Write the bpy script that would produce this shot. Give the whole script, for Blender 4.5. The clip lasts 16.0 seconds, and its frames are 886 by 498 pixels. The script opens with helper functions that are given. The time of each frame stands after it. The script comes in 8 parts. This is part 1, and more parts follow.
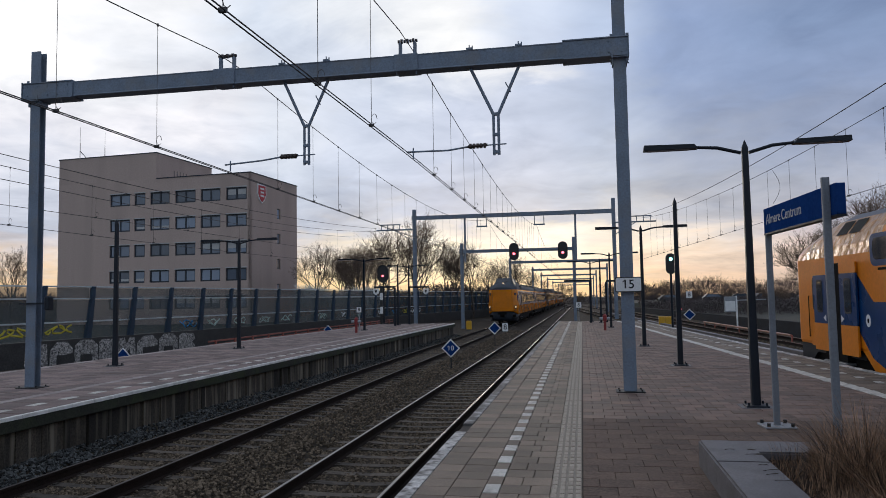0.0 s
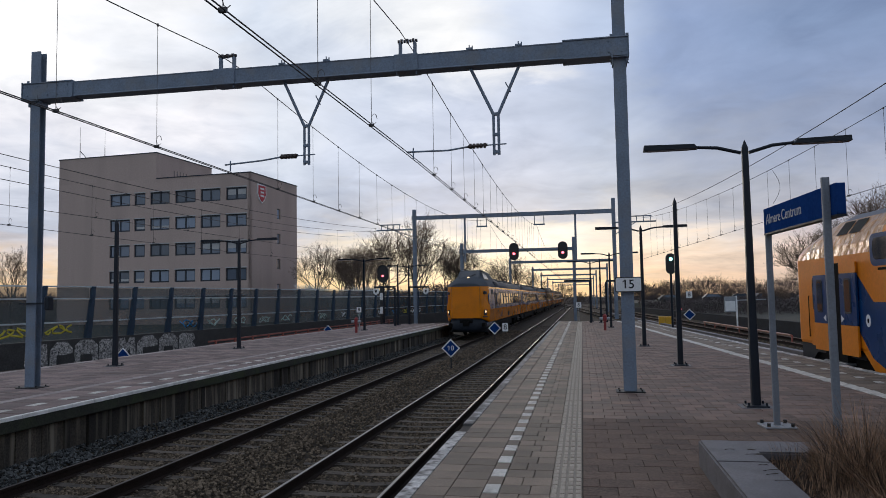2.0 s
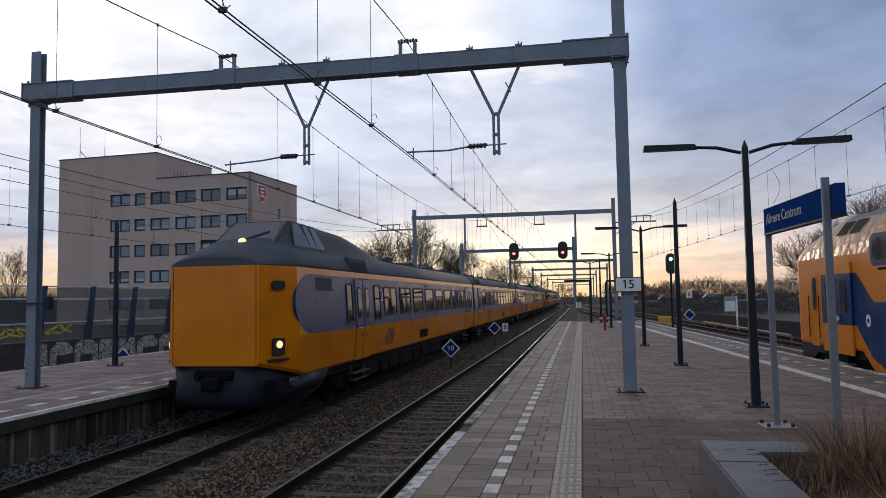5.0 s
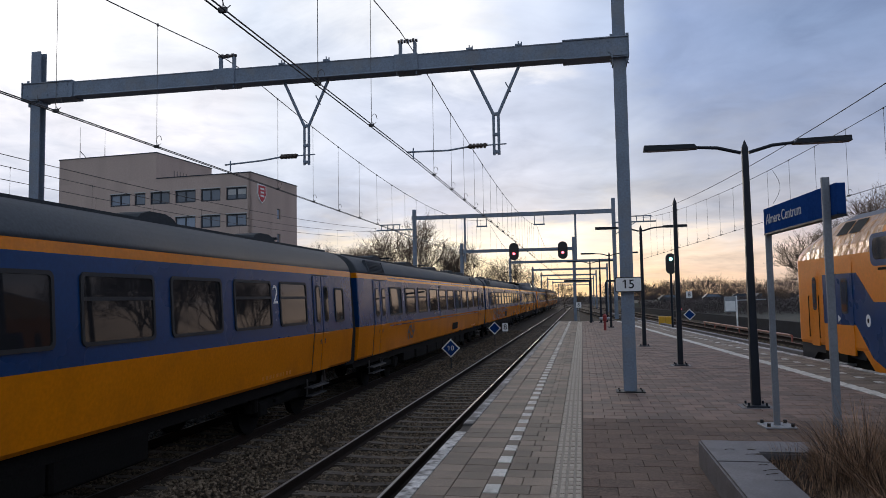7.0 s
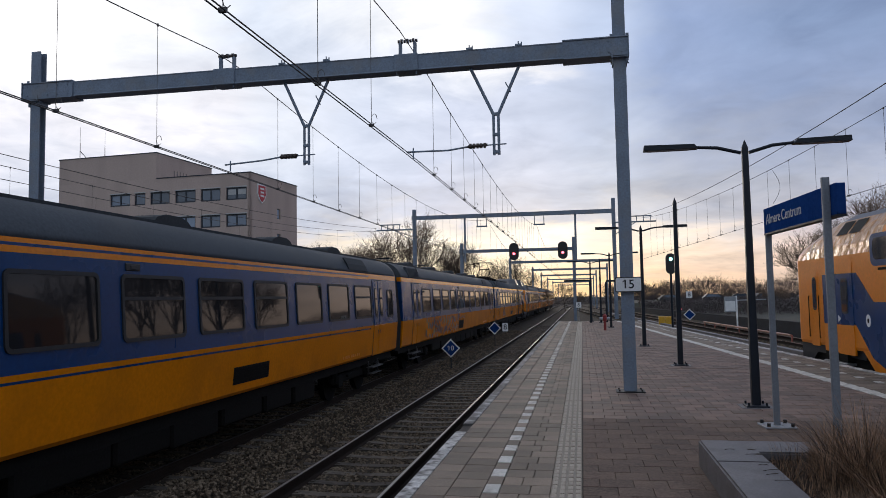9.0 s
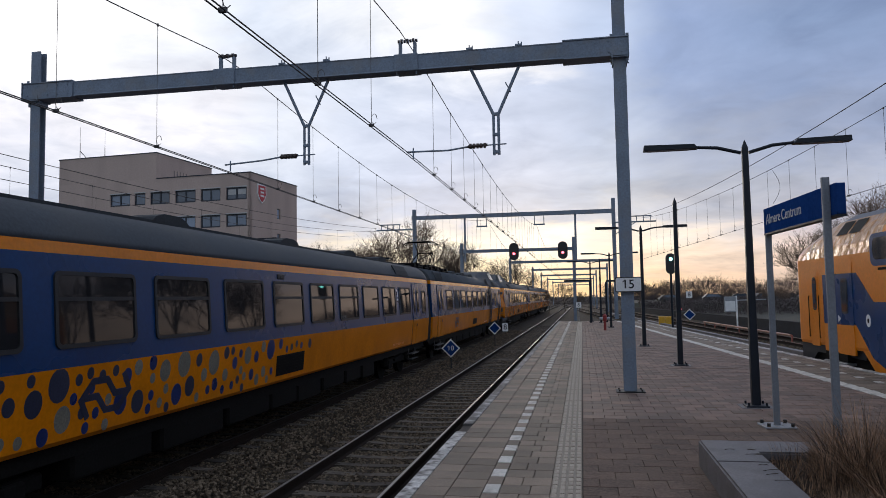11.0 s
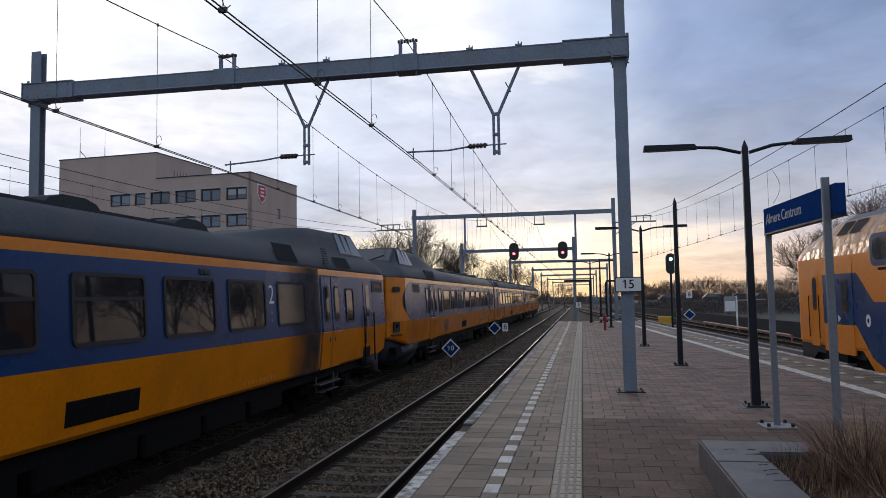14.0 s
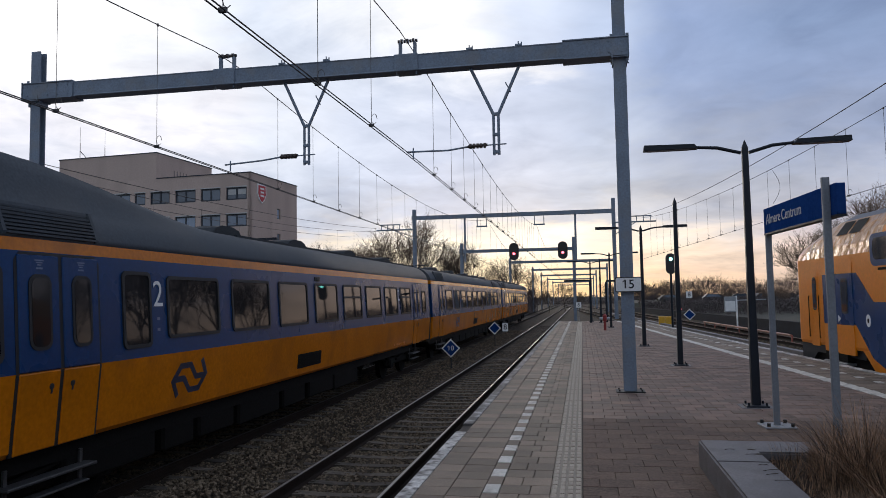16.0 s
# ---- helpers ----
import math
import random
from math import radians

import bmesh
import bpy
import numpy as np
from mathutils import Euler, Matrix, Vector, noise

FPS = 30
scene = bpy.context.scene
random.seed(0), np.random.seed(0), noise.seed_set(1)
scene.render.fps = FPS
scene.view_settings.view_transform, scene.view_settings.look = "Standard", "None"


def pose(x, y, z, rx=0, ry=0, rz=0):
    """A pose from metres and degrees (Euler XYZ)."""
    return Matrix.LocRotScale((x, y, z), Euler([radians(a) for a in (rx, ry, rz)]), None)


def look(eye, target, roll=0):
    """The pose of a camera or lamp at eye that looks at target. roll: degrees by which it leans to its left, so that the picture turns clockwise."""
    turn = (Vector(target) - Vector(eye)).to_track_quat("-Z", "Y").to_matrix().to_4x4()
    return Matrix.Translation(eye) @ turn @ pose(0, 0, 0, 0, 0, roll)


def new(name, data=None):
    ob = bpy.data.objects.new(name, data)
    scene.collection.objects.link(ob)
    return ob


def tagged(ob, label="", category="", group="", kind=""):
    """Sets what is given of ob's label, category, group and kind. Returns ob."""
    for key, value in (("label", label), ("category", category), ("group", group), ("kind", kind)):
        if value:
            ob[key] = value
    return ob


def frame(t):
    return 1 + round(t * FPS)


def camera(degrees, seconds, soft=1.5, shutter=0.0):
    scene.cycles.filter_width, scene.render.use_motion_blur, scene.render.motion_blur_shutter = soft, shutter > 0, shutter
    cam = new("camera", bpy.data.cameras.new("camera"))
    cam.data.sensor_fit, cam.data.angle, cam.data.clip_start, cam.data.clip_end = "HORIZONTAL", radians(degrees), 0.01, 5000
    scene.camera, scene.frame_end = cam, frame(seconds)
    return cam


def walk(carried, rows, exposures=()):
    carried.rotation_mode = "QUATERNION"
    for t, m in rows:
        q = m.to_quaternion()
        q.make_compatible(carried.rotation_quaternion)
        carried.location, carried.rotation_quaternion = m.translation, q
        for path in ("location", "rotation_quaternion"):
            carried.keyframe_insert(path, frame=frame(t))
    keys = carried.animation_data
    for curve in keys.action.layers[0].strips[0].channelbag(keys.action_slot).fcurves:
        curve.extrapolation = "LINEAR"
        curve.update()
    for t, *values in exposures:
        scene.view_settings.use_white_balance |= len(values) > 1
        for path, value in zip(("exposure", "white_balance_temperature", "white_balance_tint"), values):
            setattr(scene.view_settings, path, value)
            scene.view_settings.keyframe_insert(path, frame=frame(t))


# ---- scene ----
YAW, PITCH, ROLL = radians(10.63), radians(3.86), -0.97
EYE = Vector((0.0, 0.0, 1.77))
AHEAD = Vector((-math.sin(YAW) * math.cos(PITCH), math.cos(YAW) * math.cos(PITCH), math.sin(PITCH)))
cam = camera(62.2, 16.0, soft=0.58)
walk(cam, [(0.0, look(EYE, EYE + AHEAD, ROLL)), (16.0, look(EYE, EYE + AHEAD, ROLL))],
     exposures=[(0.0, 0.0, 6420, 10), (3.5, 0.0, 6420, 10), (5.0, 0.10, 6450, 11), (16.0, 0.14, 6450, 11)])

# plan: y runs along the tracks, x to the right, z = 0 on the platforms
RAIL = -0.775          # top of the rails
BED = RAIL - 0.19      # top of the ballast
NEAR, FAR = -3.41, -7.28   # track centres
EDGE_L, EDGE_F = -1.71, -8.98  # platform edges
PLAT_END, FAR_END = 53.6, 52.2
SLOPE = -0.066         # the track beyond the island platform closes in


def right_edge(y):
    return 6.6 + SLOPE * (y - 14)


def back_edge(y):
    return -15.3 + max(0, y - 26) * 0.035


# ---- light ----
SUN_DIR = Vector((-0.10, 1.0, 0.085)).normalized()


def make_world():
    world = bpy.data.worlds.new("world")
    scene.world = world
    world.use_nodes = True
    nt = world.node_tree
    n, l = nt.nodes, nt.links
    n.clear()
    out, bg = n.new("ShaderNodeOutputWorld"), n.new("ShaderNodeBackground")
    sky = n.new("ShaderNodeTexSky")
    sky.sky_type, sky.sun_disc = "NISHITA", False
    sky.sun_elevation, sky.sun_rotation = radians(5), math.atan2(SUN_DIR.x, SUN_DIR.y)
    tc, sep = n.new("ShaderNodeTexCoord"), n.new("ShaderNodeSeparateXYZ")
    l.new(tc.outputs["Generated"], sep.inputs[0])

    def calc(op, a, b=0.0, clamp=False):
        m = n.new("ShaderNodeMath")
        m.operation, m.use_clamp = op, clamp
        for i, v in enumerate((a, b)):
            if isinstance(v, (int, float)):
                m.inputs[i].default_value = v
            else:
                l.new(v, m.inputs[i])
        return m.outputs[0]

    def ramp(f, stops):
        r = n.new("ShaderNodeValToRGB")
        while len(r.color_ramp.elements) < len(stops):
            r.color_ramp.elements.new(0.5)
        for e, (p, c) in zip(r.color_ramp.elements, stops):
            e.position, e.color = p, (*c, 1)
        l.new(f, r.inputs[0])
        return r.outputs[0]

    def mix(f, a, b, kind="MIX"):
        m = n.new("ShaderNodeMix")
        m.data_type, m.blend_type = "RGBA", kind
        for i, v in ((0, f), (6, a), (7, b)):
            if isinstance(v, (int, float)):
                m.inputs[i].default_value = v
            elif isinstance(v, tuple):
                m.inputs[i].default_value = (*v, 1)
            else:
                l.new(v, m.inputs[i])
        return m.outputs[2]

    x, y, z = sep.outputs
    up = calc("MAXIMUM", z, 0.0)
    flat = calc("ADD", up, 0.16)
    com = n.new("ShaderNodeCombineXYZ")
    l.new(calc("DIVIDE", x, flat), com.inputs[0])
    l.new(calc("DIVIDE", y, flat), com.inputs[1])

    def clouds(scale, detail, seed, warp=0.6):
        t = n.new("ShaderNodeTexNoise")
        t.noise_dimensions = "4D"
        t.inputs["W"].default_value = seed
        t.inputs["Scale"].default_value, t.inputs["Detail"].default_value = scale, detail
        t.inputs["Roughness"].default_value, t.inputs["Distortion"].default_value = 0.55, warp
        l.new(com.outputs[0], t.inputs["Vector"])
        return t.outputs["Fac"]

    def span(v, a, b, lo=0.0, hi=1.0):
        r = n.new("ShaderNodeMapRange")
        r.interpolation_type = "SMOOTHSTEP"
        l.new(v, r.inputs[0])
        for k, value in enumerate((a, b, lo, hi)):
            r.inputs[k + 1].default_value = value
        return r.outputs[0]

    def tone(r, g, b):
        """Linear colour of an 8-bit one."""
        return tuple(((c / 255 + 0.055) / 1.055) ** 2.4 for c in (r, g, b))

    # height and side of the view direction, bent by noise so that the cloud edges are ragged
    big, fine, wisp = clouds(1.1, 8, 3.7, 0.5), clouds(2.3, 9, 9.4, 0.6), clouds(5.5, 8, 1.3, 0.8)
    calm = span(up, 0.0, 0.16, 0.25, 1.0)
    tall = calc("ADD", up, calc("MULTIPLY", calm, calc("ADD", calc("MULTIPLY", calc("SUBTRACT", fine, 0.5), 0.17), calc("MULTIPLY", calc("SUBTRACT", wisp, 0.5), 0.05))), True)
    round_about = calc("SQRT", calc("ADD", calc("MULTIPLY", x, x), calc("ADD", calc("MULTIPLY", y, y), 1e-5)))
    side = calc("ADD", calc("DIVIDE", x, round_about), calc("MULTIPLY", calm, calc("ADD", calc("MULTIPLY", calc("SUBTRACT", big, 0.5), 0.22), calc("MULTIPLY", calc("SUBTRACT", wisp, 0.5), 0.10))))
    over = [(0.55, tone(158, 166, 184)), (1.0, tone(138, 146, 162))]

    def upright(*stops):
        return ramp(tall, [(z, tone(*c)) for z, c in stops] + over)
    # the sky from the left round to the right, each from the horizon up
    lit = upright((0.0, (235, 195, 150)), (0.034, (245, 215, 180)), (0.06, (218, 208, 206)), (0.10, (200, 205, 219)), (0.158, (211, 215, 227)), (0.222, (229, 229, 236)), (0.277, (250, 250, 252)), (0.36, (252, 252, 254)))
    lit = mix(span(side, -0.67, -0.50), lit, upright((0.0, (240, 205, 155)), (0.03, (245, 215, 172)), (0.06, (225, 212, 200)), (0.10, (201, 207, 220)), (0.17, (210, 215, 228)), (0.24, (240, 239, 244)), (0.30, (236, 239, 246)), (0.36, (250, 250, 252))))
    lit = mix(span(side, -0.50, -0.40), lit, upright((0.0, (240, 205, 155)), (0.03, (245, 215, 170)), (0.06, (222, 208, 195)), (0.10, (196, 205, 222)), (0.173, (212, 220, 234)), (0.245, (224, 229, 239)), (0.31, (213, 221, 235)), (0.37, (222, 230, 243))))
    lit = mix(span(side, -0.40, -0.29), lit, upright((0.0, (250, 218, 168)), (0.03, (255, 232, 188)), (0.05, (255, 241, 212)), (0.07, (236, 226, 212)), (0.095, (203, 206, 216)), (0.16, (199, 208, 226)), (0.28, (204, 213, 230)), (0.335, (222, 228, 240)), (0.37, (240, 243, 248))))
    lit = mix(span(side, -0.29, -0.16), lit, upright((0.0, (252, 220, 168)), (0.02, (255, 232, 186)), (0.05, (255, 246, 216)), (0.07, (255, 250, 234)), (0.095, (228, 223, 218)), (0.12, (196, 203, 220)), (0.17, (190, 200, 221)), (0.24, (198, 207, 226)), (0.285, (222, 227, 237)), (0.315, (250, 250, 250)), (0.37, (254, 254, 254))))
    lit = mix(span(side, -0.16, -0.06), lit, upright((0.0, (252, 220, 172)), (0.02, (255, 232, 190)), (0.05, (255, 245, 218)), (0.075, (255, 252, 242)), (0.095, (240, 234, 224)), (0.115, (200, 205, 218)), (0.15, (196, 204, 221)), (0.22, (196, 205, 224)), (0.275, (198, 208, 228)), (0.30, (236, 237, 241)), (0.325, (206, 215, 234)), (0.37, (212, 222, 240))))
    lit = mix(span(side, -0.06, 0.06), lit, upright((0.0, (245, 210, 160)), (0.015, (245, 212, 168)), (0.04, (236, 214, 190)), (0.06, (248, 234, 212)), (0.085, (238, 227, 213)), (0.105, (198, 200, 206)), (0.15, (187, 195, 210)), (0.22, (186, 197, 217)), (0.30, (172, 186, 212)), (0.36, (180, 195, 221))))
    lit = mix(span(side, 0.06, 0.16), lit, upright((0.0, (238, 203, 165)), (0.03, (225, 200, 180)), (0.05, (238, 216, 196)), (0.075, (233, 221, 211)), (0.10, (193, 194, 202)), (0.15, (173, 180, 196)), (0.22, (153, 166, 193)), (0.29, (142, 160, 194)), (0.36, (145, 164, 200))))
    lit = mix(span(side, 0.16, 0.30), lit, upright((0.0, (215, 190, 172)), (0.05, (222, 200, 188)), (0.075, (200, 190, 195)), (0.10, (178, 178, 192)), (0.13, (170, 176, 192)), (0.19, (150, 161, 186)), (0.26, (140, 157, 190)), (0.34, (136, 156, 191))))
    # light and dark inside the cloud
    crisp = calc("ADD", calc("MULTIPLY", clouds(1.45, 10, 5.2, 1.1), 0.66), calc("MULTIPLY", wisp, 0.34))
    lit = mix(1.0, lit, ramp(crisp, [(0.32, (0.74, 0.76, 0.80)), (0.46, (0.96, 0.965, 0.97)), (0.53, (1.06, 1.055, 1.05)), (0.66, (1.25, 1.225, 1.19))]), "MULTIPLY")
    # glow round the veiled sun
    dotp = n.new("ShaderNodeVectorMath")
    dotp.operation = "DOT_PRODUCT"
    l.new(tc.outputs["Generated"], dotp.inputs[0])
    dotp.inputs[1].default_value = SUN_DIR
    glow = calc("POWER", calc("MAXIMUM", dotp.outputs["Value"], 0.0), 300.0)
    lit = mix(calc("MULTIPLY", glow, 0.12), lit, (1.15, 1.0, 0.80))
    # the sky away from the sunset is dull
    lit = mix(span(y, 0.35, -0.4), lit, (0.42, 0.49, 0.60))
    # ground half of the sphere
    below = n.new("ShaderNodeMapRange")
    l.new(z, below.inputs[0])
    below.inputs[1].default_value, below.inputs[2].default_value = -0.02, 0.0
    col = mix(below.outputs[0], (0.08, 0.075, 0.07), lit)
    total = mix(0.003, col, sky.outputs[0], "ADD")
    l.new(total, bg.inputs["Color"])
    bg.inputs["Strength"].default_value = 1.0
    l.new(bg.outputs[0], out.inputs[0])


make_world()
sun = new("sun", bpy.data.lights.new("sun", "SUN"))
sun.data.energy, sun.data.angle, sun.data.color = 0.5, radians(12), (1.0, 0.86, 0.70)
sun.matrix_world = look(SUN_DIR * 100, (0, 0, 0))


# ---- materials ----
def material(name, base, rough=0.7, metal=0.0, grain=None, spread=0.25, bump=0.0, stain=None, emit=None, island=0.0, random_tint=0.0, spec=0.5, streak=False, coat=0.0):
    """Procedural surface: grain = (fine scale, coarse scale) of the variation; spread = its strength; stain = (colour, amount, scale)."""
    m = bpy.data.materials.new(name)
    m.use_nodes = True
    nt = m.node_tree
    n, l = nt.nodes, nt.links
    b = n["Principled BSDF"]
    b.inputs["Base Color"].default_value = (*base, 1)
    b.inputs["Roughness"].default_value, b.inputs["Metallic"].default_value = rough, metal
    b.inputs["Specular IOR Level"].default_value = spec
    b.inputs["Coat Weight"].default_value = coat
    if emit:
        b.inputs["Emission Color"].default_value, b.inputs["Emission Strength"].default_value = (*emit[0], 1), emit[1]
    if not (grain or island or random_tint):
        return m
    tc = n.new("ShaderNodeTexCoord")
    col = None

    where = tc.outputs["Object"]
    if random_tint:
        shift, spread_out = n.new("ShaderNodeVectorMath"), n.new("ShaderNodeObjectInfo")
        shift.operation = "ADD"
        scaled = n.new("ShaderNodeMath")
        scaled.operation = "MULTIPLY"
        l.new(spread_out.outputs["Random"], scaled.inputs[0])
        scaled.inputs[1].default_value = 60.0
        l.new(where, shift.inputs[0])
        l.new(scaled.outputs[0], shift.inputs[1])
        where = shift.outputs[0]

    def noise_fac(scale, detail, stretch=False):
        t = n.new("ShaderNodeTexNoise")
        t.inputs["Scale"].default_value, t.inputs["Detail"].default_value = scale, detail
        if stretch:
            mp = n.new("ShaderNodeMapping")
            mp.inputs["Scale"].default_value = (1, 1, 0.08)
            l.new(where, mp.inputs[0])
            l.new(mp.outputs[0], t.inputs["Vector"])
        else:
            l.new(where, t.inputs["Vector"])
        return t.outputs["Fac"]

    def brighten(colour, fac, lo, hi):
        r = n.new("ShaderNodeMapRange")
        l.new(fac, r.inputs[0])
        r.inputs[1].default_value, r.inputs[2].default_value, r.inputs[3].default_value, r.inputs[4].default_value = 0.25, 0.75, lo, hi
        mx = n.new("ShaderNodeVectorMath")
        mx.operation = "SCALE"
        if isinstance(colour, tuple):
            mx.inputs[0].default_value = colour
        else:
            l.new(colour, mx.inputs[0])
        l.new(r.outputs[0], mx.inputs["Scale"])
        return mx.outputs[0]

    col = tuple(base)
    if grain:
        fine, coarse = noise_fac(grain[0], 4), noise_fac(grain[1], 3, streak)
        col = brighten(col, fine, 1 - spread, 1 + spread)
        col = brighten(col, coarse, 1 - spread * 0.8, 1 + spread * 0.8)
        rr = n.new("ShaderNodeMapRange")
        l.new(coarse, rr.inputs[0])
        rr.inputs[3].default_value, rr.inputs[4].default_value = max(0.02, rough - 0.12), min(1, rough + 0.12)
        l.new(rr.outputs[0], b.inputs["Roughness"])
        if bump:
            bp = n.new("ShaderNodeBump")
            bp.inputs["Strength"].default_value, bp.inputs["Distance"].default_value = min(1, bump), 0.01
            l.new(fine, bp.inputs["Height"])
            l.new(bp.outputs[0], b.inputs["Normal"])
    if stain:
        r = n.new("ShaderNodeValToRGB")
        r.color_ramp.elements[0].position, r.color_ramp.elements[1].position = 0.48, 0.66
        l.new(noise_fac(stain[2], 5, streak), r.inputs[0])
        k = n.new("ShaderNodeMath")
        k.operation = "MULTIPLY"
        l.new(r.outputs[0], k.inputs[0])
        k.inputs[1].default_value = stain[1]
        mx = n.new("ShaderNodeMix")
        mx.data_type = "RGBA"
        l.new(k.outputs[0], mx.inputs[0])
        if isinstance(col, tuple):
            mx.inputs[6].default_value = (*col, 1)
        else:
            l.new(col, mx.inputs[6])
        mx.inputs[7].default_value = (*stain[0], 1)
        col = mx.outputs[2]
    if island:
        g = n.new("ShaderNodeNewGeometry")
        col = brighten(col, g.outputs["Random Per Island"], 1 - island, 1 + island)
    if random_tint:
        o = n.new("ShaderNodeObjectInfo")
        col = brighten(col, o.outputs["Random"], 1 - random_tint, 1 + random_tint)
    if not isinstance(col, tuple):
        l.new(col, b.inputs["Base Color"])
    return m


def glass(name, tint, rough=0.03):
    m = material(name, tint, rough, spec=0.8)
    return m


M = {}
M["ballast_under"] = material("ballast_under", (0.045, 0.036, 0.028), 0.95, grain=(45, 3), spread=0.6, bump=0.6, spec=0.1)
M["stone"] = material("ballast_stone", (0.128, 0.098, 0.070), 0.9, grain=(40, 1.5), spread=0.3, island=0.5, spec=0.15)
M["stone_grey"] = material("ballast_stone_grey", (0.070, 0.072, 0.071), 0.9, grain=(40, 1.5), spread=0.3, island=0.6, spec=0.15)
M["sleeper"] = material("sleeper_concrete", (0.088, 0.070, 0.055), 0.95, grain=(50, 4), spread=0.4, bump=0.3, random_tint=0.35, stain=((0.035, 0.027, 0.021), 0.85, 5))
M["rail_side"] = material("rail_rust", (0.020, 0.013, 0.010), 0.9, grain=(60, 3), spread=0.4, bump=0.3, spec=0.15)
M["rail_worn"] = material("rail_worn", (0.10, 0.085, 0.078), 0.6, 0.6, grain=(90, 5), spread=0.2)
M["rail_top"] = material("rail_polished", (0.27, 0.255, 0.245), 0.45, 1.0, grain=(90, 5), spread=0.15)
M["edge_white"] = material("edge_paint", (0.50, 0.48, 0.46), 0.75, grain=(45, 6), spread=0.3, bump=0.3, stain=((0.10, 0.09, 0.082), 0.95, 9), random_tint=0.25)
M["edge_worn"] = material("worn_edge_paint", (0.15, 0.14, 0.135), 0.8, grain=(45, 6), spread=0.3, bump=0.3, stain=((0.46, 0.45, 0.44), 0.8, 5), random_tint=0.25)
M["slab"] = material("paving_slab", (0.185, 0.140, 0.106), 0.75, grain=(70, 2.0), spread=0.3, bump=0.25, random_tint=0.25, stain=((0.11, 0.084, 0.064), 0.55, 1.3))
M["slab_joined"] = material("paving_slab_joined", (0.185, 0.140, 0.106), 0.75, grain=(70, 2.0), spread=0.3, bump=0.25, island=0.25, stain=((0.11, 0.084, 0.064), 0.55, 1.3))
M["brick"] = material("paving_brick", (0.172, 0.111, 0.086), 0.72, grain=(60, 1.6), spread=0.32, bump=0.3, random_tint=0.2, stain=((0.112, 0.076, 0.060), 0.5, 0.9))
M["brick_joined"] = material("paving_brick_joined", (0.172, 0.111, 0.086), 0.72, grain=(60, 1.6), spread=0.32, bump=0.3, island=0.2, stain=((0.112, 0.076, 0.060), 0.5, 0.9))
M["brick_far"] = material("paving_opposite", (0.205, 0.145, 0.132), 0.75, grain=(60, 1.6), spread=0.3, bump=0.3, random_tint=0.25, stain=((0.13, 0.095, 0.086), 0.5, 0.9))
M["brick_far_joined"] = material("paving_opposite_joined", (0.205, 0.145, 0.132), 0.75, grain=(60, 1.6), spread=0.3, bump=0.3, island=0.25, stain=((0.13, 0.095, 0.086), 0.5, 0.9))
M["joint"] = material("paving_joint", (0.055, 0.045, 0.038), 0.95, grain=(60, 2), spread=0.4)
M["white_tile"] = material("white_paving", (0.60, 0.57, 0.52), 0.8, grain=(60, 5), spread=0.2, stain=((0.3, 0.27, 0.24), 0.6, 6), random_tint=0.08)
M["far_edge"] = material("far_edge_paint", (0.78, 0.76, 0.72), 0.8, grain=(60, 5), spread=0.15, stain=((0.4, 0.37, 0.33), 0.5, 3), random_tint=0.08)
M["faded_tile"] = material("faded_white_paving", (0.36, 0.30, 0.28), 0.8, grain=(60, 5), spread=0.25, stain=((0.2, 0.165, 0.155), 0.6, 4), random_tint=0.12)
M["tactile_base"] = material("tactile_base", (0.28, 0.24, 0.195), 0.85, grain=(60, 5), spread=0.3)
M["brick_old"] = material("paving_old", (0.114, 0.073, 0.055), 0.9, grain=(70, 1.2), spread=0.6, bump=0.6, random_tint=0.12, stain=((0.19, 0.132, 0.10), 0.6, 30))
M["brick_old_joined"] = material("paving_old_joined", (0.114, 0.073, 0.055), 0.9, grain=(70, 1.2), spread=0.6, bump=0.6, island=0.12, stain=((0.19, 0.132, 0.10), 0.6, 30))
M["tactile"] = material("tactile_tile", (0.44, 0.375, 0.305), 0.8, grain=(60, 5), spread=0.25, stain=((0.22, 0.18, 0.145), 0.6, 5))
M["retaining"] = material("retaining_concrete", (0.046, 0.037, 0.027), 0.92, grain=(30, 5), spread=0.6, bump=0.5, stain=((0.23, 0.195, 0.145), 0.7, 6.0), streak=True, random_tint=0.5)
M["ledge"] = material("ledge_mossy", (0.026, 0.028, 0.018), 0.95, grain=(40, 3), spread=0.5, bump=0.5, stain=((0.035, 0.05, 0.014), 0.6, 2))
M["gantry"] = material("gantry_paint", (0.168, 0.208, 0.270), 0.5, grain=(30, 2.2), spread=0.2, bump=0.1, stain=((0.21, 0.205, 0.20), 0.45, 3.0), spec=0.35)
M["gantry_light"] = material("galvanised", (0.30, 0.32, 0.34), 0.5, 0.4, grain=(30, 3), spread=0.2)
M["wire"] = material("wire_copper", (0.07, 0.065, 0.065), 0.6, 0.3, grain=(40, 3), spread=0.2)
M["insulator"] = material("insulator_brown", (0.045, 0.028, 0.022), 0.3, grain=(30, 3), spread=0.2)
M["lamp_black"] = material("lamp_black_paint", (0.009, 0.013, 0.021), 0.5, grain=(50, 4), spread=0.25, bump=0.05, spec=0.3)
M["sign_grey"] = material("sign_post_grey", (0.17, 0.185, 0.21), 0.5, grain=(40, 3), spread=0.15)
M["sign_blue"] = material("sign_blue", (0.012, 0.043, 0.165), 0.5, grain=(20, 2), spread=0.15, spec=0.0)
M["sign_letters"] = material("sign_letters", (0.27, 0.31, 0.38), 0.5, grain=(30, 3), spread=0.12)
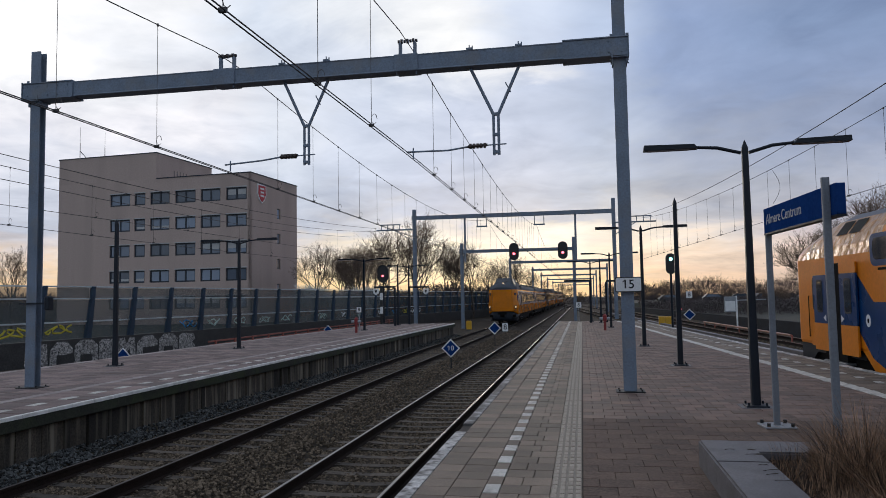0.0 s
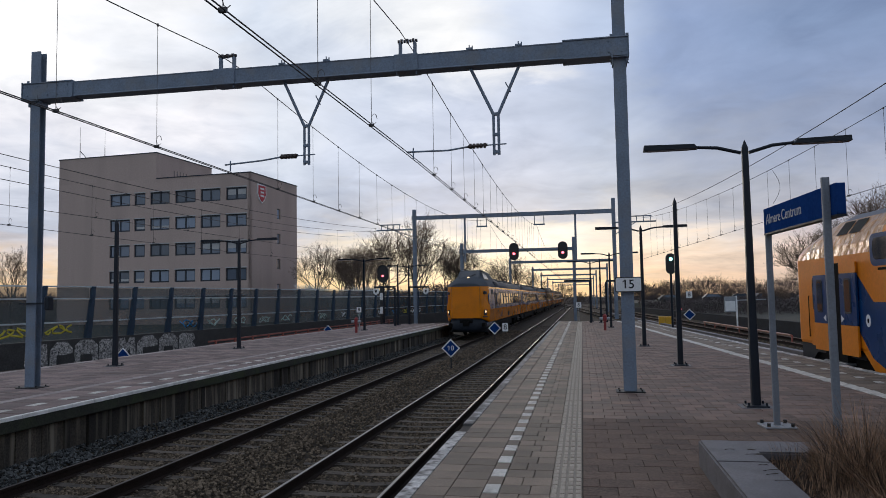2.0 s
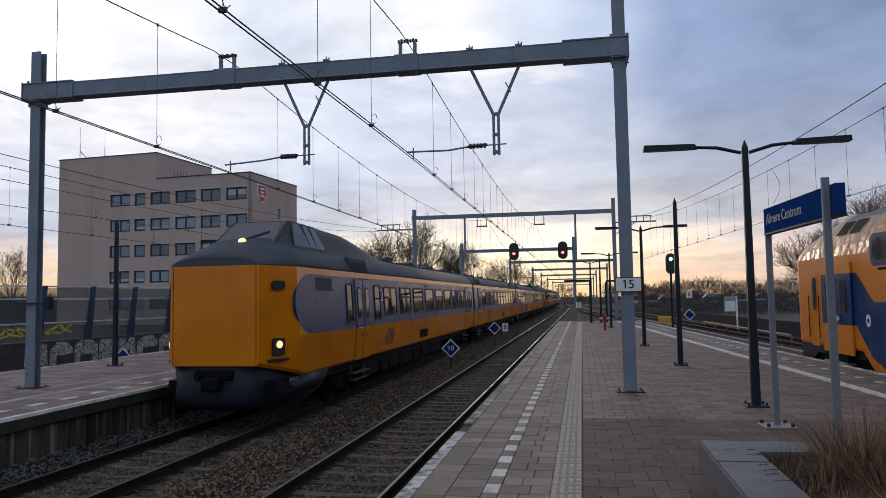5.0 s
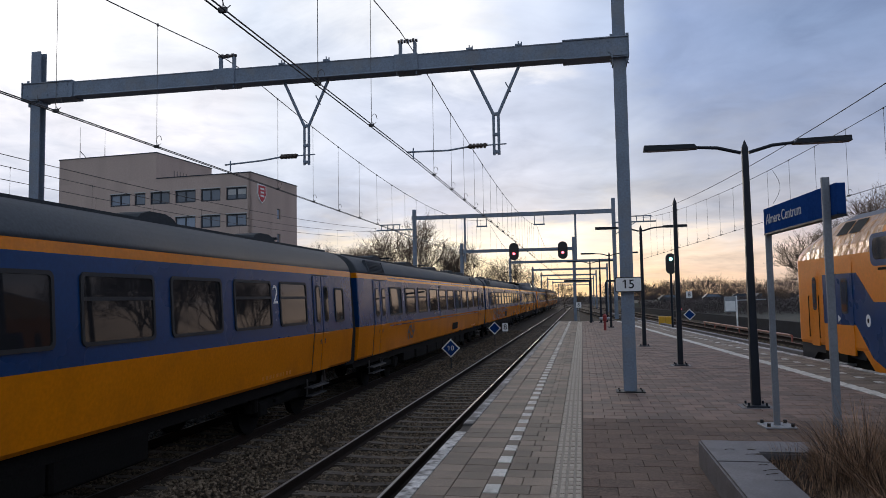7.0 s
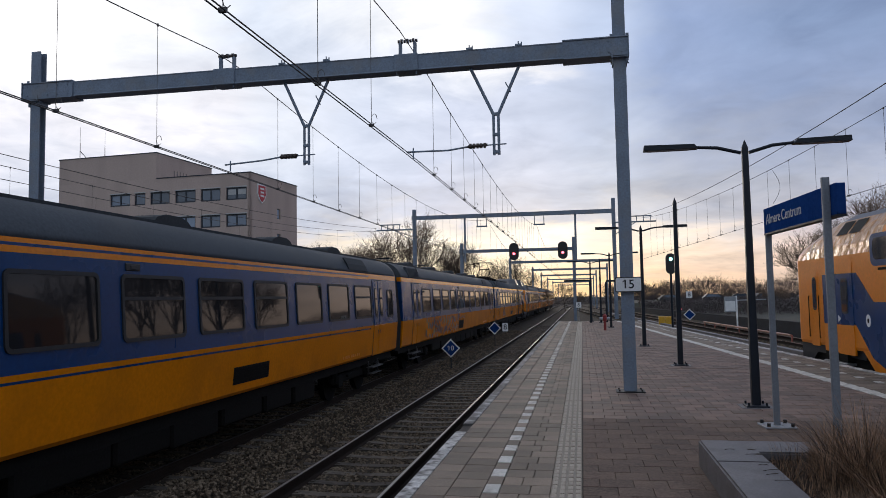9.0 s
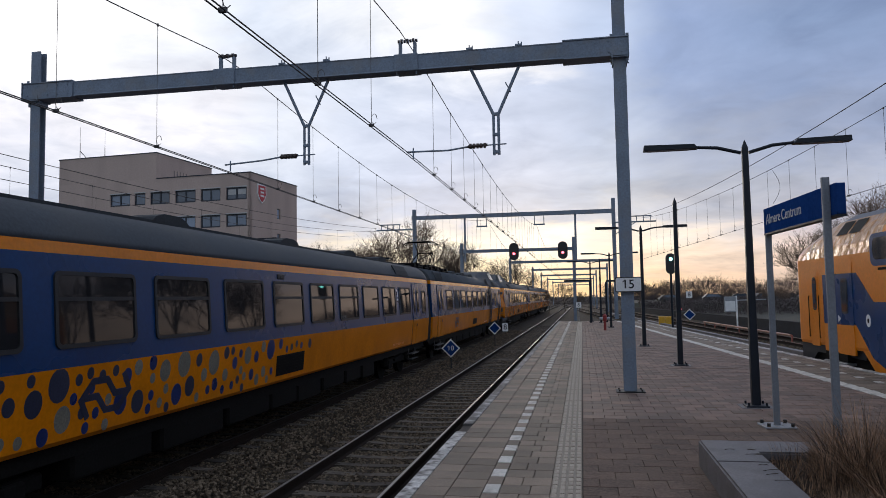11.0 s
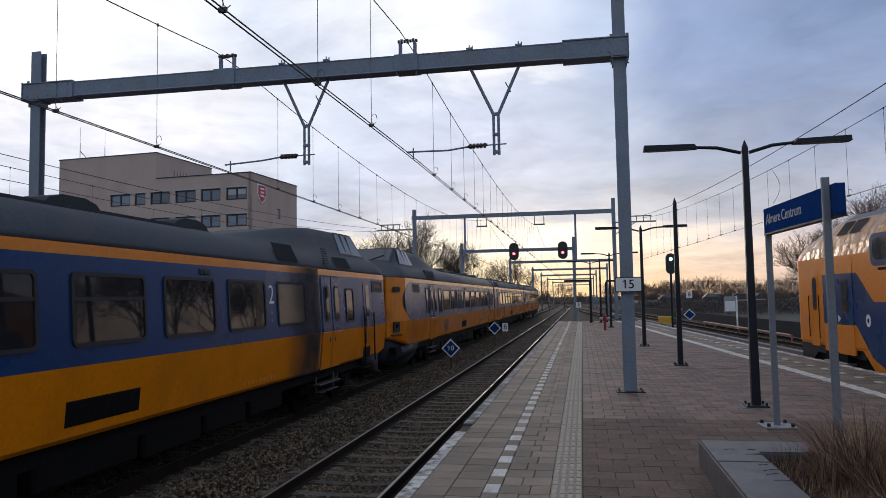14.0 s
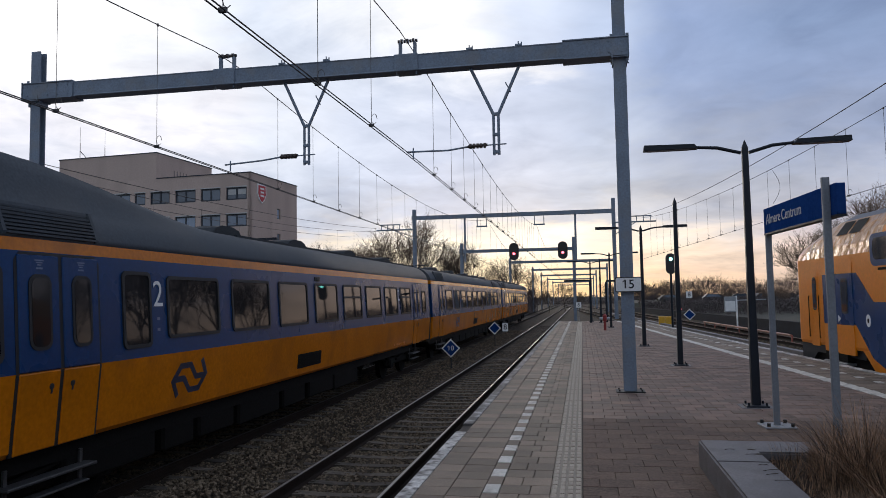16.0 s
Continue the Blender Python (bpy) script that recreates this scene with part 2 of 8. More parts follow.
M["white"] = material("white_paint", (0.75, 0.75, 0.75), 0.5, grain=(30, 3), spread=0.08)
M["black"] = material("black_paint", (0.015, 0.015, 0.016), 0.5, grain=(30, 3), spread=0.2)
M["planter"] = material("planter_concrete", (0.140, 0.128, 0.132), 0.55, grain=(60, 3), spread=0.28, bump=0.3, stain=((0.085, 0.074, 0.073), 0.6, 3.5))
M["soil"] = material("soil", (0.040, 0.026, 0.019), 0.95, grain=(30, 5), spread=0.7, bump=1.0, stain=((0.085, 0.052, 0.034), 0.7, 12), spec=0.1)
M["dry_grass"] = material("dry_grass", (0.215, 0.128, 0.076), 0.8, grain=(30, 2), spread=0.3, island=0.9)
M["train_yellow"] = material("train_yellow", (0.68, 0.205, 0.002), 0.2, grain=(18, 0.9), spread=0.10, stain=((0.36, 0.12, 0.01), 0.3, 1.1), spec=0.27)
M["train_blue"] = material("train_blue", (0.002, 0.037, 0.135), 0.28, grain=(18, 0.9), spread=0.14, stain=((0.008, 0.036, 0.105), 0.4, 1.0), spec=0.23)
M["train_roof"] = material("train_roof", (0.062, 0.073, 0.088), 0.72, grain=(25, 0.8), spread=0.18, stain=((0.09, 0.093, 0.098), 0.4, 0.7), spec=0.22)
M["roof_dark"] = material("roof_fittings", (0.030, 0.036, 0.043), 0.7, grain=(25, 1.5), spread=0.3, spec=0.25)
M["bellows"] = material("bellows_rubber", (0.012, 0.012, 0.013), 0.7, grain=(30, 2), spread=0.3, spec=0.25)
M["faint_white"] = material("faint_white_print", (0.13, 0.165, 0.25), 0.5, grain=(60, 6), spread=0.3)
M["print_orange"] = material("worn_orange_print", (0.69, 0.222, 0.006), 0.4, grain=(60, 6), spread=0.3)
M["led_orange"] = material("display_orange", (0.20, 0.04, 0.012), 0.5, emit=((1.0, 0.25, 0.06), 0.02))
M["spot_dark"] = material("spot_dark_blue", (0.022, 0.028, 0.06), 0.4, grain=(40, 3), spread=0.3)
M["spot_grey"] = material("spot_grey", (0.16, 0.15, 0.12), 0.5, grain=(40, 3), spread=0.3)
M["spot_blue"] = material("spot_blue", (0.012, 0.028, 0.13), 0.3, grain=(40, 3), spread=0.3)
M["train_dark"] = material("underframe", (0.007, 0.0065, 0.0062), 0.85, grain=(30, 2), spread=0.4, spec=0.12)
M["train_apron"] = material("apron_grey", (0.011, 0.015, 0.023), 0.55, grain=(25, 1.5), spread=0.35, spec=0.25)
M["train_yellow_dull"] = material("train_yellow_dull", (0.56, 0.165, 0.003), 0.2, grain=(18, 0.9), spread=0.14, stain=((0.26, 0.09, 0.012), 0.4, 1.3), spec=0.33)
M["rubber"] = material("rubber", (0.014, 0.014, 0.015), 0.6, grain=(30, 3), spread=0.2)
M["train_glass"] = material("train_glass", (0.018, 0.018, 0.020), 0.025, spec=0.2)
M["cab_glass"] = material("cab_glass", (0.022, 0.026, 0.032), 0.08, spec=0.3)
M["windscreen_glass"] = material("windscreen_glass", (0.06, 0.066, 0.072), 0.06, spec=0.8)
M["step_steel"] = material("step_steel", (0.075, 0.075, 0.078), 0.5, 0.4, grain=(60, 4), spread=0.3)
M["steel"] = material("brushed_steel", (0.42, 0.42, 0.43), 0.4, 0.8, grain=(60, 4), spread=0.15)
M["headlight"] = material("headlight_glow", (0.9, 0.8, 0.6), 0.2, emit=((1.0, 0.60, 0.26), 1.5))
M["red_light"] = material("signal_red_glow", (0.6, 0.05, 0.05), 0.3, emit=((1.0, 0.12, 0.16), 5.0))
M["green_light"] = material("signal_green_glow", (0.1, 0.7, 0.6), 0.3, emit=((0.25, 1.0, 0.85), 5.0))
M["wall_plaster"] = material("building_wall", (0.47, 0.365, 0.32), 0.85, grain=(5, 0.25), spread=0.09, bump=0.1, stain=((0.38, 0.30, 0.26), 0.5, 0.3), streak=True)
M["bld_frame"] = material("window_frame_dark", (0.014, 0.020, 0.032), 0.5, grain=(10, 1), spread=0.2)
M["bld_glass"] = material("building_glass", (0.12, 0.155, 0.21), 0.06, random_tint=0.55, spec=0.8)
M["bld_sill"] = material("window_blind_box", (0.42, 0.42, 0.42), 0.6, grain=(10, 1), spread=0.1)
M["shield_red"] = material("shield_red", (0.45, 0.02, 0.03), 0.5, grain=(6, 1), spread=0.1)
M["barrier_post"] = material("barrier_post", (0.022, 0.042, 0.07), 0.5, grain=(12, 1.5), spread=0.25, spec=0.3)
M["barrier_rail"] = material("barrier_rail", (0.48, 0.52, 0.54), 0.45, 0.3, grain=(12, 1.5), spread=0.2)
M["parapet"] = material("parapet_dark", (0.045, 0.042, 0.04), 0.9, grain=(12, 1.5), spread=0.4, bump=0.4)
M["graffiti_grey"] = material("graffiti_grey", (0.36, 0.34, 0.32), 0.8, grain=(30, 9), spread=0.9, stain=((0.010, 0.010, 0.011), 0.95, 13))
M["graffiti_black"] = material("graffiti_black", (0.015, 0.015, 0.015), 0.6, grain=(15, 3), spread=0.2)
M["graffiti_yellow"] = material("graffiti_yellow", (0.55, 0.45, 0.03), 0.6, grain=(15, 3), spread=0.2)
M["graffiti_blue"] = material("graffiti_blue", (0.02, 0.25, 0.55), 0.6, grain=(15, 3), spread=0.2)
M["graffiti_pale"] = material("graffiti_pale", (0.42, 0.55, 0.50), 0.6, grain=(15, 3), spread=0.2)
M["red_rail"] = material("red_rail", (0.30, 0.085, 0.06), 0.6, grain=(15, 2), spread=0.3)
M["red"] = material("red_paint", (0.22, 0.018, 0.018), 0.45, grain=(20, 3), spread=0.15)
M["yellow"] = material("yellow_paint", (0.65, 0.36, 0.02), 0.5, grain=(20, 3), spread=0.2)
M["bark"] = material("bark", (0.08, 0.062, 0.05), 0.9, grain=(12, 1.5), spread=0.4)
M["twig"] = material("twig", (0.13, 0.085, 0.058), 0.9, grain=(6, 0.6), spread=0.4)
M["blossom"] = material("blossom", (0.55, 0.52, 0.50), 0.9, grain=(6, 0.6), spread=0.3, island=0.3)
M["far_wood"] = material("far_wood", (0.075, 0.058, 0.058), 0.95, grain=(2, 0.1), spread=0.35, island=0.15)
M["ground"] = material("ground_grass", (0.042, 0.040, 0.026), 0.95, grain=(3, 0.06), spread=0.45, bump=0.6, stain=((0.035, 0.03, 0.022), 0.7, 0.05))
M["dd_yellow"] = material("double_decker_yellow", (0.68, 0.20, 0.004), 0.4, grain=(14, 0.8), spread=0.1, stain=((0.42, 0.13, 0.01), 0.3, 0.8), spec=0.25)
M["dd_roof"] = material("double_decker_roof", (0.10, 0.105, 0.12), 0.5, grain=(14, 0.8), spread=0.2)
M["dd_film"] = material("crinkled_dome_film", (0.44, 0.20, 0.05), 0.3, 0.1, grain=(3.0, 1.3), spread=0.3, bump=1.0, spec=0.5)
M["dd_film"].node_tree.nodes["Bump"].inputs["Distance"].default_value = 0.10
M["yard_fence"] = material("yard_fence", (0.017, 0.020, 0.026), 0.8, grain=(14, 1.5), spread=0.5, bump=0.4, spec=0.2)
M["dd_glass"] = glass("double_decker_glass", (0.04, 0.045, 0.055), 0.05)

# rust tone with the sunset's reddish reflection mixed into the colour
M["yard_rail"] = material("yard_rail", (0.30, 0.13, 0.085), 0.45, grain=(30, 2), spread=0.2)
M["car_paint"] = material("car_paint", (0.10, 0.105, 0.115), 0.4, grain=(20, 2), spread=0.15, random_tint=0.6)
M["soot"] = bpy.data.materials.new("soot_film")
M["soot"].use_nodes = True


def soot_film():
    nt = M["soot"].node_tree
    n, l = nt.nodes, nt.links
    b = n["Principled BSDF"]
    b.inputs["Base Color"].default_value, b.inputs["Roughness"].default_value = (0.018, 0.016, 0.017, 1), 0.75
    tc, sep, t = n.new("ShaderNodeTexCoord"), n.new("ShaderNodeSeparateXYZ"), n.new("ShaderNodeTexNoise")
    t.inputs["Scale"].default_value, t.inputs["Detail"].default_value = 1.6, 5
    l.new(tc.outputs["Object"], sep.inputs[0])
    l.new(tc.outputs["Object"], t.inputs["Vector"])
    r = n.new("ShaderNodeMapRange")
    r.interpolation_type = "SMOOTHSTEP"
    l.new(sep.outputs[1], r.inputs[0])
    r.inputs[1].default_value, r.inputs[2].default_value = -1.6, 0.3
    k = n.new("ShaderNodeMath")
    k.operation = "MULTIPLY_ADD"
    l.new(r.outputs[0], k.inputs[0])
    l.new(t.outputs["Fac"], k.inputs[1])
    k.inputs[2].default_value = 0.0
    m = n.new("ShaderNodeMath")
    m.operation = "MULTIPLY"
    l.new(k.outputs[0], m.inputs[0])
    m.inputs[1].default_value = 1.0
    l.new(m.outputs[0], b.inputs["Alpha"])


soot_film()
bg = M["barrier_glass"] = bpy.data.materials.new("barrier_glass")
bg.use_nodes = True
bg.node_tree.nodes["Principled BSDF"].inputs["Base Color"].default_value = (0.085, 0.112, 0.115, 1)
bg.node_tree.nodes["Principled BSDF"].inputs["Roughness"].default_value = 0.15
bg.node_tree.nodes["Principled BSDF"].inputs["Alpha"].default_value = 0.46


# ---- mesh helpers ----
def thing(name, label, category, place=None, group="", kind=""):
    ob = new(name)
    ob.empty_display_size = 0.2
    if place is not None:
        ob.matrix_basis = place
    return tagged(ob, label, category, group, kind)


def mesh_of(name, bm, mats, smooth=False):
    me = bpy.data.meshes.new(name)
    bm.normal_update()
    bm.to_mesh(me)
    bm.free()
    for m in (mats if isinstance(mats, (list, tuple)) else [mats]):
        me.materials.append(M[m])
    if smooth:
        for p in me.polygons:
            p.use_smooth = True
    return me


def part(name, bm, mats, parent, label="", smooth=False):
    """One mesh object under a thing or under a part."""
    ob = new(name, mesh_of(name, bm, mats, smooth))
    ob.parent = parent
    return tagged(ob, label)


def link(name, me, parent, place=None, label=""):
    ob = new(name, me)
    ob.parent = parent
    if place is not None:
        ob.matrix_basis = place
    return tagged(ob, label)


def solo(name, bm, mats, label, category, kind="", group="", smooth=False):
    return tagged(new(name, mesh_of(name, bm, mats, smooth)), label, category, group, kind)


def box(bm, x0, x1, y0, y1, z0, z1, bevel=0.0, mat=0):
    made = bmesh.ops.create_cube(bm, size=1, matrix=Matrix.Translation(((x0 + x1) / 2, (y0 + y1) / 2, (z0 + z1) / 2)) @ Matrix.Diagonal((x1 - x0, y1 - y0, z1 - z0, 1)))
    faces = {f for v in made["verts"] for f in v.link_faces}
    for f in faces:
        f.material_index = mat
    if bevel:
        r = bmesh.ops.bevel(bm, geom=list({e for f in faces for e in f.edges}), offset=bevel, segments=1, affect="EDGES", clamp_overlap=True)
        for f in r["faces"]:
            f.material_index = mat
    return bm


def tube(bm, a, b, r, r2=None, n=8, mat=0):
    a, b = Vector(a), Vector(b)
    d = b - a
    if d.length < 1e-6:
        return bm
    q = d.to_track_quat("Z", "Y").to_matrix().to_4x4()
    made = bmesh.ops.create_cone(bm, cap_ends=True, segments=n, radius1=r, radius2=r if r2 is None else r2, depth=d.length, matrix=Matrix.Translation((a + b) / 2) @ q)
    for v in made["verts"]:
        for f in v.link_faces:
            f.material_index = mat
    return bm


def prism(bm, pts, axis, a, b, mat=0):
    """A flat outline of (u, v) points pushed from a to b along an axis; u, v are the two other axes in order."""
    def at(u, v, w):
        return {"x": (w, u, v), "y": (u, w, v), "z": (u, v, w)}[axis]
    lo, hi = [bm.verts.new(at(u, v, a)) for u, v in pts], [bm.verts.new(at(u, v, b)) for u, v in pts]
    fs = [bm.faces.new(lo), bm.faces.new(hi)]
    for i in range(len(pts)):
        fs.append(bm.faces.new((lo[i], lo[i - 1], hi[i - 1], hi[i])))
    bmesh.ops.recalc_face_normals(bm, faces=fs)
    for f in fs:
        f.material_index = mat
    return bm


def rounded(u0, u1, v0, v1, r, n=4):
    pts = []
    for cu, cv, a0 in ((u1 - r, v1 - r, 0), (u0 + r, v1 - r, 90), (u0 + r, v0 + r, 180), (u1 - r, v0 + r, 270)):
        for k in range(n + 1):
            a = radians(a0 + 90 * k / n)
            pts.append((cu + r * math.cos(a), cv + r * math.sin(a)))
    return pts


def raw(name, verts, faces, mats, smooth=False):
    me = bpy.data.meshes.new(name)
    me.from_pydata(verts, [], faces)
    for m in (mats if isinstance(mats, (list, tuple)) else [mats]):
        me.materials.append(M[m])
    if smooth:
        me.polygons.foreach_set("use_smooth", [True] * len(faces))
    return me


def strip_curve(name, pts, r, mat, parent=None, label="", category="", n=5):
    """A rod through points, as one mesh."""
    verts, faces = [], []
    pts = [Vector(p) for p in pts]
    for i, p in enumerate(pts):
        d = (pts[min(i + 1, len(pts) - 1)] - pts[max(i - 1, 0)]).normalized()
        q = d.to_track_quat("Z", "Y")
        for k in range(n):
            a = 2 * math.pi * k / n
            verts.append(p + q @ Vector((r * math.cos(a), r * math.sin(a), 0)))
    for i in range(len(pts) - 1):
        for k in range(n):
            faces.append((i * n + k, i * n + (k + 1) % n, (i + 1) * n + (k + 1) % n, (i + 1) * n + k))
    faces += [tuple(range(n - 1, -1, -1)), tuple(range((len(pts) - 1) * n, len(pts) * n))]
    ob = new(name, raw(name, verts, faces, mat, True))
    ob.parent = parent
    return tagged(ob, label, category)


def letters(text, size, mat, place, parent, name="lettering", depth=0.002, align="CENTER", weight=0.0):
    cu = bpy.data.curves.new(name, "FONT")
    cu.offset = size * weight
    cu.body, cu.size, cu.extrude, cu.align_x, cu.align_y = text, size, depth, align, "CENTER"
    tmp = bpy.data.objects.new(name, cu)
    scene.collection.objects.link(tmp)
    me = bpy.data.meshes.new_from_object(tmp.evaluated_get(bpy.context.evaluated_depsgraph_get()))
    bpy.data.objects.remove(tmp)
    if text[0] == "1":   # the slanted stroke at the top of the figure
        bm = bmesh.new()
        bm.from_mesh(me)
        x0, y1 = min(v.co.x for v in bm.verts), max(v.co.y for v in bm.verts)
        prism(bm, [(x0 + 0.02 * size, y1), (x0 + 0.02 * size, y1 - 0.10 * size), (x0 - 0.15 * size, y1 - 0.21 * size), (x0 - 0.15 * size, y1 - 0.13 * size)], "z", -depth, depth)
        bm.to_mesh(me)
        bm.free()
    me.materials.clear()
    me.materials.append(M[mat])
    ob = new(name, me)
    ob.parent = parent
    ob.matrix_basis = place
    return ob


# ---- ground, track beds, platforms ----
def make_ground():
    n = 60
    xs = [math.copysign(abs(t) ** 2.2 * 2600, t) for t in np.linspace(-1, 1, n)]
    ys = [-400 + (t ** 2.0) * 3600 for t in np.linspace(0, 1, n)]
    verts = [(x, y, -1.25 + 0.1 * noise.noise(Vector((x * 0.05, y * 0.05, 0)))) for y in ys for x in xs]
    faces = [(j * n + i, j * n + i + 1, (j + 1) * n + i + 1, (j + 1) * n + i) for j in range(n - 1) for i in range(n - 1)]
    tagged(new("ground", raw("ground", verts, faces, "ground", True)), "dull grass and scrub land round the railway", "ground", kind="structure")
    bm = bmesh.new()
    prism(bm, [(-27, -1.6), (-26, BED - 0.02), (-16.5, BED - 0.02), (-9.2, BED), (-1.5, BED), (5.5, BED), (12.0, BED), (13, -1.6)], "y", -12, 900)
    solo("ballast_bed", bm, "ballast_under", "brown ballast bed under the tracks", "ballast", "structure")


def stones(name, count, place, size, mat, label):
    """Loose angular stones; place(u, v) gives x, y, z of each."""
    rng = np.random.default_rng(5 + count)
    octa = np.array([(1, 0, 0), (-1, 0, 0), (0, 1, 0), (0, -1, 0), (0, 0, 1), (0, 0, -1)], float)
    tri = np.array([(0, 2, 4), (2, 1, 4), (1, 3, 4), (3, 0, 4), (2, 0, 5), (1, 2, 5), (3, 1, 5), (0, 3, 5)])
    c = np.array([place(u, v) for u, v in rng.random((count, 2))])
    v = octa[None] * rng.uniform(0.55, 1.25, (count, 6, 1)) * (size * rng.uniform(0.6, 1.3, (count, 1, 1))) + rng.normal(0, size * 0.18, (count, 6, 3))
    a, b = rng.uniform(0, 6.28, (2, count))
    ca, sa, cb, sb = np.cos(a), np.sin(a), np.cos(b), np.sin(b)
    x, y, z = v[..., 0], v[..., 1], v[..., 2]
    x, y = x * ca[:, None] - y * sa[:, None], x * sa[:, None] + y * ca[:, None]
    y, z = y * cb[:, None] - z * sb[:, None], y * sb[:, None] + z * cb[:, None]
    v = np.stack([x, y, z * 0.8], -1) + c[:, None]
    f = (tri[None] + 6 * np.arange(count)[:, None, None]).reshape(-1, 3)
    tagged(new(name, raw(name, v.reshape(-1, 3).tolist(), f.tolist(), mat)), label, "ballast", kind="stuff")


def clear(y):
    """Moves a stone off the sleepers into the gap between two of them."""
    k = math.floor((y - 4) / 0.605 + 0.5)
    f = (y - 4) / 0.605 + 0.5 - k
    if abs(f - 0.5) < 0.15 and (k * 7 + int(f * 100)) % 4:
        f = 0.5 + math.copysign(0.15 + 0.35 * (abs(f - 0.5) / 0.15), f - 0.5)
    return 4 + 0.605 * (k + f - 0.5)


def make_ballast():
    def main(u, v):
        y = 4.2 * (60 / 4.2) ** v
        x = -8.9 + 7.1 * u
        d = min(abs(x - NEAR), abs(x - FAR))
        if d < 1.3:
            y = clear(y)
        between = math.exp(-((x + 5.35) / 0.55) ** 2) * 0.07
        return x, y, BED + 0.012 + between - (0.012 if d < 1.3 else 0.0) + 0.012 * math.sin(x * 9 + y * 3)
    stones("ballast_stones", 58000, main, 0.032, "stone", "brown crushed stone ballast between the rails")

    def lane(c):
        def put(u, v):
            return c - 0.7 + 1.4 * u, clear(4.2 * (60 / 4.2) ** v), BED - 0.002 + 0.01 * math.sin(u * 40 + v * 90)
        return put
    stones("ballast_lane", 9000, lane(NEAR), 0.034, "stone", "brown ballast between the sleepers")
    stones("ballast_lane", 9500, lane(FAR), 0.034, "stone", "brown ballast between the sleepers")

    def outer(u, v):
        y = 14 * (120 / 14) ** v
        return right_edge(y) + 0.1 + 6.5 * u, y, BED + 0.012
    stones("ballast_stones", 12000, outer, 0.06, "stone", "brown ballast beyond the island platform")

    def heap(u, v):
        y = 6 * (52 / 6) ** v
        return -8.93 + 0.62 * u, y, BED + 0.02 + 0.20 * (1 - u) ** 1.3
    stones("ballast_heap", 9000, heap, 0.036, "stone_grey", "grey ballast heaped against the platform wall")


RAIL_PROFILE = [(-0.075, -0.17), (0.075, -0.17), (0.07, -0.155), (0.012, -0.14), (0.012, -0.05), (0.036, -0.038), (0.036, -0.004), (-0.036, -0.004), (-0.036, -0.038), (-0.012, -0.05), (-0.012, -0.14), (-0.07, -0.155)]


def make_track(name, centre, y0, y1, slope, sleepers, label, top="rail_top"):
    """Two rails on concrete sleepers; slope turns the whole track about y = 14."""
    place = Matrix.Translation((centre, 14, RAIL)) @ Matrix.Rotation(-math.atan(slope), 4, "Z")
    track = thing(name, label, "track", place, kind="structure")
    for side in (-0.7535, 0.7535):
        bm = bmesh.new()
        prism(bm, [(side + u, v) for u, v in RAIL_PROFILE], "y", y0 - 14, y1 - 14)
        rail = part("rail", bm, "rail_side", track, "rusty steel rail")
        bm = bmesh.new()
        box(bm, side - 0.022, side + 0.022, y0 - 14, y1 - 14, -0.004, 0, 0.0015)
        part("running_surface", bm, top, rail, "polished rail head")
    bm = bmesh.new()
    prof = [(-1.26, -0.36), (1.26, -0.36), (1.26, -0.172), (0.95, -0.158), (0.55, -0.158), (0.3, -0.172), (-0.3, -0.172), (-0.55, -0.158), (-0.95, -0.158), (-1.26, -0.172)]
    prism(bm, prof, "y", -0.095, 0.095)
    for s in (-1, 1):
        for e in (-0.13, 0.11):
            box(bm, s * 0.7535 + e - 0.02, s * 0.7535 + e + 0.04, -0.05, 0.05, -0.18, -0.145)
    me = mesh_of("sleeper", bm, "sleeper")
    for k in range(sleepers[0], sleepers[1]):
        link("sleeper", me, track, pose(0, k * 0.605 - 10 + random.uniform(-0.01, 0.01), 0))
    return track


def slabs(rects, z, thick, mats, parent, name, near, joined_label, gap=0.008, jitter=0.0025, limit=300):
    """Paving pieces (x0, x1, y0, y1): those inside the stretch near = (y0, y1) become objects, the rest one mesh."""
    cache, rest_v, rest_f, made = {}, [], [], 0
    for x0, x1, y0, y1 in rects:
        w, d = x1 - x0 - gap, y1 - y0 - gap
        cx, cy, dz = (x0 + x1) / 2, (y0 + y1) / 2, random.uniform(-jitter, jitter)
        c = min(0.004, w / 6, d / 6)
        if near[0] <= cy <= near[1] and made < limit:
            key = (round(w, 2), round(d, 2))
            if key not in cache:
                bm = bmesh.new()
                piece(bm, w, d, thick, c)
                cache[key] = mesh_of(name, bm, mats[0])
            link(name, cache[key], parent, pose(cx, cy, z + dz, random.uniform(-0.12, 0.12), random.uniform(-0.12, 0.12), 0))
            made += 1
        else:
            b = len(rest_v)
            hw, hd = w / 2, d / 2
            rest_v += [(cx + sx * hw, cy + sy * hd, z + dz - thick) for sx, sy in ((-1, -1), (1, -1), (1, 1), (-1, 1))]
            rest_v += [(cx + sx * (hw - c), cy + sy * (hd - c), z + dz) for sx, sy in ((-1, -1), (1, -1), (1, 1), (-1, 1))]
            rest_f += [(b + 4, b + 5, b + 6, b + 7)] + [(b + i, b + (i + 1) % 4, b + 4 + (i + 1) % 4, b + 4 + i) for i in range(4)]
    if rest_v:
        ob = link(name + "s", raw(name + "s", rest_v, rest_f, mats[1]), parent)
        tagged(ob, joined_label, kind="stuff")


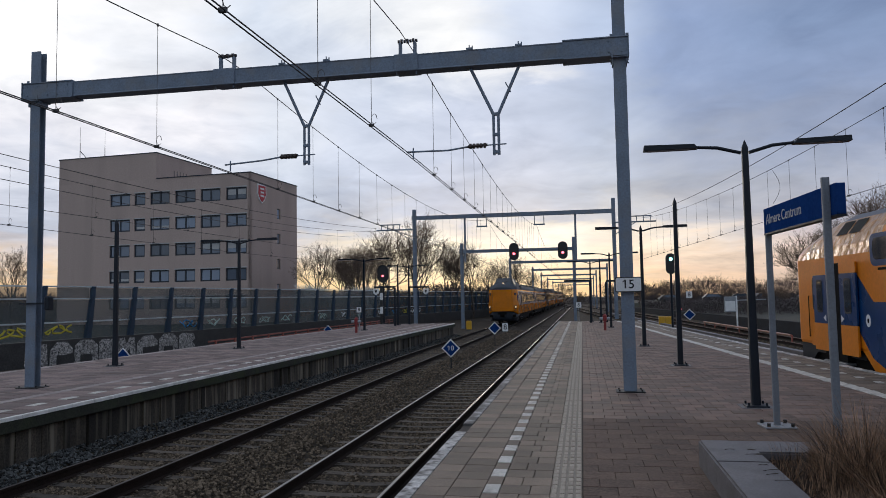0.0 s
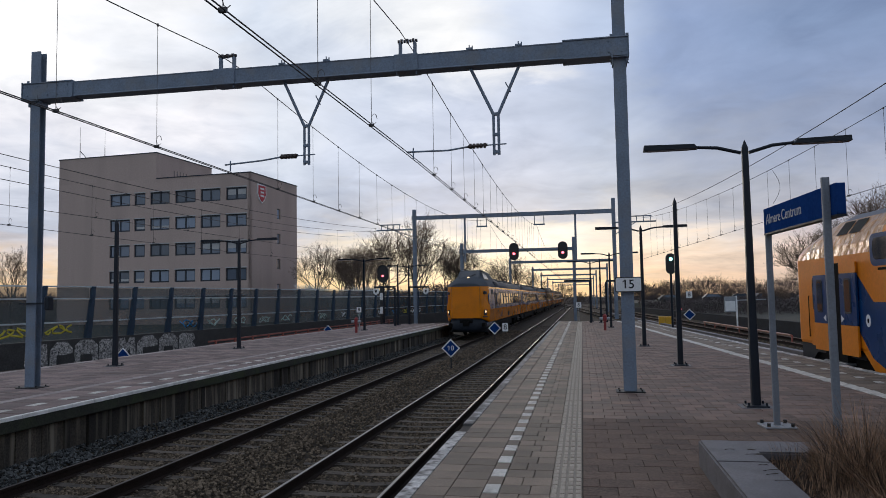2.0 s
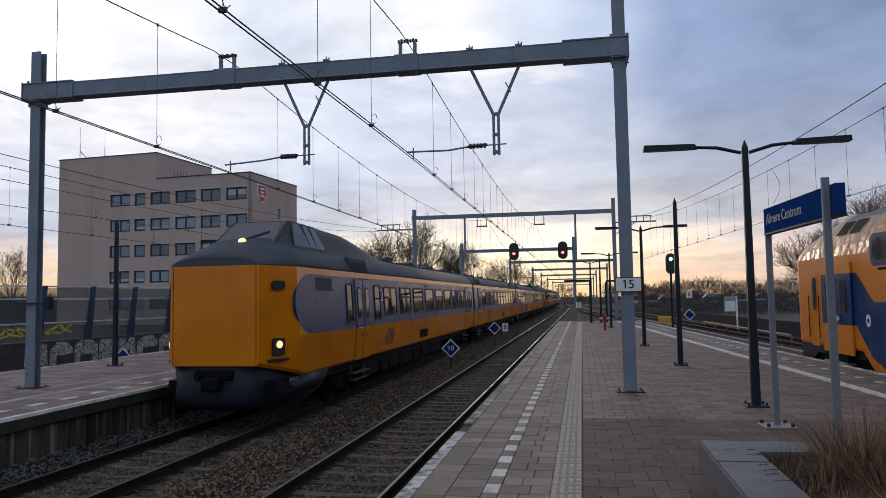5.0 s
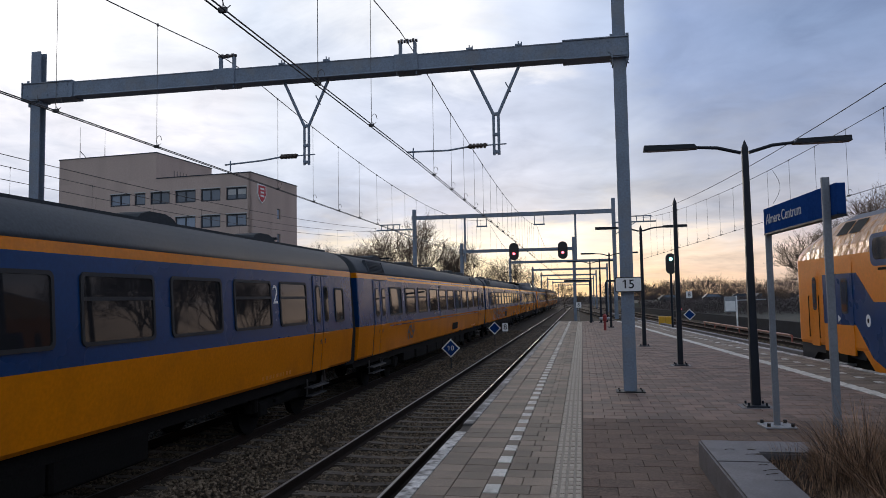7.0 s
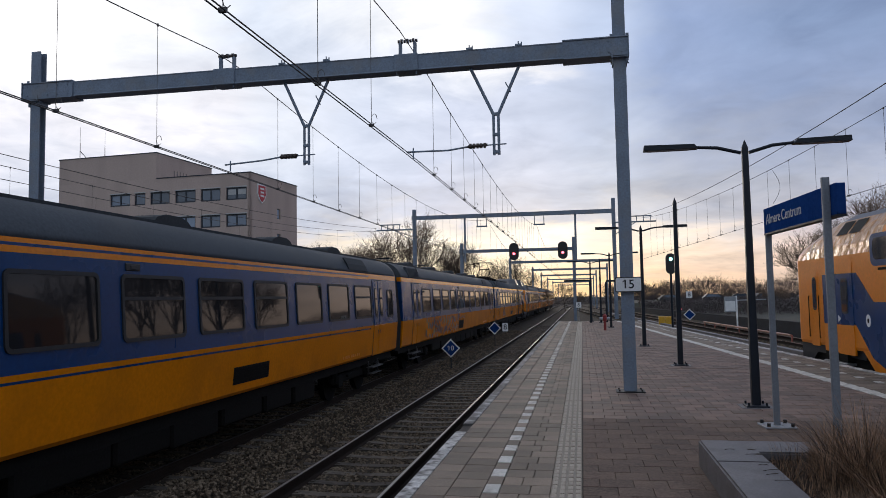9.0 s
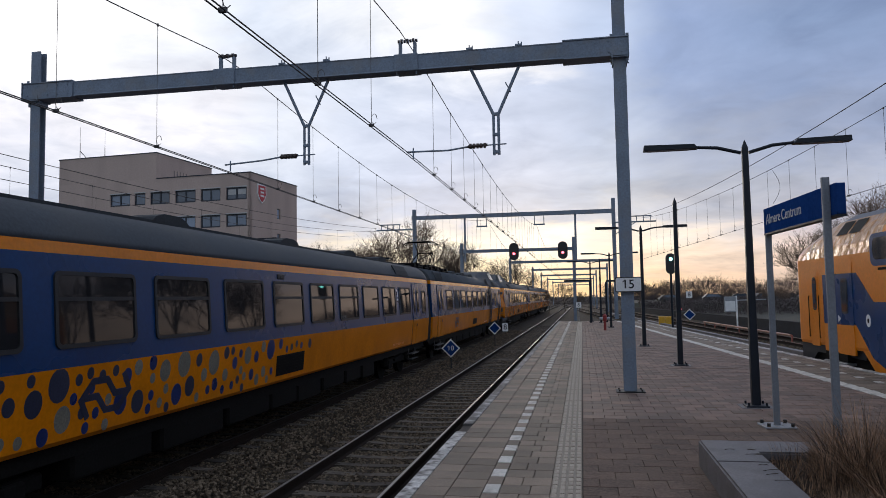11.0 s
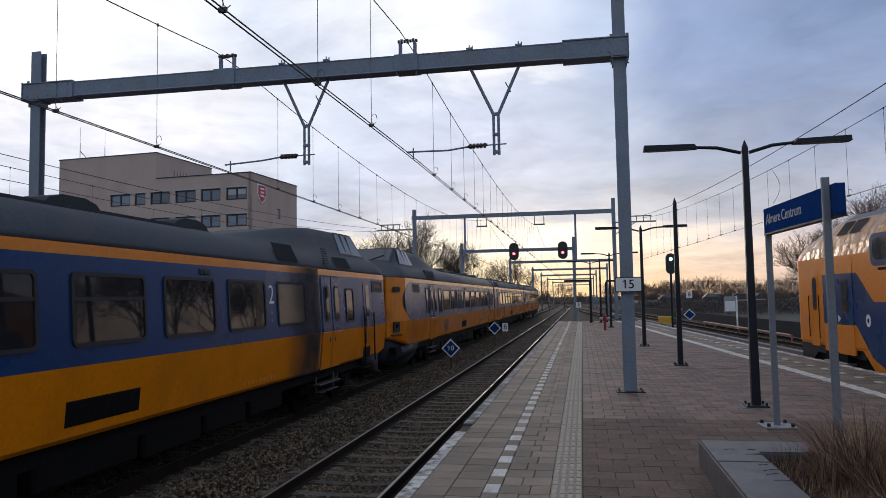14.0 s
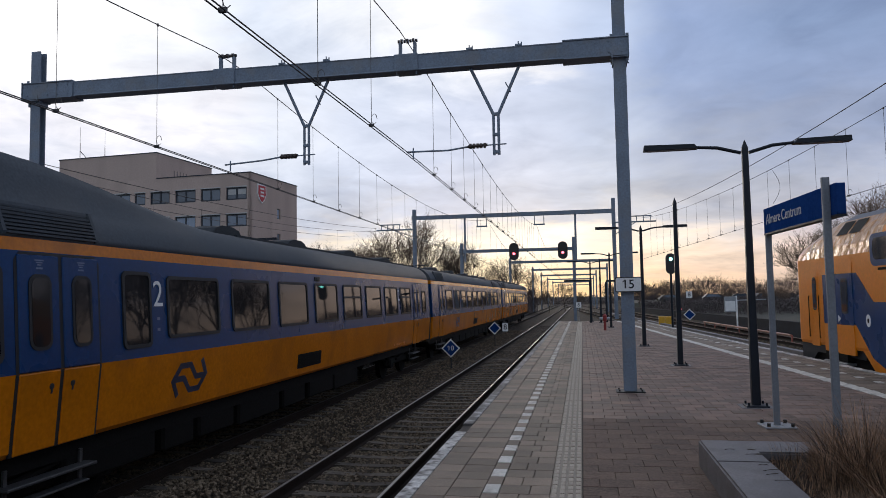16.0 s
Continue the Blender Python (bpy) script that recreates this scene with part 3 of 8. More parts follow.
def piece(bm, w, d, h, c):
    lo = [bm.verts.new((sx * w / 2, sy * d / 2, -h)) for sx, sy in ((-1, -1), (1, -1), (1, 1), (-1, 1))]
    mid = [bm.verts.new((sx * w / 2, sy * d / 2, -c)) for sx, sy in ((-1, -1), (1, -1), (1, 1), (-1, 1))]
    top = [bm.verts.new((sx * (w / 2 - c), sy * (d / 2 - c), 0)) for sx, sy in ((-1, -1), (1, -1), (1, 1), (-1, 1))]
    bm.faces.new(top)
    for i in range(4):
        j = (i + 1) % 4
        bm.faces.new((mid[i], mid[j], top[j], top[i]))
        bm.faces.new((lo[i], lo[j], mid[j], mid[i]))


def make_platforms():
    # island platform with the camera
    bm = bmesh.new()
    y0, y1 = -8.0, PLAT_END
    prism(bm, [(EDGE_L + 0.01, y0), (right_edge(y0) - 0.01, y0), (right_edge(y1) - 0.01, y1), (EDGE_L + 0.01, y1)], "z", -1.15, -0.03)
    plat = solo("platform", bm, "joint", "island platform paved with dark red bricks and grey slabs", "platform", "structure")
    rows = lambda a, b, s: [a + s * k for k in range(int((b - a) / s))]
    # worn white edge stones
    slabs([(EDGE_L, EDGE_L + 0.15, y, y + 0.6) for y in rows(-7, 10.2, 0.6)], 0.0, 0.09, ("edge_white", "edge_white"), plat, "edge_stone", (2, 54), "")
    slabs([(EDGE_L, EDGE_L + 0.15, y, y + 0.6) for y in rows(10.4, y1, 0.6)], 0.0, 0.09, ("edge_worn", "edge_worn"), plat, "edge_stone", (2, 54), "")
    near = (5.5, 15.5)
    A = []
    for y in rows(-7, y1, 0.31):
        A.append((EDGE_L + 0.15, -1.27, y, y + 0.31))
        A.append((-1.27, -0.95, y, y + 0.31))
    for k, y in enumerate(rows(-7, y1, 0.313)):
        if k % 2:
            A.append((-0.95, -0.80, y, y + 0.313))
        off = 0.15 if k % 2 else 0.0
        A += [(-0.80, -0.52 - off * 0.6, y, y + 0.313), (-0.52 - off * 0.6, -0.335, y, y + 0.313)]
    slabs(A, -0.002, 0.05, ("slab", "slab_joined"), plat, "paving_slab", near, "grey-brown concrete paving slabs", gap=0.006)
    slabs([(-0.95, -0.80, y, y + 0.313) for k, y in enumerate(rows(-7, y1, 0.313)) if not k % 2], 0.0, 0.05, ("white_tile", "white_tile"), plat, "white_block", (2, 54), "")
    # ribbed guide strip: tiles with long ribs
    bm = bmesh.new()
    piece(bm, 0.285, 0.296, 0.05, 0.003)
    for k in range(4):
        x = -0.108 + 0.072 * k
        for y in (-0.072, 0.072):
            prism(bm, [(x - 0.024, 0.0), (x + 0.024, 0.0), (x + 0.019, 0.007), (x - 0.019, 0.007)], "y", y - 0.062, y + 0.062, 1)
    me = mesh_of("tactile_tile", bm, ["tactile_base", "tactile"])
    for y in rows(-7, y1 - 1.2, 0.3):
        link("tactile_tile", me, plat, pose(-0.19, y + 0.15, 0.001 + random.uniform(-0.001, 0.001)))
    # brick field
    B, row = [], 0
    OLD = []
    for y in rows(-7, 11.0, 0.3):
        x = -0.042 - (0.16 if row % 2 else 0.0)
        while x < right_edge(y) - 1.78:
            a, b = max(x, -0.042), min(x + 0.315, right_edge(y) - 1.74)
            if b - a > 0.06:
                OLD.append((a, b, y, y + 0.3))
            x += 0.315
        row += 1
    slabs(OLD, 0.0, 0.04, ("brick_old", "brick_old_joined"), plat, "worn_slab", (6.8, 11.1), "worn dark reddish paving slabs", gap=0.004)
    for y in rows(11.0, y1, 0.3):
        xr = right_edge(y + 0.3)
        x = -0.042 - (0.16 if row % 2 else 0.0)
        while x < xr - 1.78:
            a, b = max(x, -0.042), min(x + 0.315, xr - 1.74)
            if b - a > 0.06:
                B.append((a, b, y, y + 0.3))
            x += 0.315
        row += 1
    slabs(B, 0.0, 0.04, ("brick", "brick_joined"), plat, "paving_brick", (11, 16.5), "dark red paving bricks laid in running bond")
    # far edge of the island: white line, slabs, dashes, edge stones
    for name, a, b, step, skip, mats, lab in (("line_tile", 1.74, 1.48, 0.5, 1, ("white_tile", "white_tile"), ""), ("paving_slab", 1.48, 0.22, 0.3, 1, ("slab", "slab_joined"), "grey slabs along the platform edge"),
                                               ("edge_stone", 0.21, 0.0, 0.6, 1, ("edge_white", "edge_white"), "")):
        R = []
        for y in rows(-7, y1, step):
            xr = right_edge(y + step / 2)
            if name == "paving_slab":
                R += [(xr - a, xr - 0.92, y, y + step), (xr - 0.92, xr - 0.78, y, y + step), (xr - 0.78, xr - 0.5, y, y + step), (xr - 0.5, xr - b, y, y + step)]
            else:
                R.append((xr - a, xr - b, y, y + step))
        slabs(R, 0.0 if name != "paving_slab" else -0.003, 0.05, mats, plat, name, (3, 54) if lab == "" else (99, 99), lab)
    slabs([(right_edge(y) - 0.92, right_edge(y) - 0.78, y, y + 0.3) for y in rows(3, y1, 0.9)], 0.004, 0.03, ("white_tile", "white_tile"), plat, "white_block", (3, 54), "")

    # platform across the tracks
    bm = bmesh.new()
    y0, y1 = -4.0, FAR_END
    prism(bm, [(EDGE_F - 0.32, y0), (EDGE_F - 0.32, y1), (back_edge(y1), y1), (-15.3, 26), (-15.3, y0)], "z", -1.15, -0.03)
    far = solo("platform_opposite", bm, "joint", "opposite platform paved with grey-red bricks", "platform", "structure")
    R = []
    for k, y in enumerate(rows(4, y1, 0.42)):
        x, end = EDGE_F - 1.72, back_edge(y) + 0.3
        while x > end:
            R.append((x - 0.42, x, y, y + 0.42))
            x -= 0.42
    slabs(R, 0.0, 0.04, ("brick_far", "brick_far_joined"), far, "paving_brick", (13, 17.5), "grey-red paving bricks", gap=0.022)
    R = []
    for y in rows(4, y1, 0.42):
        R += [(EDGE_F - 1.48, EDGE_F - 0.78, y, y + 0.42), (EDGE_F - 0.6, EDGE_F - 0.12, y, y + 0.42), (EDGE_F - 0.78, EDGE_F - 0.6, y, y + 0.42)]
    slabs(R, -0.003, 0.04, ("brick_far", "brick_far_joined"), far, "paving_slab", (12, 20), "grey slabs along the platform edge", gap=0.015)
    slabs([(EDGE_F - 1.72, EDGE_F - 1.48, y, y + 0.5) for y in rows(4, y1, 0.5)], 0.001, 0.04, ("faded_tile", "faded_tile"), far, "line_tile", (3, 54), "")
    slabs([(EDGE_F - 0.78, EDGE_F - 0.6, y, y + 0.38) for y in rows(4, y1, 0.84)], 0.002, 0.04, ("white_tile", "white_tile"), far, "white_block", (3, 54), "")
    slabs([(EDGE_F - 0.085, EDGE_F, y, y + 0.6) for y in rows(4, y1, 0.6)], 0.002, 0.06, ("far_edge", "far_edge"), far, "edge_stone", (3, 54), "")
    slabs([(back_edge(y) - 0.05, back_edge(y) + 0.28, y, y + 0.6) for y in rows(4, y1, 0.6)], 0.002, 0.06, ("faded_tile", "faded_tile"), far, "back_edge_stone", (3, 54), "")
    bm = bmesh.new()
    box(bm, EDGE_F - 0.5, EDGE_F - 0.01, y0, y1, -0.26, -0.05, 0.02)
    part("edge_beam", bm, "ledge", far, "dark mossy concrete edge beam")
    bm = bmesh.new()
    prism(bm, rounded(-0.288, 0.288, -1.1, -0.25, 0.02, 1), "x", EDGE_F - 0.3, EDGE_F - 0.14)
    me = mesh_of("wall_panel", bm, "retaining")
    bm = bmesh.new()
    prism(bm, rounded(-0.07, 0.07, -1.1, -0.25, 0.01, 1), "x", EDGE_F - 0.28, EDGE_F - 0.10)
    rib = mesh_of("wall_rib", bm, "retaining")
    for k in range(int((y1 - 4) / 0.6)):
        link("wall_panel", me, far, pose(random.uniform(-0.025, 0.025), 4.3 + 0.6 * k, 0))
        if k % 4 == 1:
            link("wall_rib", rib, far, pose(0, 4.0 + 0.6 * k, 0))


# ---- overhead line ----
def h_post(bm, x, y, z0, z1, w=0.28, d=0.26):
    """An H-section upright."""
    t, h, k = 0.011, w / 2, d / 2
    pts = [(-h, -k), (h, -k), (h, -k + 0.022), (t, -k + 0.022), (t, k - 0.022), (h, k - 0.022), (h, k), (-h, k), (-h, k - 0.022), (-t, k - 0.022), (-t, -k + 0.022), (-h, -k + 0.022)]
    prism(bm, [(x + u, y + v) for u, v in pts], "z", z0, z1)


def make_gantry(y, xl, xr, zb, zt, droppers, base_l, base_r, label, plain=False, thick=0.32, post=0.23):
    g = thing("catenary_gantry", label, "gantry", pose(0, y, 0), group="overhead line gantries")
    for x, zb0, zt0 in ((xl, base_l, zt), (xr, base_r, zt + (1.1 if not plain else 0.3))):
        bm = bmesh.new()
        h_post(bm, x, 0, zb0, zt0, post, post * 0.85)
        p = part("post", bm, "gantry", g)
        bm = bmesh.new()
        box(bm, x - 0.26, x + 0.26, -0.2, 0.2, zb0, zb0 + 0.02, 0.006)
        for sx in (-1, 1):
            for sy in (-1, 1):
                tube(bm, (x + sx * 0.2, sy * 0.15, zb0 + 0.02), (x + sx * 0.2, sy * 0.15, zb0 + 0.05), 0.016, n=6)
        part("base_plate", bm, "rubber", p, "dark steel base plate")
        if not plain:
            bm = bmesh.new()
            box(bm, x - 0.16, x + 0.16, -0.19, 0.19, zb - 0.055, zb - 0.034, 0.004)
            for s in (-1, 1):
                u0, u1 = sorted((x + s * 0.118, x + s * 0.138))
                box(bm, u0, u1, -0.14, 0.14, zb - 0.17, zb - 0.056, 0.004)
                u0, u1 = sorted((x + s * 0.118, x + s * 0.175))
                box(bm, u0, u1, -0.15, -0.13, zb + thick + 0.034, zb + thick + 0.09, 0.004)
                for zz in (zb - 0.15, zb - 0.09):
                    tube(bm, (x + s * 0.138, -0.09, zz), (x + s * 0.168, -0.09, zz), 0.014, n=6)
                tube(bm, (x + s * 0.145, -0.21, zb - 0.07), (x + s * 0.145, -0.21, zb + 0.02), 0.012, n=6)
            part("bracket", bm, "gantry", p, "bolted clamp plates")
    bm = bmesh.new()
    t, h = 0.03, zb + thick
    a, b = xl - 0.2, xr + 0.13
    prism(bm, [(-0.16, zb), (0.16, zb), (0.16, zb + t), (-0.13, zb + t), (-0.13, h - t), (0.16, h - t), (0.16, h), (-0.16, h), (-0.16, h - 0.012), (-0.15, h - t), (-0.15, zb + t), (-0.16, zb + 0.012)], "x", a, b)
    beam = part("beam", bm, "gantry", g)
    if plain:
        return g
    for x0, x1 in ((a - 0.05, a + 1.18), (b - 1.19, b + 0.03)):
        bm = bmesh.new()
        box(bm, x0, x1, -0.20, 0.20, zb - 0.03, zb - 0.004, 0.004)
        box(bm, x0, x1, -0.20, 0.20, zb + thick + 0.004, zb + thick + 0.03, 0.004)
        box(bm, x0, x1, -0.178, -0.164, zb - 0.006, zb + thick + 0.006)
        box(bm, x0, x1, 0.164, 0.178, zb - 0.006, zb + thick + 0.006)
        u = x0 - 0.012 if x0 < a else x1
        box(bm, u, u + 0.012, -0.21, 0.21, zb - 0.045, zb + thick + 0.045, 0.003)
        for k in range(5):
            for zz in (zb + 0.06, zb + thick - 0.06):
                x = x0 + 0.12 + k * (x1 - x0 - 0.24) / 4
                tube(bm, (x, -0.2, zz), (x, -0.18, zz), 0.016, n=6)
        part("splice_sleeve", bm, "gantry", beam, "bolted splice sleeve")
    for x, zl, arm in droppers:
        bm = bmesh.new()
        zf = zb - 0.95
        for s in (-1, 1):
            tube(bm, (x + s * 0.48, 0, zb - 0.01), (x + s * 0.05, 0, zf), 0.032, n=8)
            tube(bm, (x + s * 0.048, 0, zf + 0.02), (x + s * 0.048, 0, zl), 0.028, n=8)
            box(bm, x + s * 0.48 - 0.06, x + s * 0.48 + 0.06, -0.17, 0.17, zb + thick, zb + thick + 0.04)
            tube(bm, (x + s * 0.48, -0.14, zb + thick), (x + s * 0.48, -0.14, zb + thick + 0.1), 0.012, n=6)
            tube(bm, (x + s * 0.48 + 0.06, -0.14, zb + thick), (x + s * 0.48 + 0.06, -0.14, zb + thick + 0.08), 0.012, n=6)
        for zz in (zf, (zf + zl) / 2, zl + 0.06):
            box(bm, x - 0.07, x + 0.07, -0.03, 0.03, zz - 0.03, zz + 0.03, 0.006)
        tube(bm, (x + 0.3, 0, zf + 0.42), (x + 0.2, 0, zf + 0.62), 0.012, n=6)
        hanger = part("dropper_bracket", bm, "gantry", g, "Y-shaped steel drop bracket")
        xa, za = arm
        bm = bmesh.new()
        za0 = zl + 0.2
        tube(bm, (x + 0.2, -0.06, za0), (x - 0.25, -0.06, za0 - 0.01), 0.013, n=6)
        pts = [(x - 0.25, za0 - 0.01), (x - 0.55, za0 - 0.02), (x - 0.95, za0 - 0.07), (xa - 0.12, za + 0.02)]
        for (u, v), (u2, v2) in zip(pts, pts[1:]):
            tube(bm, (u, -0.06, v), (u2, -0.06, v2), 0.018, n=6)
        tube(bm, (xa, -0.06, za - 0.12), (xa, -0.06, za + 0.10), 0.014, n=6)
        part("registration_arm", bm, "gantry", hanger, "curved steady arm holding the contact wire")
        bm = bmesh.new()
        for k in range(5):
            u = x - 0.2 - 0.07 * k
            tube(bm, (u, -0.06, za0 - 0.012), (u - 0.045, -0.06, za0 - 0.012), 0.052, 0.052, n=10)
        tube(bm, (x - 0.17, -0.06, za0), (x - 0.55, -0.06, za0 - 0.02), 0.03, n=8)
        part("insulator", bm, "insulator", hanger, "ribbed brown insulator")
    for x, _, _ in droppers:
        xs = x - 1.75
        bm = bmesh.new()
        zt2 = zb + thick
        for s in (-0.15, 0.15):
            box(bm, xs + s - 0.03, xs + s + 0.03, -0.04, 0.04, zt2, zt2 + 0.3, 0.005)
        box(bm, xs - 0.24, xs + 0.24, -0.19, 0.19, zb - 0.012, zt2 + 0.014, 0.01)
        for s in (-0.2, 0.2):
            tube(bm, (xs + s, -0.12, zb - 0.08), (xs + s, -0.12, zb), 0.012, n=6)
        stand = part("messenger_stand", bm, "gantry", g, "clamped stand with messenger insulator")
        bm = bmesh.new()
        for k in range(7):
            u = xs - 0.18 + 0.06 * k
            tube(bm, (u - 0.02, 0, zt2 + 0.33), (u + 0.02, 0, zt2 + 0.33), 0.05 if k % 2 else 0.034, n=10)
        part("insulator", bm, "insulator", stand, "ribbed brown insulator")
    return g


def make_wires(name, xw, zm, zc, drops, y0, y1, label, twin=True, onto=None):
    """A messenger wire with droppers over a contact wire; xw, zm and zc give side and heights along y."""
    w = onto or thing(name, label, "wire", kind="")
    ys = np.arange(y0, y1 + 0.1, 1.5)
    strip_curve("messenger_wire", [(xw(y), y, zm(y)) for y in ys], 0.010, "wire", w)
    for dx in ((-0.03, 0.03) if twin else (0.0,)):
        strip_curve("contact_wire", [(xw(y) + dx, y, zc(y)) for y in ys], 0.009, "wire", w)
    for y in drops:
        if y0 <= y <= y1 and zm(y) - zc(y) > 0.2:
            bm = bmesh.new()
            x = xw(y)
            tube(bm, (x, y, zm(y)), (x, y, zc(y)), 0.005, n=4)
            box(bm, x - 0.04, x + 0.04, y - 0.02, y + 0.02, zc(y) - 0.015, zc(y) + 0.03)
            tube(bm, (x, y, zm(y) - 0.03), (x, y, zm(y) + 0.02), 0.018, n=5)
            for k in range(7):   # the loose loop at the foot
                a, b = math.pi * 2 * k / 8, math.pi * 2 * (k + 1) / 8
                tube(bm, (x + 0.045 + 0.05 * math.cos(a), y, zc(y) + 0.11 + 0.085 * math.sin(a)), (x + 0.045 + 0.05 * math.cos(b), y, zc(y) + 0.11 + 0.085 * math.sin(b)), 0.006, n=3)
            part("dropper", bm, "wire", w)
    return w


def slung(supports, sag):
    """Height along y of a wire hung from supports (y, z)."""
    def zm(y):
        for (a, za), (b, zb) in zip(supports, supports[1:]):
            if a <= y <= b:
                u = (y - a) / (b - a)
                return za + (zb - za) * u - 4 * sag * u * (1 - u)
        return supports[-1][1]
    return zm


# ---- trains ----
YJ = lambda t: 0.004036 * t * t - 10.908 * t + 94.753   # where the first car joint is at t seconds
HALF = 1.42


def lean(z):
    """How far the car's side stands back from its waist line at height z."""
    return 0.055 * min(max(0.0, z - 1.82), 1.46) + 0.085 * max(0.0, min(1.82 - z, 0.9))


LEANED = set()


def lean_sides(car):
    """Tilts the side walls and all that is fixed to them: inwards above the waist and below it."""
    def visit(ob, off):
        off = off + ob.matrix_basis.translation.x
        me = ob.data
        if me is not None and me.name not in LEANED and ob.name.split(".")[0] not in ("class_number", "emblem", "bogie", "wheel", "corner_grille", "headlamp_housing", "headlamp", "bumper_strip", "mark_bar"):
            LEANED.add(me.name)
            local = abs(off) > 1.3
            for v in me.vertices:
                if local:
                    v.co.x -= lean(v.co.z)
                elif abs(v.co.x) > 1.0 and v.co.z > 0.92:
                    v.co.x -= math.copysign(lean(v.co.z) * min(1.0, (abs(v.co.x) - 1.0) / 0.4), v.co.x)
        for c in ob.children:
            visit(c, off)
    for c in car.children:
        visit(c, 0.0)


def side_windows(car, spots, z0=2.04, z1=2.94, name="window"):
    for s0, s1 in spots:
        w = round(s1 - s0, 2)
        for side in (1, -1):
            key = ("win", w, z0, z1)
            if key not in CACHE:
                bm = bmesh.new()
                outer, inner = rounded(-w / 2, w / 2, z0, z1, 0.09), rounded(-w / 2 + 0.05, w / 2 - 0.05, z0 + 0.05, z1 - 0.05, 0.06)
                a = [bm.verts.new((0.022, u, v)) for u, v in outer]
                b = [bm.verts.new((0.022, u, v)) for u, v in inner]
                c = [bm.verts.new((-0.03, u, v)) for u, v in outer]
                d = [bm.verts.new((0.002, u, v)) for u, v in inner]
                for i in range(len(a)):
                    bm.faces.new((a[i - 1], a[i], b[i], b[i - 1]))
                    bm.faces.new((c[i - 1], c[i], a[i], a[i - 1]))
                    bm.faces.new((b[i - 1], b[i], d[i], d[i - 1]))
                bmesh.ops.recalc_face_normals(bm, faces=bm.faces[:])
                f = mesh_of("window", bm, "rubber")
                bm = bmesh.new()
                prism(bm, inner, "x", -0.012, 0.006)
                g = mesh_of("pane", bm, "train_glass")
                bm = bmesh.new()
                box(bm, 0.0, 0.02, -w / 2 + 0.05, w / 2 - 0.05, z1 - 0.35, z1 - 0.30)
                CACHE[key] = (f, g, mesh_of("sash_bar", bm, "rubber"))
            f, g, bar = CACHE[key]
            turn = pose(side * HALF, (s0 + s1) / 2, 0, 0, 0, 0 if side > 0 else 180)
            o = link(name, f, car, turn)
            link("pane", g, o, None, "dark reflecting window pane")
            if random.random() < 0.65 and w > 0.9 and name == "window":
                link("sash_bar", bar, o)


CACHE = {}


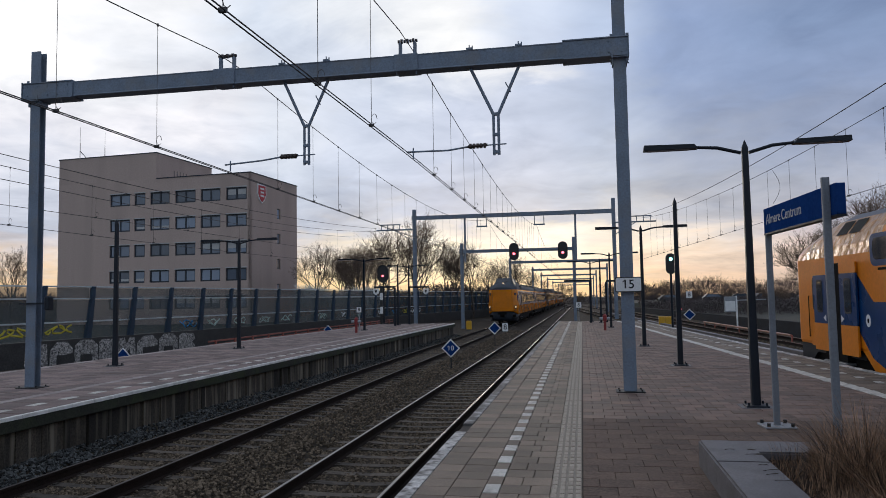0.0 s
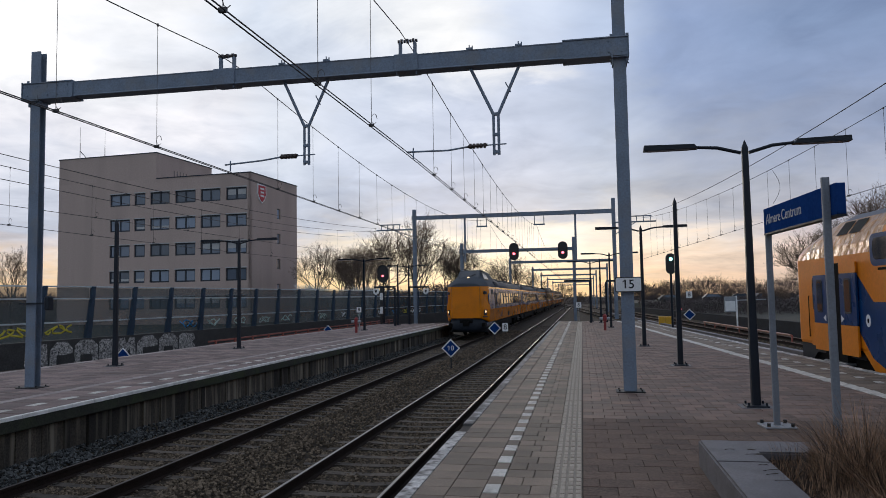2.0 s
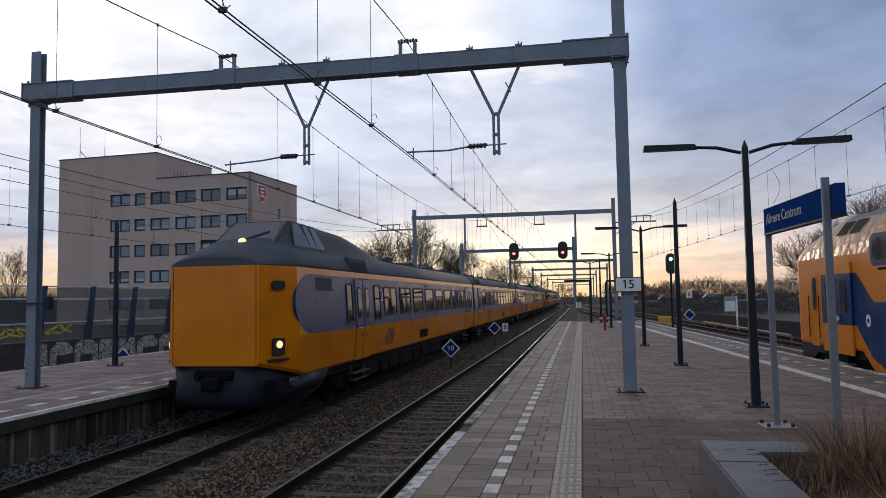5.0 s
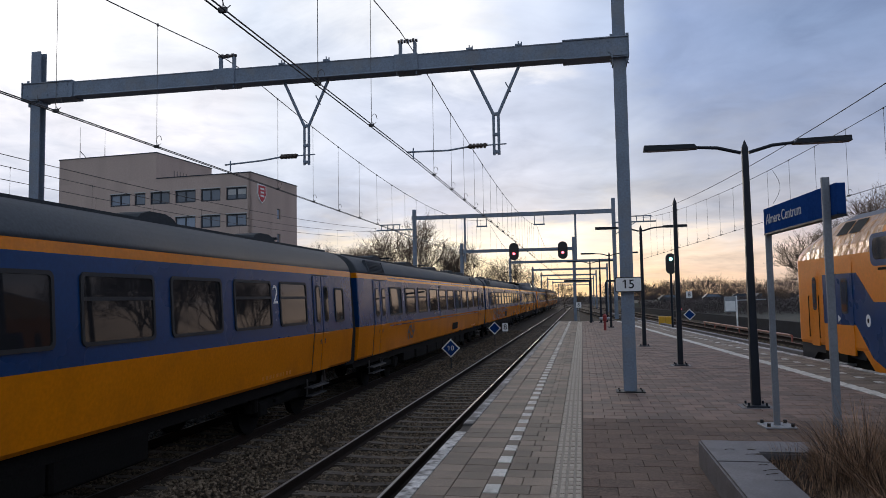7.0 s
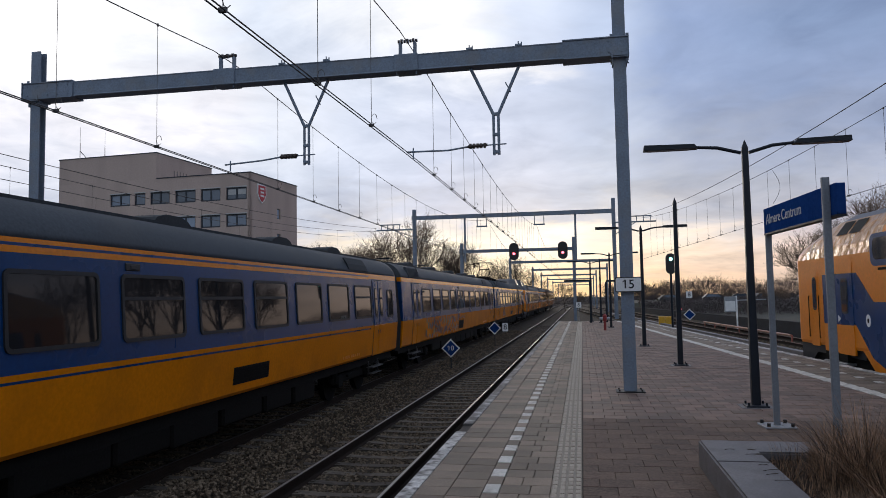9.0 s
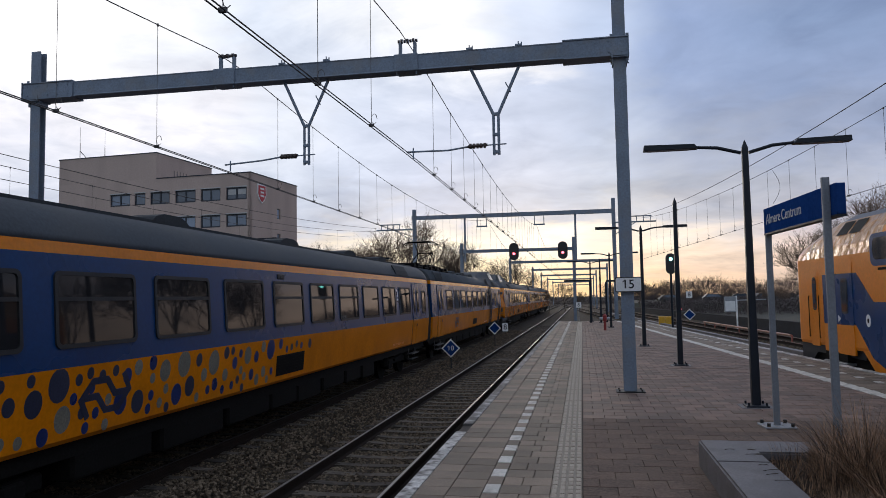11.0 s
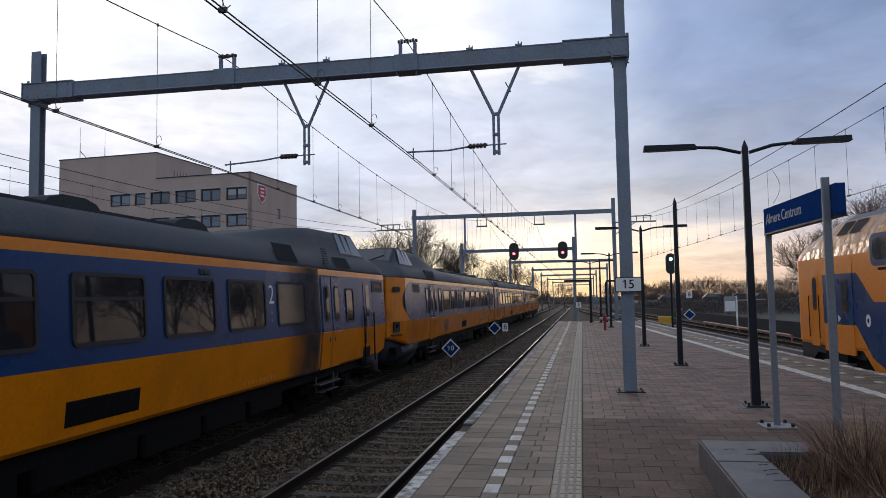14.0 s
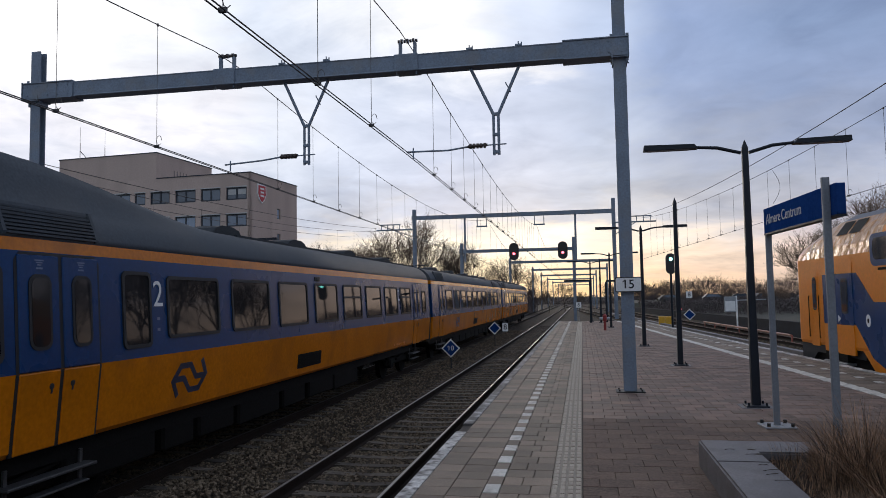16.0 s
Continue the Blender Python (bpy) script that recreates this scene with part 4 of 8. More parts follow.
def pair_doors(car, s0, narrow=1.0):
    """A double door: two leaves with tall windows, and a step under it."""
    if "door" not in CACHE:
        for n, top in (("leaf_blue", True), ("leaf_yellow", False)):
            bm = bmesh.new()
            if top:
                box(bm, -0.03, 0.022, -0.313, 0.313, 1.825, 3.1, 0.012)
            else:
                box(bm, -0.03, 0.022, -0.313, 0.313, 0.955, 1.815, 0.012)
            CACHE[n] = mesh_of(n, bm, "train_blue" if top else "train_yellow")
        bm = bmesh.new()
        o, i = rounded(-0.175, 0.175, 2.05, 2.89, 0.12), rounded(-0.135, 0.135, 2.09, 2.85, 0.09)
        prism(bm, o, "x", 0.0, 0.034)
        CACHE["doorwin"] = mesh_of("door_window", bm, "rubber")
        bm = bmesh.new()
        prism(bm, i, "x", 0.03, 0.038)
        CACHE["doorpane"] = mesh_of("pane", bm, "train_glass")
        bm = bmesh.new()
        box(bm, -0.16, 0.03, -0.72, 0.72, 0.60, 0.635, 0.008)
        box(bm, -0.16, 0.0, -0.62, 0.62, 0.42, 0.445, 0.006)
        for s in (-0.6, 0.6):
            box(bm, -0.14, -0.11, s - 0.025, s + 0.025, 0.42, 0.8)
        for s in (1.0,):
            prism(bm, [(s, 0.90), (s + 0.07, 0.90), (s + 0.13, 0.72), (s + 0.10, 0.60), (s - 0.10, 0.56), (s - 0.10, 0.60), (s + 0.04, 0.64), (s + 0.06, 0.72)], "x", -0.24, -0.18)
        CACHE["step"] = mesh_of("door_step", bm, "step_steel")
        bm = bmesh.new()
        tube(bm, (0.016, 0, 1.64), (0.03, 0, 1.64), 0.035, n=10)
        box(bm, 0.02, 0.034, -0.012, 0.012, 1.56, 1.66, 0.004)
        CACHE["handle"] = mesh_of("door_handle", bm, "rubber")
        bm = bmesh.new()
        for k, w in enumerate((0.07, 0.05, 0.03)):
            box(bm, 0.022, 0.0245, -w, w, 2.985 + 0.026 * (2 - k), 2.999 + 0.026 * (2 - k))
        box(bm, 0.022, 0.0245, -0.05, 0.05, 2.945, 2.965)
        CACHE["notice"] = mesh_of("notice", bm, "faint_white")
        bm = bmesh.new()
        prism(bm, [(0.70, 1.82), (0.70, 3.04), (0.62, 3.13), (-0.62, 3.13), (-0.70, 3.04), (-0.70, 1.82)], "x", -0.02, 0.006)
        box(bm, -0.02, 0.006, -0.70, 0.70, 0.95, 1.815)
        CACHE["doorway"] = mesh_of("door_surround", bm, "rubber")
        CACHE["door"] = 1
    for side in (1, -1):
        turn = pose(side * HALF, s0 + 0.7, 0, 0, 0, 0 if side > 0 else 180) @ Matrix.Diagonal((1, narrow, 1, 1))
        d = link("door", CACHE["doorway"], car, turn, "blue and yellow sliding double door")
        for k in (-0.345, 0.345):
            link("leaf_upper", CACHE["leaf_blue"], d, pose(0, k, 0))
            link("leaf_lower", CACHE["leaf_yellow"], d, pose(0, k, 0))
            link("door_window", CACHE["doorwin"], d, pose(0, k, 0))
            link("pane", CACHE["doorpane"], d, pose(0, k, 0))
            link("notice", CACHE["notice"], d, pose(0, k, 0), "small faint white notice")
            link("door_handle", CACHE["handle"], d, pose(0, k * 0.5, 0))
        link("door_step", CACHE["step"], d, None, "metal door step")


def logo(car, s, z, side=1):
    """The railway's mark: two joined arrows as plain bent bars."""
    if "logo" not in CACHE:
        CACHE["logo"] = []
        for sg in (1, -1):
            pts = [Vector((sg * u, sg * v)) for u, v in ((-0.33, -0.25), (-0.47, -0.02), (-0.27, 0.19), (0.0, 0.19), (0.17, 0.0), (0.41, 0.0))]
            rim = []
            for i, p in enumerate(pts):
                d0, d1 = (pts[max(i, 1)] - pts[max(i, 1) - 1]).normalized(), (pts[min(i + 1, 5)] - pts[min(i, 4)]).normalized()
                nrm = Vector((-d0.y - d1.y, d0.x + d1.x)).normalized()
                wide = 0.043 / max(0.5, nrm.dot(Vector((-d0.y, d0.x))))
                rim.append((p + nrm * wide, p - nrm * wide))
            bm = bmesh.new()
            prism(bm, [tuple(r[0]) for r in rim] + [tuple(r[1]) for r in rim[::-1]], "x", 0.0, 0.004 + 0.001 * sg)
            CACHE["logo"].append(mesh_of("emblem", bm, "spot_dark"))
    for me in CACHE["logo"]:
        link("emblem", me, car, pose(HALF + 0.002 - lean(z), s, z, 0, 4.9, 0), "dark blue arrow of the double-arrow emblem")


def make_bogie(car, s):
    if "bogie" not in CACHE:
        bm = bmesh.new()
        for x in (-1.02, 1.02):
            box(bm, x - 0.07, x + 0.07, -1.75, 1.75, 0.42, 0.62, 0.03)
            for y in (-1.25, 1.25):
                box(bm, x - 0.12, x + 0.12, y - 0.18, y + 0.18, 0.32, 0.6, 0.03)
                tube(bm, (x * 1.06, y - 0.35, 0.45), (x * 1.06, y - 0.35, 0.85), 0.09, n=8)
            tube(bm, (x * 1.1, -0.7, 0.55), (x * 1.1, 0.7, 0.75), 0.04, n=6)
        box(bm, -1.0, 1.0, -0.3, 0.3, 0.4, 0.75, 0.03)
        CACHE["bogie"] = mesh_of("bogie", bm, "train_dark")
        bm = bmesh.new()
        tube(bm, (-0.07, 0, 0), (0.065, 0, 0), 0.46, n=24)
        tube(bm, (-0.09, 0, 0), (-0.07, 0, 0), 0.49, n=24)
        CACHE["wheel"] = mesh_of("wheel", bm, "train_dark")
    b = link("bogie", CACHE["bogie"], car, pose(0, s, 0))
    for x in (-0.75, 0.75):
        for y in (-1.25, 1.25):
            link("wheel", CACHE["wheel"], b, pose(x, y, 0.46, 0, 0, 0 if x < 0 else 180))


ROOF_COLS = [-1, -0.985, -0.94, -0.87, -0.78, -0.697, -0.62, -0.55, -0.486, -0.36, -0.24, -0.12, 0, 0.12, 0.24, 0.36, 0.486, 0.55, 0.62, 0.697, 0.78, 0.87, 0.94, 0.985, 1]


def roof_z(x, w, s, hump):
    u = min(1.0, abs(x) / w)
    z = 3.28 + 0.60 * (1 - u ** 2.6) ** 0.62
    if hump and 1.3 < s < 11.0 and abs(x) < 0.99:
        z = max(z, 3.72 + (hump(s) - 3.72) * min(1.0, max(0.0, (0.99 - abs(x)) / 0.30)))
    return z


def hump_front(s):
    """Height of the raised cab's flat top, s metres behind the nose."""
    if s < 2.25:
        return 3.82 + 0.58 * (s - 1.3) / 0.95
    if s < 5.0:
        return 4.40 - 0.02 * (s - 2.25)
    u = (11.0 - s) / 6.0
    return 3.80 + 0.545 * u * u * (3 - 2 * u)


def nose_half(s):
    """Half width behind the nose: flat front, cut corners, full side."""
    return min(HALF, 0.96 + 0.45 * max(0.0, s))


def make_body(car, length, cab):
    """Shell of a car from s = 0 to length; cab: '' none, 'front' or 'rear'."""
    if cab:
        st = [0.0, 0.12, 0.25, 0.5, 0.75, 1.022, 1.3, 1.55, 1.8, 2.05, 2.25, 2.7, 3.2, 3.75, 4.4, 5.0] + [5.0 + 0.5 * k for k in range(1, 13)] + [length / 2, length - 0.22]
    else:
        st = [0.22, 0.27, length * 0.5, length - 0.27, length - 0.22]
    hump = hump_front if cab else None
    flip = (lambda s: length - s) if cab == "rear" else (lambda s: s)
    cols = 25
    verts, faces, mats = [], [], []
    for s in st:
        w = nose_half(s) if cab else (HALF - (0.012 if s < 0.25 or s > length - 0.25 else 0))
        low = 0.93
        if cab:
            low = 1.27 - 0.33 * min(1, max(0, s / 1.5))
        ring = [(w - 0.06, low), (w, low + 0.06), (w, 1.82), (w, 3.14), (w, 3.28)]
        verts += [(x, flip(s), z) for x, z in ring] + [(-x, flip(s), z) for x, z in ring[::-1]]
    n = 10
    for k in range(len(st) - 1):
        for i in range(n):
            j = (i + 1) % n
            faces.append((k * n + i, k * n + j, (k + 1) * n + j, (k + 1) * n + i))
            band = i if i < 5 else 8 - i
            blue = band == 2 and (not cab or st[k] >= (1.8 if cab == 'front' else 0.5))
            mats.append(1 if blue else 0)
    for k in (0, len(st) - 1):
        r = [k * n + i for i in range(n)]
        for quad, m in (((0, 1, 8, 9), 0), ((1, 2, 7, 8), 0), ((2, 3, 6, 7), 0 if cab and k == 0 else 1), ((3, 4, 5, 6), 0)):
            faces.append(tuple(r[q] for q in quad))
            mats.append(m)
    me = raw("body", verts, faces, ["train_yellow", "train_blue"])
    me.polygons.foreach_set("material_index", mats)
    bm = bmesh.new()
    bm.from_mesh(me)
    bmesh.ops.recalc_face_normals(bm, faces=bm.faces[:])
    bm.to_mesh(me)
    bm.free()
    link("body", me, car)
    # roof
    verts, faces = [], []
    if not cab:
        st = [0.22, 0.4, length / 2, length - 0.4, length - 0.22]
    for s in st:
        w = nose_half(s) if cab else HALF
        for i in range(cols):
            x = w * ROOF_COLS[i]
            z = roof_z(x, w, s, hump)
            if cab and s < 1.3:
                z = 3.28 + (z - 3.28) * (0.3 + 0.7 * (s / 1.3) ** 0.8)
            verts.append((x, flip(s), z))
    for k in range(len(st) - 1):
        for i in range(cols - 1):
            a = k * cols + i
            faces.append((a, a + 1, a + cols + 1, a + cols))
    for k in (0, len(st) - 1):
        faces.append(tuple(k * cols + i for i in range(cols)))
    faces.append(tuple([k * cols for k in range(len(st))] + [k * cols + cols - 1 for k in range(len(st) - 1, -1, -1)]))
    me = raw("roof", verts, faces, "train_roof")
    bm = bmesh.new()
    bm.from_mesh(me)
    bmesh.ops.recalc_face_normals(bm, faces=bm.faces[:])
    bm.to_mesh(me)
    bm.free()
    for p in me.polygons[:-3]:
        p.use_smooth = True
    link("roof", me, car, None, "weathered dark grey roof")


def on_roof(bm, quad, s_of, lift=0.012, mat=0):
    """A four-cornered plate lying on the cab roof; corners as (x, metres behind the nose)."""
    vs = [bm.verts.new((x, s_of(s), roof_z(x, nose_half(s), s, hump_front) + lift)) for x, s in quad]
    vb = [bm.verts.new((x, s_of(s), roof_z(x, nose_half(s), s, hump_front) - 0.03)) for x, s in quad]
    fs = [bm.faces.new(vs), bm.faces.new(vb[::-1])] + [bm.faces.new((vs[i - 1], vs[i], vb[i], vb[i - 1])) for i in range(4)]
    bmesh.ops.recalc_face_normals(bm, faces=fs)
    for f in fs:
        f.material_index = mat


def make_cab(car, length, cab, lit):
    s_of = (lambda s: length - s) if cab == "rear" else (lambda s: s)
    d = 1 if cab == "front" else -1
    bm = bmesh.new()
    on_roof(bm, [(-0.67, 1.36), (0.67, 1.36), (0.62, 2.2), (-0.62, 2.2)], s_of)
    w = part("windscreen", bm, "windscreen_glass", car, "raised dark windscreen")
    bm = bmesh.new()
    on_roof(bm, [(-0.75, 1.31), (0.75, 1.31), (0.69, 2.245), (-0.69, 2.245)], s_of, 0.004)
    part("windscreen_frame", bm, "rubber", w, "black rubber windscreen surround")
    bm = bmesh.new()
    tube(bm, (-0.1, s_of(1.4), roof_z(0, HALF, 1.4, hump_front) + 0.03), (0.42, s_of(1.75), roof_z(0, HALF, 1.75, hump_front) + 0.03), 0.014, n=5)
    part("wiper", bm, "rubber", w)
    for side in (1, -1):
        for a, b in ((2.3, 2.78), (2.92, 3.26), (3.40, 3.80)):
            bm = bmesh.new()
            on_roof(bm, [(side * 0.955, a - 0.4 if a < 2.5 else a - 0.04), (side * 0.955, b + 0.08), (side * 0.72, b - 0.08), (side * 0.72, a)], s_of, 0.03)
            pane = part("cab_window", bm, "cab_glass", car)
            bm = bmesh.new()
            on_roof(bm, [(side * 0.975, a - 0.5 if a < 2.5 else a - 0.1), (side * 0.975, b + 0.16), (side * 0.69, b - 0.02), (side * 0.69, a - 0.07)], s_of, 0.014)
            part("window_frame", bm, "rubber", pane)
    # seams, lamps and grilles on the cut corners
    for side in (1, -1):
        turn = Matrix.Translation((side * (0.96 + 0.45 * 0.45), s_of(0.45), 0)) @ Matrix.Rotation(d * side * radians(65.8), 4, "Z")
        bm = bmesh.new()
        f = -d
        y0, y1 = sorted((0.0, f * 0.03))
        prism(bm, rounded(-0.17, 0.17, 2.78, 2.97, 0.07), "y", y0 - 0.02, y1)
        for k in range(4):
            box(bm, -0.15, 0.15, y0 - 0.01 if f < 0 else y1, y0 if f < 0 else y1 + 0.01, 2.80 + 0.04 * k, 2.815 + 0.04 * k)
        o = part("corner_grille", bm, "rubber", car)
        o.matrix_basis = turn
        bm = bmesh.new()
        prism(bm, rounded(-0.16, 0.16, 1.45, 1.80, 0.05), "y", y0 - 0.02, y1)
        o = part("headlamp_housing", bm, "rubber", car)
        o.matrix_basis = turn
        bm = bmesh.new()
        ye = -0.05 if f < 0 else 0.03
        tube(bm, (0, ye, 1.67), (0, ye + f * 0.02, 1.67), 0.075, n=14)
        part("headlamp", bm, "headlight" if lit else "train_glass", o, "round lit headlamp" if lit else "round unlit headlamp")
        bm = bmesh.new()
        prism(bm, rounded(-0.28, 0.28, 1.33, 1.38, 0.02), "y", y0 - 0.02, y1)
        o = part("bumper_strip", bm, "rubber", car)
        o.matrix_basis = turn
    if lit:
        bm = bmesh.new()
        z = 3.83
        tube(bm, (0.0, s_of(1.3), z + 0.05), (0.0, s_of(1.18), z + 0.03), 0.07, n=14)
        part("top_lamp", bm, "headlight", car, "lit lamp under the windscreen")
    # apron and coupler
    prof = [(0.02, 1.29), (0.0, 0.9), (-0.1, 0.62), (0.1, 0.38), (1.2, 0.36), (2.6, 0.62), (3.1, 0.95), (1.5, 0.97)]
    bm = bmesh.new()
    rings = []
    for k in (-1, -0.72, -0.4, 0, 0.4, 0.72, 1):
        row = []
        for s, z in prof:
            hw = nose_half(max(0, s + 0.05)) * (0.98 if z > 0.9 else 0.93)
            cut = 0.45 * max(0, abs(k) - 0.6) * (1 if s < 1 else 0)
            row.append(bm.verts.new((k * hw, s_of(s + cut), z)))
        rings.append(row)
    for a, b in zip(rings, rings[1:]):
        for i in range(len(prof)):
            bm.faces.new((a[i - 1], a[i], b[i], b[i - 1]))
    bm.faces.new(rings[0])
    bm.faces.new(rings[-1])
    bmesh.ops.recalc_face_normals(bm, faces=bm.faces[:])
    part("apron", bm, "train_apron", car, "dark grey nose apron", True)
    bm = bmesh.new()
    box(bm, -0.42, 0.42, *sorted((s_of(-0.03), s_of(0.2))), 0.98, 1.2, 0.02)
    box(bm, -0.2, 0.2, *sorted((s_of(-0.22), s_of(0.1))), 0.78, 1.05, 0.04)
    tube(bm, (0.3, s_of(-0.06), 1.08), (0.3, s_of(-0.16), 1.08), 0.06, n=10)
    tube(bm, (-0.3, s_of(-0.06), 1.08), (-0.3, s_of(-0.16), 1.08), 0.06, n=10)
    part("coupler", bm, "train_dark", car)
    # door joints in the flat front
    for x in (-0.9, 0.9):
        bm = bmesh.new()
        box(bm, x - 0.007, x + 0.007, *sorted((s_of(-0.004), s_of(0.1))), 1.27, 3.27)
        part("front_seam", bm, "rubber", car)


def blob(car, length, cab):
    """The round end of the blue window band by the cab."""
    s_of = (lambda s: length - s) if cab == "rear" else (lambda s: s)
    pts = [(s_of(2.1), 1.823), (s_of(1.85), 1.823)] + [(s_of(1.85 - 1.0 * math.sin(a) ** 0.85), 1.823 + 1.317 * (0.5 - 0.5 * math.cos(a))) for a in np.linspace(0.15, math.pi - 0.15, 18)] + [(s_of(1.85), 3.14), (s_of(2.1), 3.14)]
    for side in (1, -1):
        bm = bmesh.new()
        prism(bm, pts, "x", side * (HALF - 0.06), side * (HALF + 0.005))
        part("livery_panel", bm, "train_blue", car, "rounded blue livery panel")


def underframe(car, length, skip=()):
    bm = bmesh.new()
    box(bm, -1.2, 1.2, 0.3, length - 0.3, 0.72, 0.95)
    part("underframe", bm, "train_dark", car)
    rng = random.Random(int(length * 10))
    y = 6.0
    while y < length - 7:
        w = rng.uniform(0.8, 2.0)
        bm = bmesh.new()
        box(bm, -1.2, 1.2, y, y + w, rng.uniform(0.33, 0.42), 0.75, 0.04)
        part("equipment_case", bm, "train_dark", car)
        y += w + rng.uniform(0.04, 0.25)


def roof_bits(car, spots):
    for s in spots:
        bm = bmesh.new()
        for x in (-0.42, 0.42):
            prism(bm, [(s - 0.62, 3.80), (s - 0.45, 3.93), (s - 0.22, 3.985), (s + 0.22, 3.985), (s + 0.45, 3.93), (s + 0.62, 3.80)], "x", x - 0.26, x + 0.26)
        box(bm, -0.15, 0.15, s - 0.3, s + 0.3, 3.84, 3.92, 0.01)
        part("roof_vent", bm, "roof_dark", car)


def grille(car, s0, s1, length=0, cab=""):
    """A louvre let into the roof's shoulder."""
    bm = bmesh.new()
    for k in range(8):
        f = k / 7
        x, z = 1.43 - 0.10 * f - 0.06 * f * f, 3.33 + 0.30 * f
        box(bm, x - 0.03, x + 0.015, s0, s1, z - 0.012, z + 0.012)
    prism(bm, [(1.425, 3.30), (1.44, 3.34), (1.29, 3.68), (1.2, 3.68), (1.2, 3.30)], "y", s0 - 0.05, s0)
    prism(bm, [(1.425, 3.30), (1.44, 3.34), (1.29, 3.68), (1.2, 3.68), (1.2, 3.30)], "y", s1, s1 + 0.05)
    prism(bm, [(1.41, 3.30), (1.25, 3.68), (1.2, 3.68), (1.2, 3.30)], "y", s0, s1)
    part("roof_grille", bm, "train_roof", car, "louvred roof grille")


def vent_plate(car, s0, s1, z0=1.12, z1=1.42):
    bm = bmesh.new()
    box(bm, HALF - 0.02, HALF + 0.006, s0, s1, z0, z1)
    for k in range(6):
        z = z0 + 0.03 + k * (z1 - z0 - 0.04) / 6
        box(bm, HALF, HALF + 0.012, s0 + 0.02, s1 - 0.02, z, z + 0.012)
    part("vent_panel", bm, "train_dark", car, "black louvred vent panel")


def class_number(car, s, digit):
    letters(digit, 0.52, "white", Matrix.Translation((HALF + 0.008 - lean(2.66), s, 2.66)) @ Matrix.Rotation(-0.055, 4, "Y") @ Euler((math.pi / 2, 0, math.pi / 2)).to_matrix().to_4x4(), car, "class_number")
    for k in (0, 1):
        bm = bmesh.new()
        box(bm, HALF + 0.001, HALF + 0.004, s - 0.035, s + 0.035, 2.31 - 0.15 * k, 2.35 - 0.15 * k)
        part("small_print", bm, "faint_white", car)


def roof_hatch(car, s0, s1):
    """A dark cover let into the roof's shoulder, with slanting ends."""
    bm = bmesh.new()
    vs = [bm.verts.new(p) for p in ((1.42, s0, 3.34), (1.42, s1, 3.34), (1.375, s1 - 0.12, 3.50), (1.27, s1 - 0.2, 3.66), (1.27, s0 - 0.12, 3.66), (1.375, s0 - 0.06, 3.50))]
    bm.faces.new((vs[0], vs[1], vs[2], vs[5]))
    bm.faces.new((vs[5], vs[2], vs[3], vs[4]))
    bmesh.ops.recalc_face_normals(bm, faces=bm.faces[:])
    bmesh.ops.solidify(bm, geom=bm.faces[:], thickness=0.04)
    part("roof_hatch", bm, "roof_dark", car, "dark cover in the roof's shoulder")


def side_sensor(car, s):
    bm = bmesh.new()
    box(bm, HALF - 0.02, HALF + 0.02, s, s + 0.32, 2.985, 3.085, 0.01)
    box(bm, HALF + 0.015, HALF + 0.03, s + 0.09, s + 0.22, 3.0, 3.06, 0.01)
    part("side_sensor", bm, "rubber", car, "small dark lamp box above the windows")


def gangway(car, s):
    """Pleated bellows that follow the cars' outline."""
    bm = bmesh.new()
    rings = []
    for k in range(12):
        inset = 0.05 + 0.035 * (k % 2)
        half = [(HALF - inset - 0.05, 0.88), (HALF - inset, 1.82), (HALF - inset - 0.08, 3.22)]
        half += [((HALF - 0.08) * u - inset * u, roof_z(HALF * u, HALF, 0, None) - inset) for u in (0.97, 0.87, 0.7, 0.5, 0.25)]
        rings.append([bm.verts.new((x, s - 0.40 + 0.067 * k, z)) for x, z in half + [(-x, z) for x, z in half[::-1]]])
    n = len(rings[0])
    for p, q in zip(rings, rings[1:]):
        for i in range(n):
            bm.faces.new((p[i], p[(i + 1) % n], q[(i + 1) % n], q[i]))
    bm.faces.new(rings[0])
    bm.faces.new(rings[-1])
    bmesh.ops.recalc_face_normals(bm, faces=bm.faces[:])
    part("gangway_bellows", bm, "bellows", car, "black rubber gangway bellows")


def roof_rails(car, s0, s1):
    """Low gutter rails along the roof."""
    for x in (-0.78, 0.78):
        z = roof_z(x, HALF, 0, None)
        bm = bmesh.new()
        box(bm, x - 0.03, x + 0.03, s0, s1, z - 0.03, z + 0.035)
        part("roof_rail", bm, "roof_dark", car)


def small_print(car, s0, n=9, z=1.06):
    """A line of illegible small lettering low on the side."""
    for k in range(n):
        bm = bmesh.new()
        box(bm, HALF + 0.0, HALF + 0.003, s0 + 0.16 * k, s0 + 0.16 * k + (0.10 if k % 3 else 0.06), z, z + 0.07)
        part("small_print", bm, "print_orange", car)


